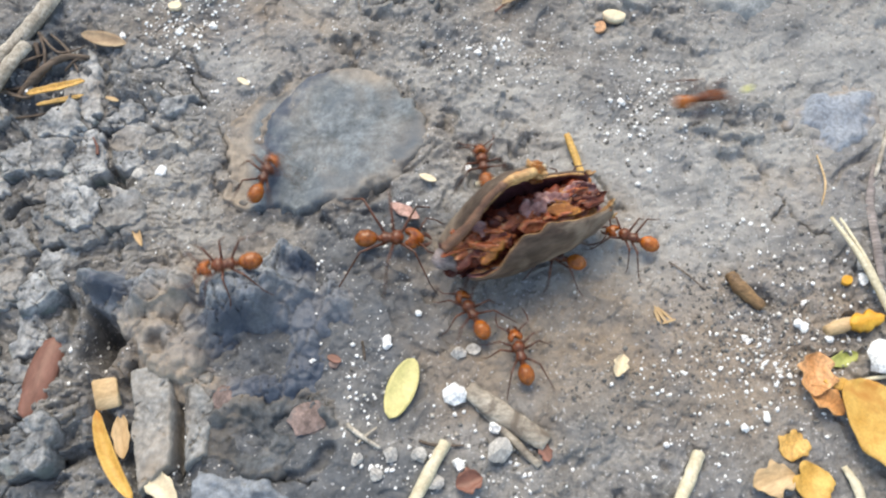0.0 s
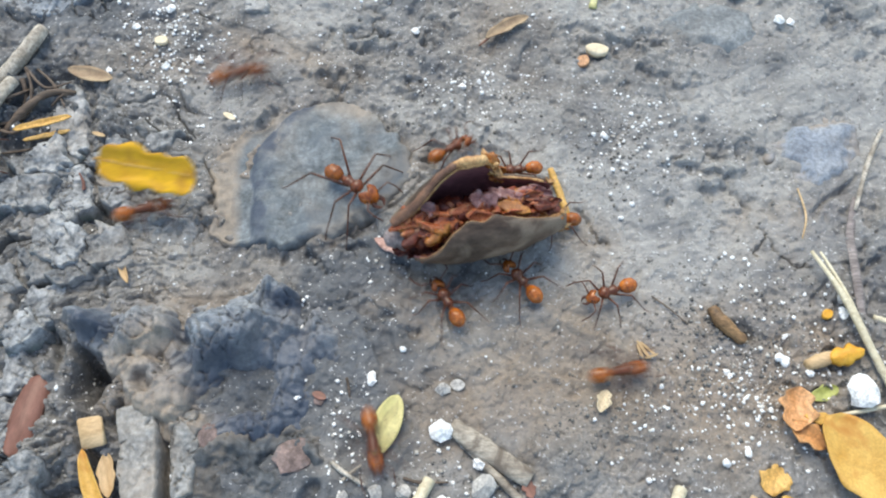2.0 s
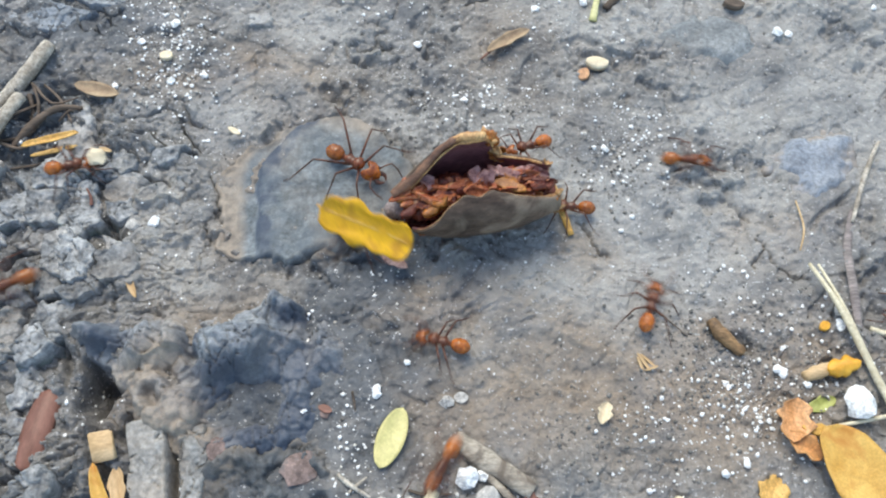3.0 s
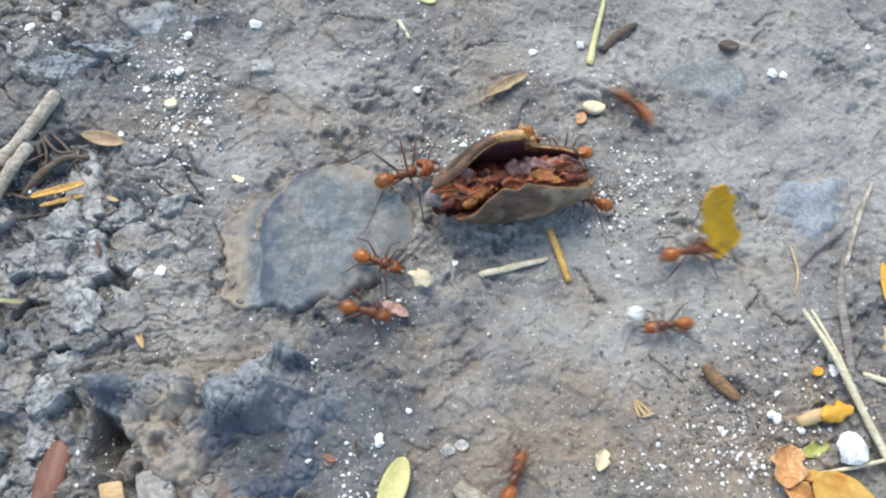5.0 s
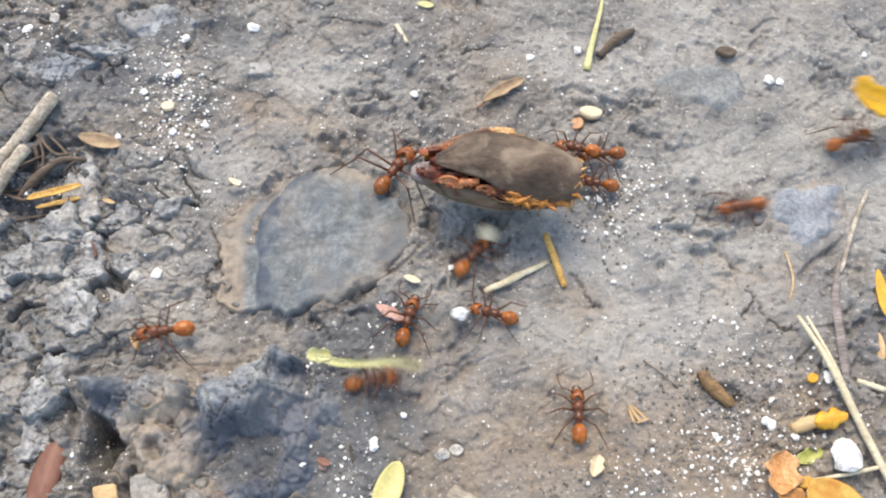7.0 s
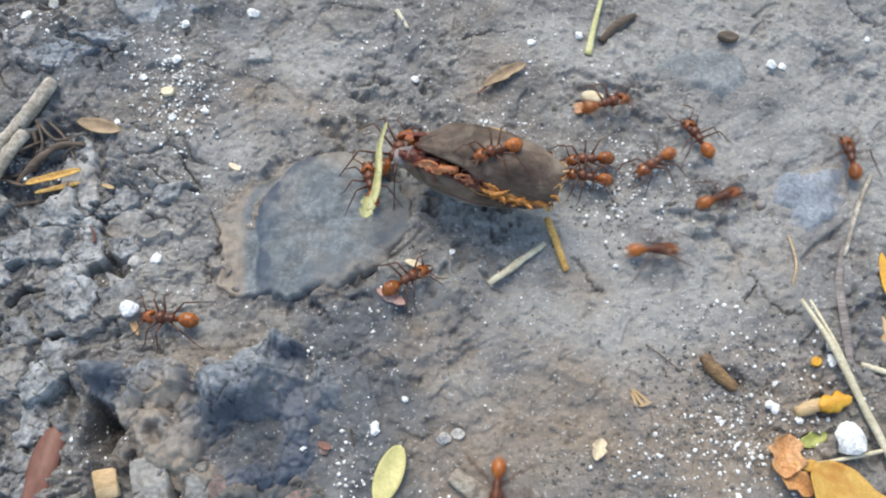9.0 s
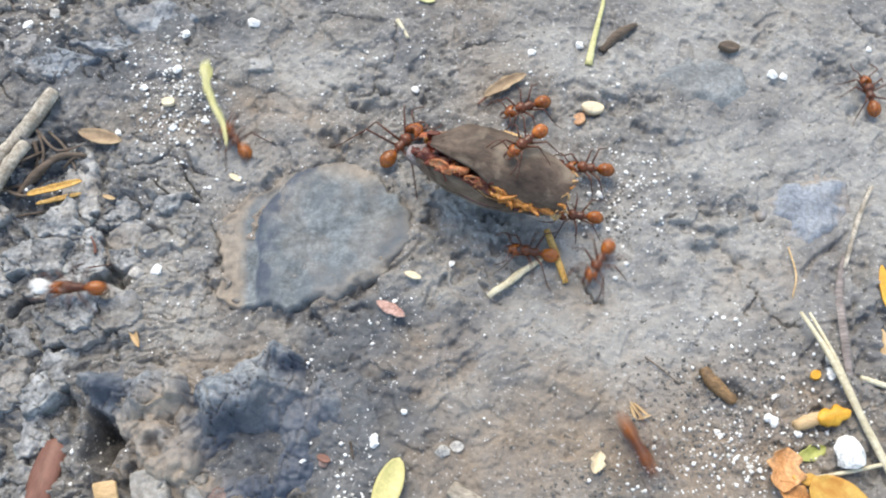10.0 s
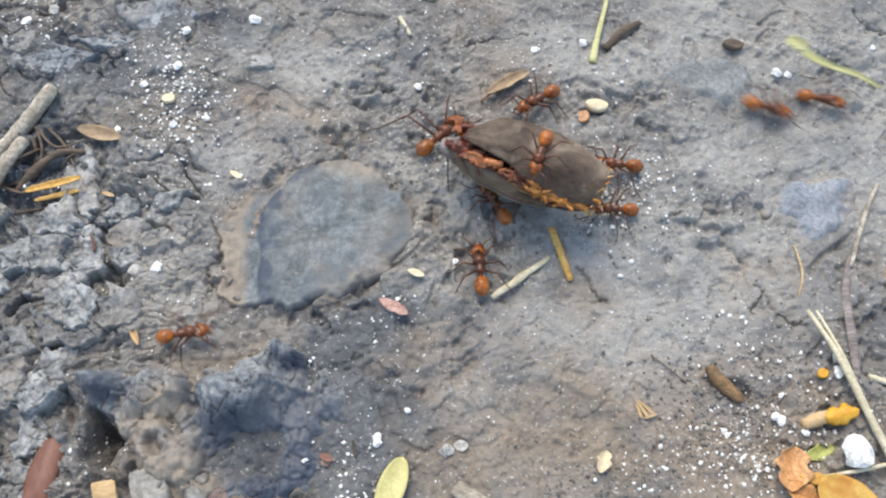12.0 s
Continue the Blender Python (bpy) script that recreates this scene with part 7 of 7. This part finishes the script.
    walk(LOADS["crumb_P"], [(0.00, pose(0.0771, -0.0091, 0.0016, 0, 0, 167)), (3.60, pose(0.0547, -0.0044, 0.0016, 0, 0, 172)), (3.83, pose(0.0484, -0.0042, 0.0017, 0, 0, 114)), (4.07, pose(0.0422, -0.0040, 0.0017, 0, 0, 57)), (4.30, pose(0.0359, -0.0038, 0.0018, 0, 0, 0)), (4.50, pose(0.0334, -0.0041, 0.0018, 0, 0, 0)), (4.80, pose(0.0243, -0.0060, 0.0018, 0, 0, 0)), (5.00, pose(0.0204, -0.0086, 0.0018, 0, 0, 0)), (5.50, pose(0.0051, -0.0064, 0.0018, 0, 0, 0)), (6.00, pose(0.0016, -0.0055, 0.0018, 0, 0, 0)), (6.50, pose(0.0001, -0.0076, 0.0015, 0, 0, 0)), (7.00, pose(0.0020, -0.0080, 0.0015, 0, 0, 0)), (7.20, pose(0.0129, 0.0009, 0.0015, 0, 0, 0)), (8.00, pose(0.0096, 0.0077, 0.0010, 0, 0, 0)), (12.00, pose(0.0096, 0.0077, 0.0010, 0, 0, 0))])
    walk(LOADS["crumb_O"], [(0.00, pose(-0.0630, -0.0028, 0.0016, 0, 0, 15)), (3.40, pose(-0.0335, 0.0046, 0.0016, 0, 0, 9)), (4.30, pose(-0.0157, 0.0025, 0.0018, 0, 0, 0)), (4.50, pose(-0.0100, 0.0011, 0.0018, 0, 0, 0)), (4.70, pose(-0.0056, -0.0015, 0.0018, 0, 0, 0)), (5.00, pose(-0.0027, -0.0044, 0.0016, 0, 0, 0)), (5.50, pose(0.0003, -0.0013, 0.0018, 0, 0, 0)), (6.00, pose(-0.0027, -0.0034, 0.0018, 0, 0, 0)), (6.20, pose(-0.0058, 0.0061, 0.0025, 0, 0, 0)), (6.50, pose(-0.0020, 0.0061, 0.0086, 0, 0, 0)), (6.80, pose(-0.0012, 0.0031, 0.0080, 0, 0, 0)), (7.00, pose(0.0051, 0.0017, 0.0015, 0, 0, 0)), (7.20, pose(0.0116, -0.0009, 0.0009, 0, 0, 0)), (8.00, pose(0.0064, 0.0085, 0.0006, 0, 0, 0)), (12.00, pose(0.0064, 0.0085, 0.0006, 0, 0, 0))])
    walk(LOADS["moved_pebble"], [(0.00, pose(-0.0003, -0.0270, 0.0005, 0, 0, 0)), (2.00, pose(-0.0001, -0.0270, 0.0005, 0, 0, 0)), (2.50, pose(0.0020, -0.0305, 0.0005, 0, 0, 40)), (3.00, pose(0.0020, -0.0303, 0.0005, 0, 0, 40)), (12.00, pose(0.0020, -0.0309, 0.0005, 0, 0, 40))])
    walk(LOADS["bit_M"], [(0.00, pose(0.0319, 0.0073, 0.0018, 0, 0, 0)), (0.10, pose(0.0360, 0.0095, 0.0018, 0, 0, 23)), (0.30, pose(0.0446, 0.0145, 0.0018, 0, 0, 26)), (0.60, pose(0.0594, 0.0209, 0.0018, 0, 0, 21)), (1.20, pose(0.0804, 0.0280, 0.0018, 0, 0, 19)), (12.00, pose(0.0804, 0.0280, 0.0018, 0, 0, 19))])


motions()
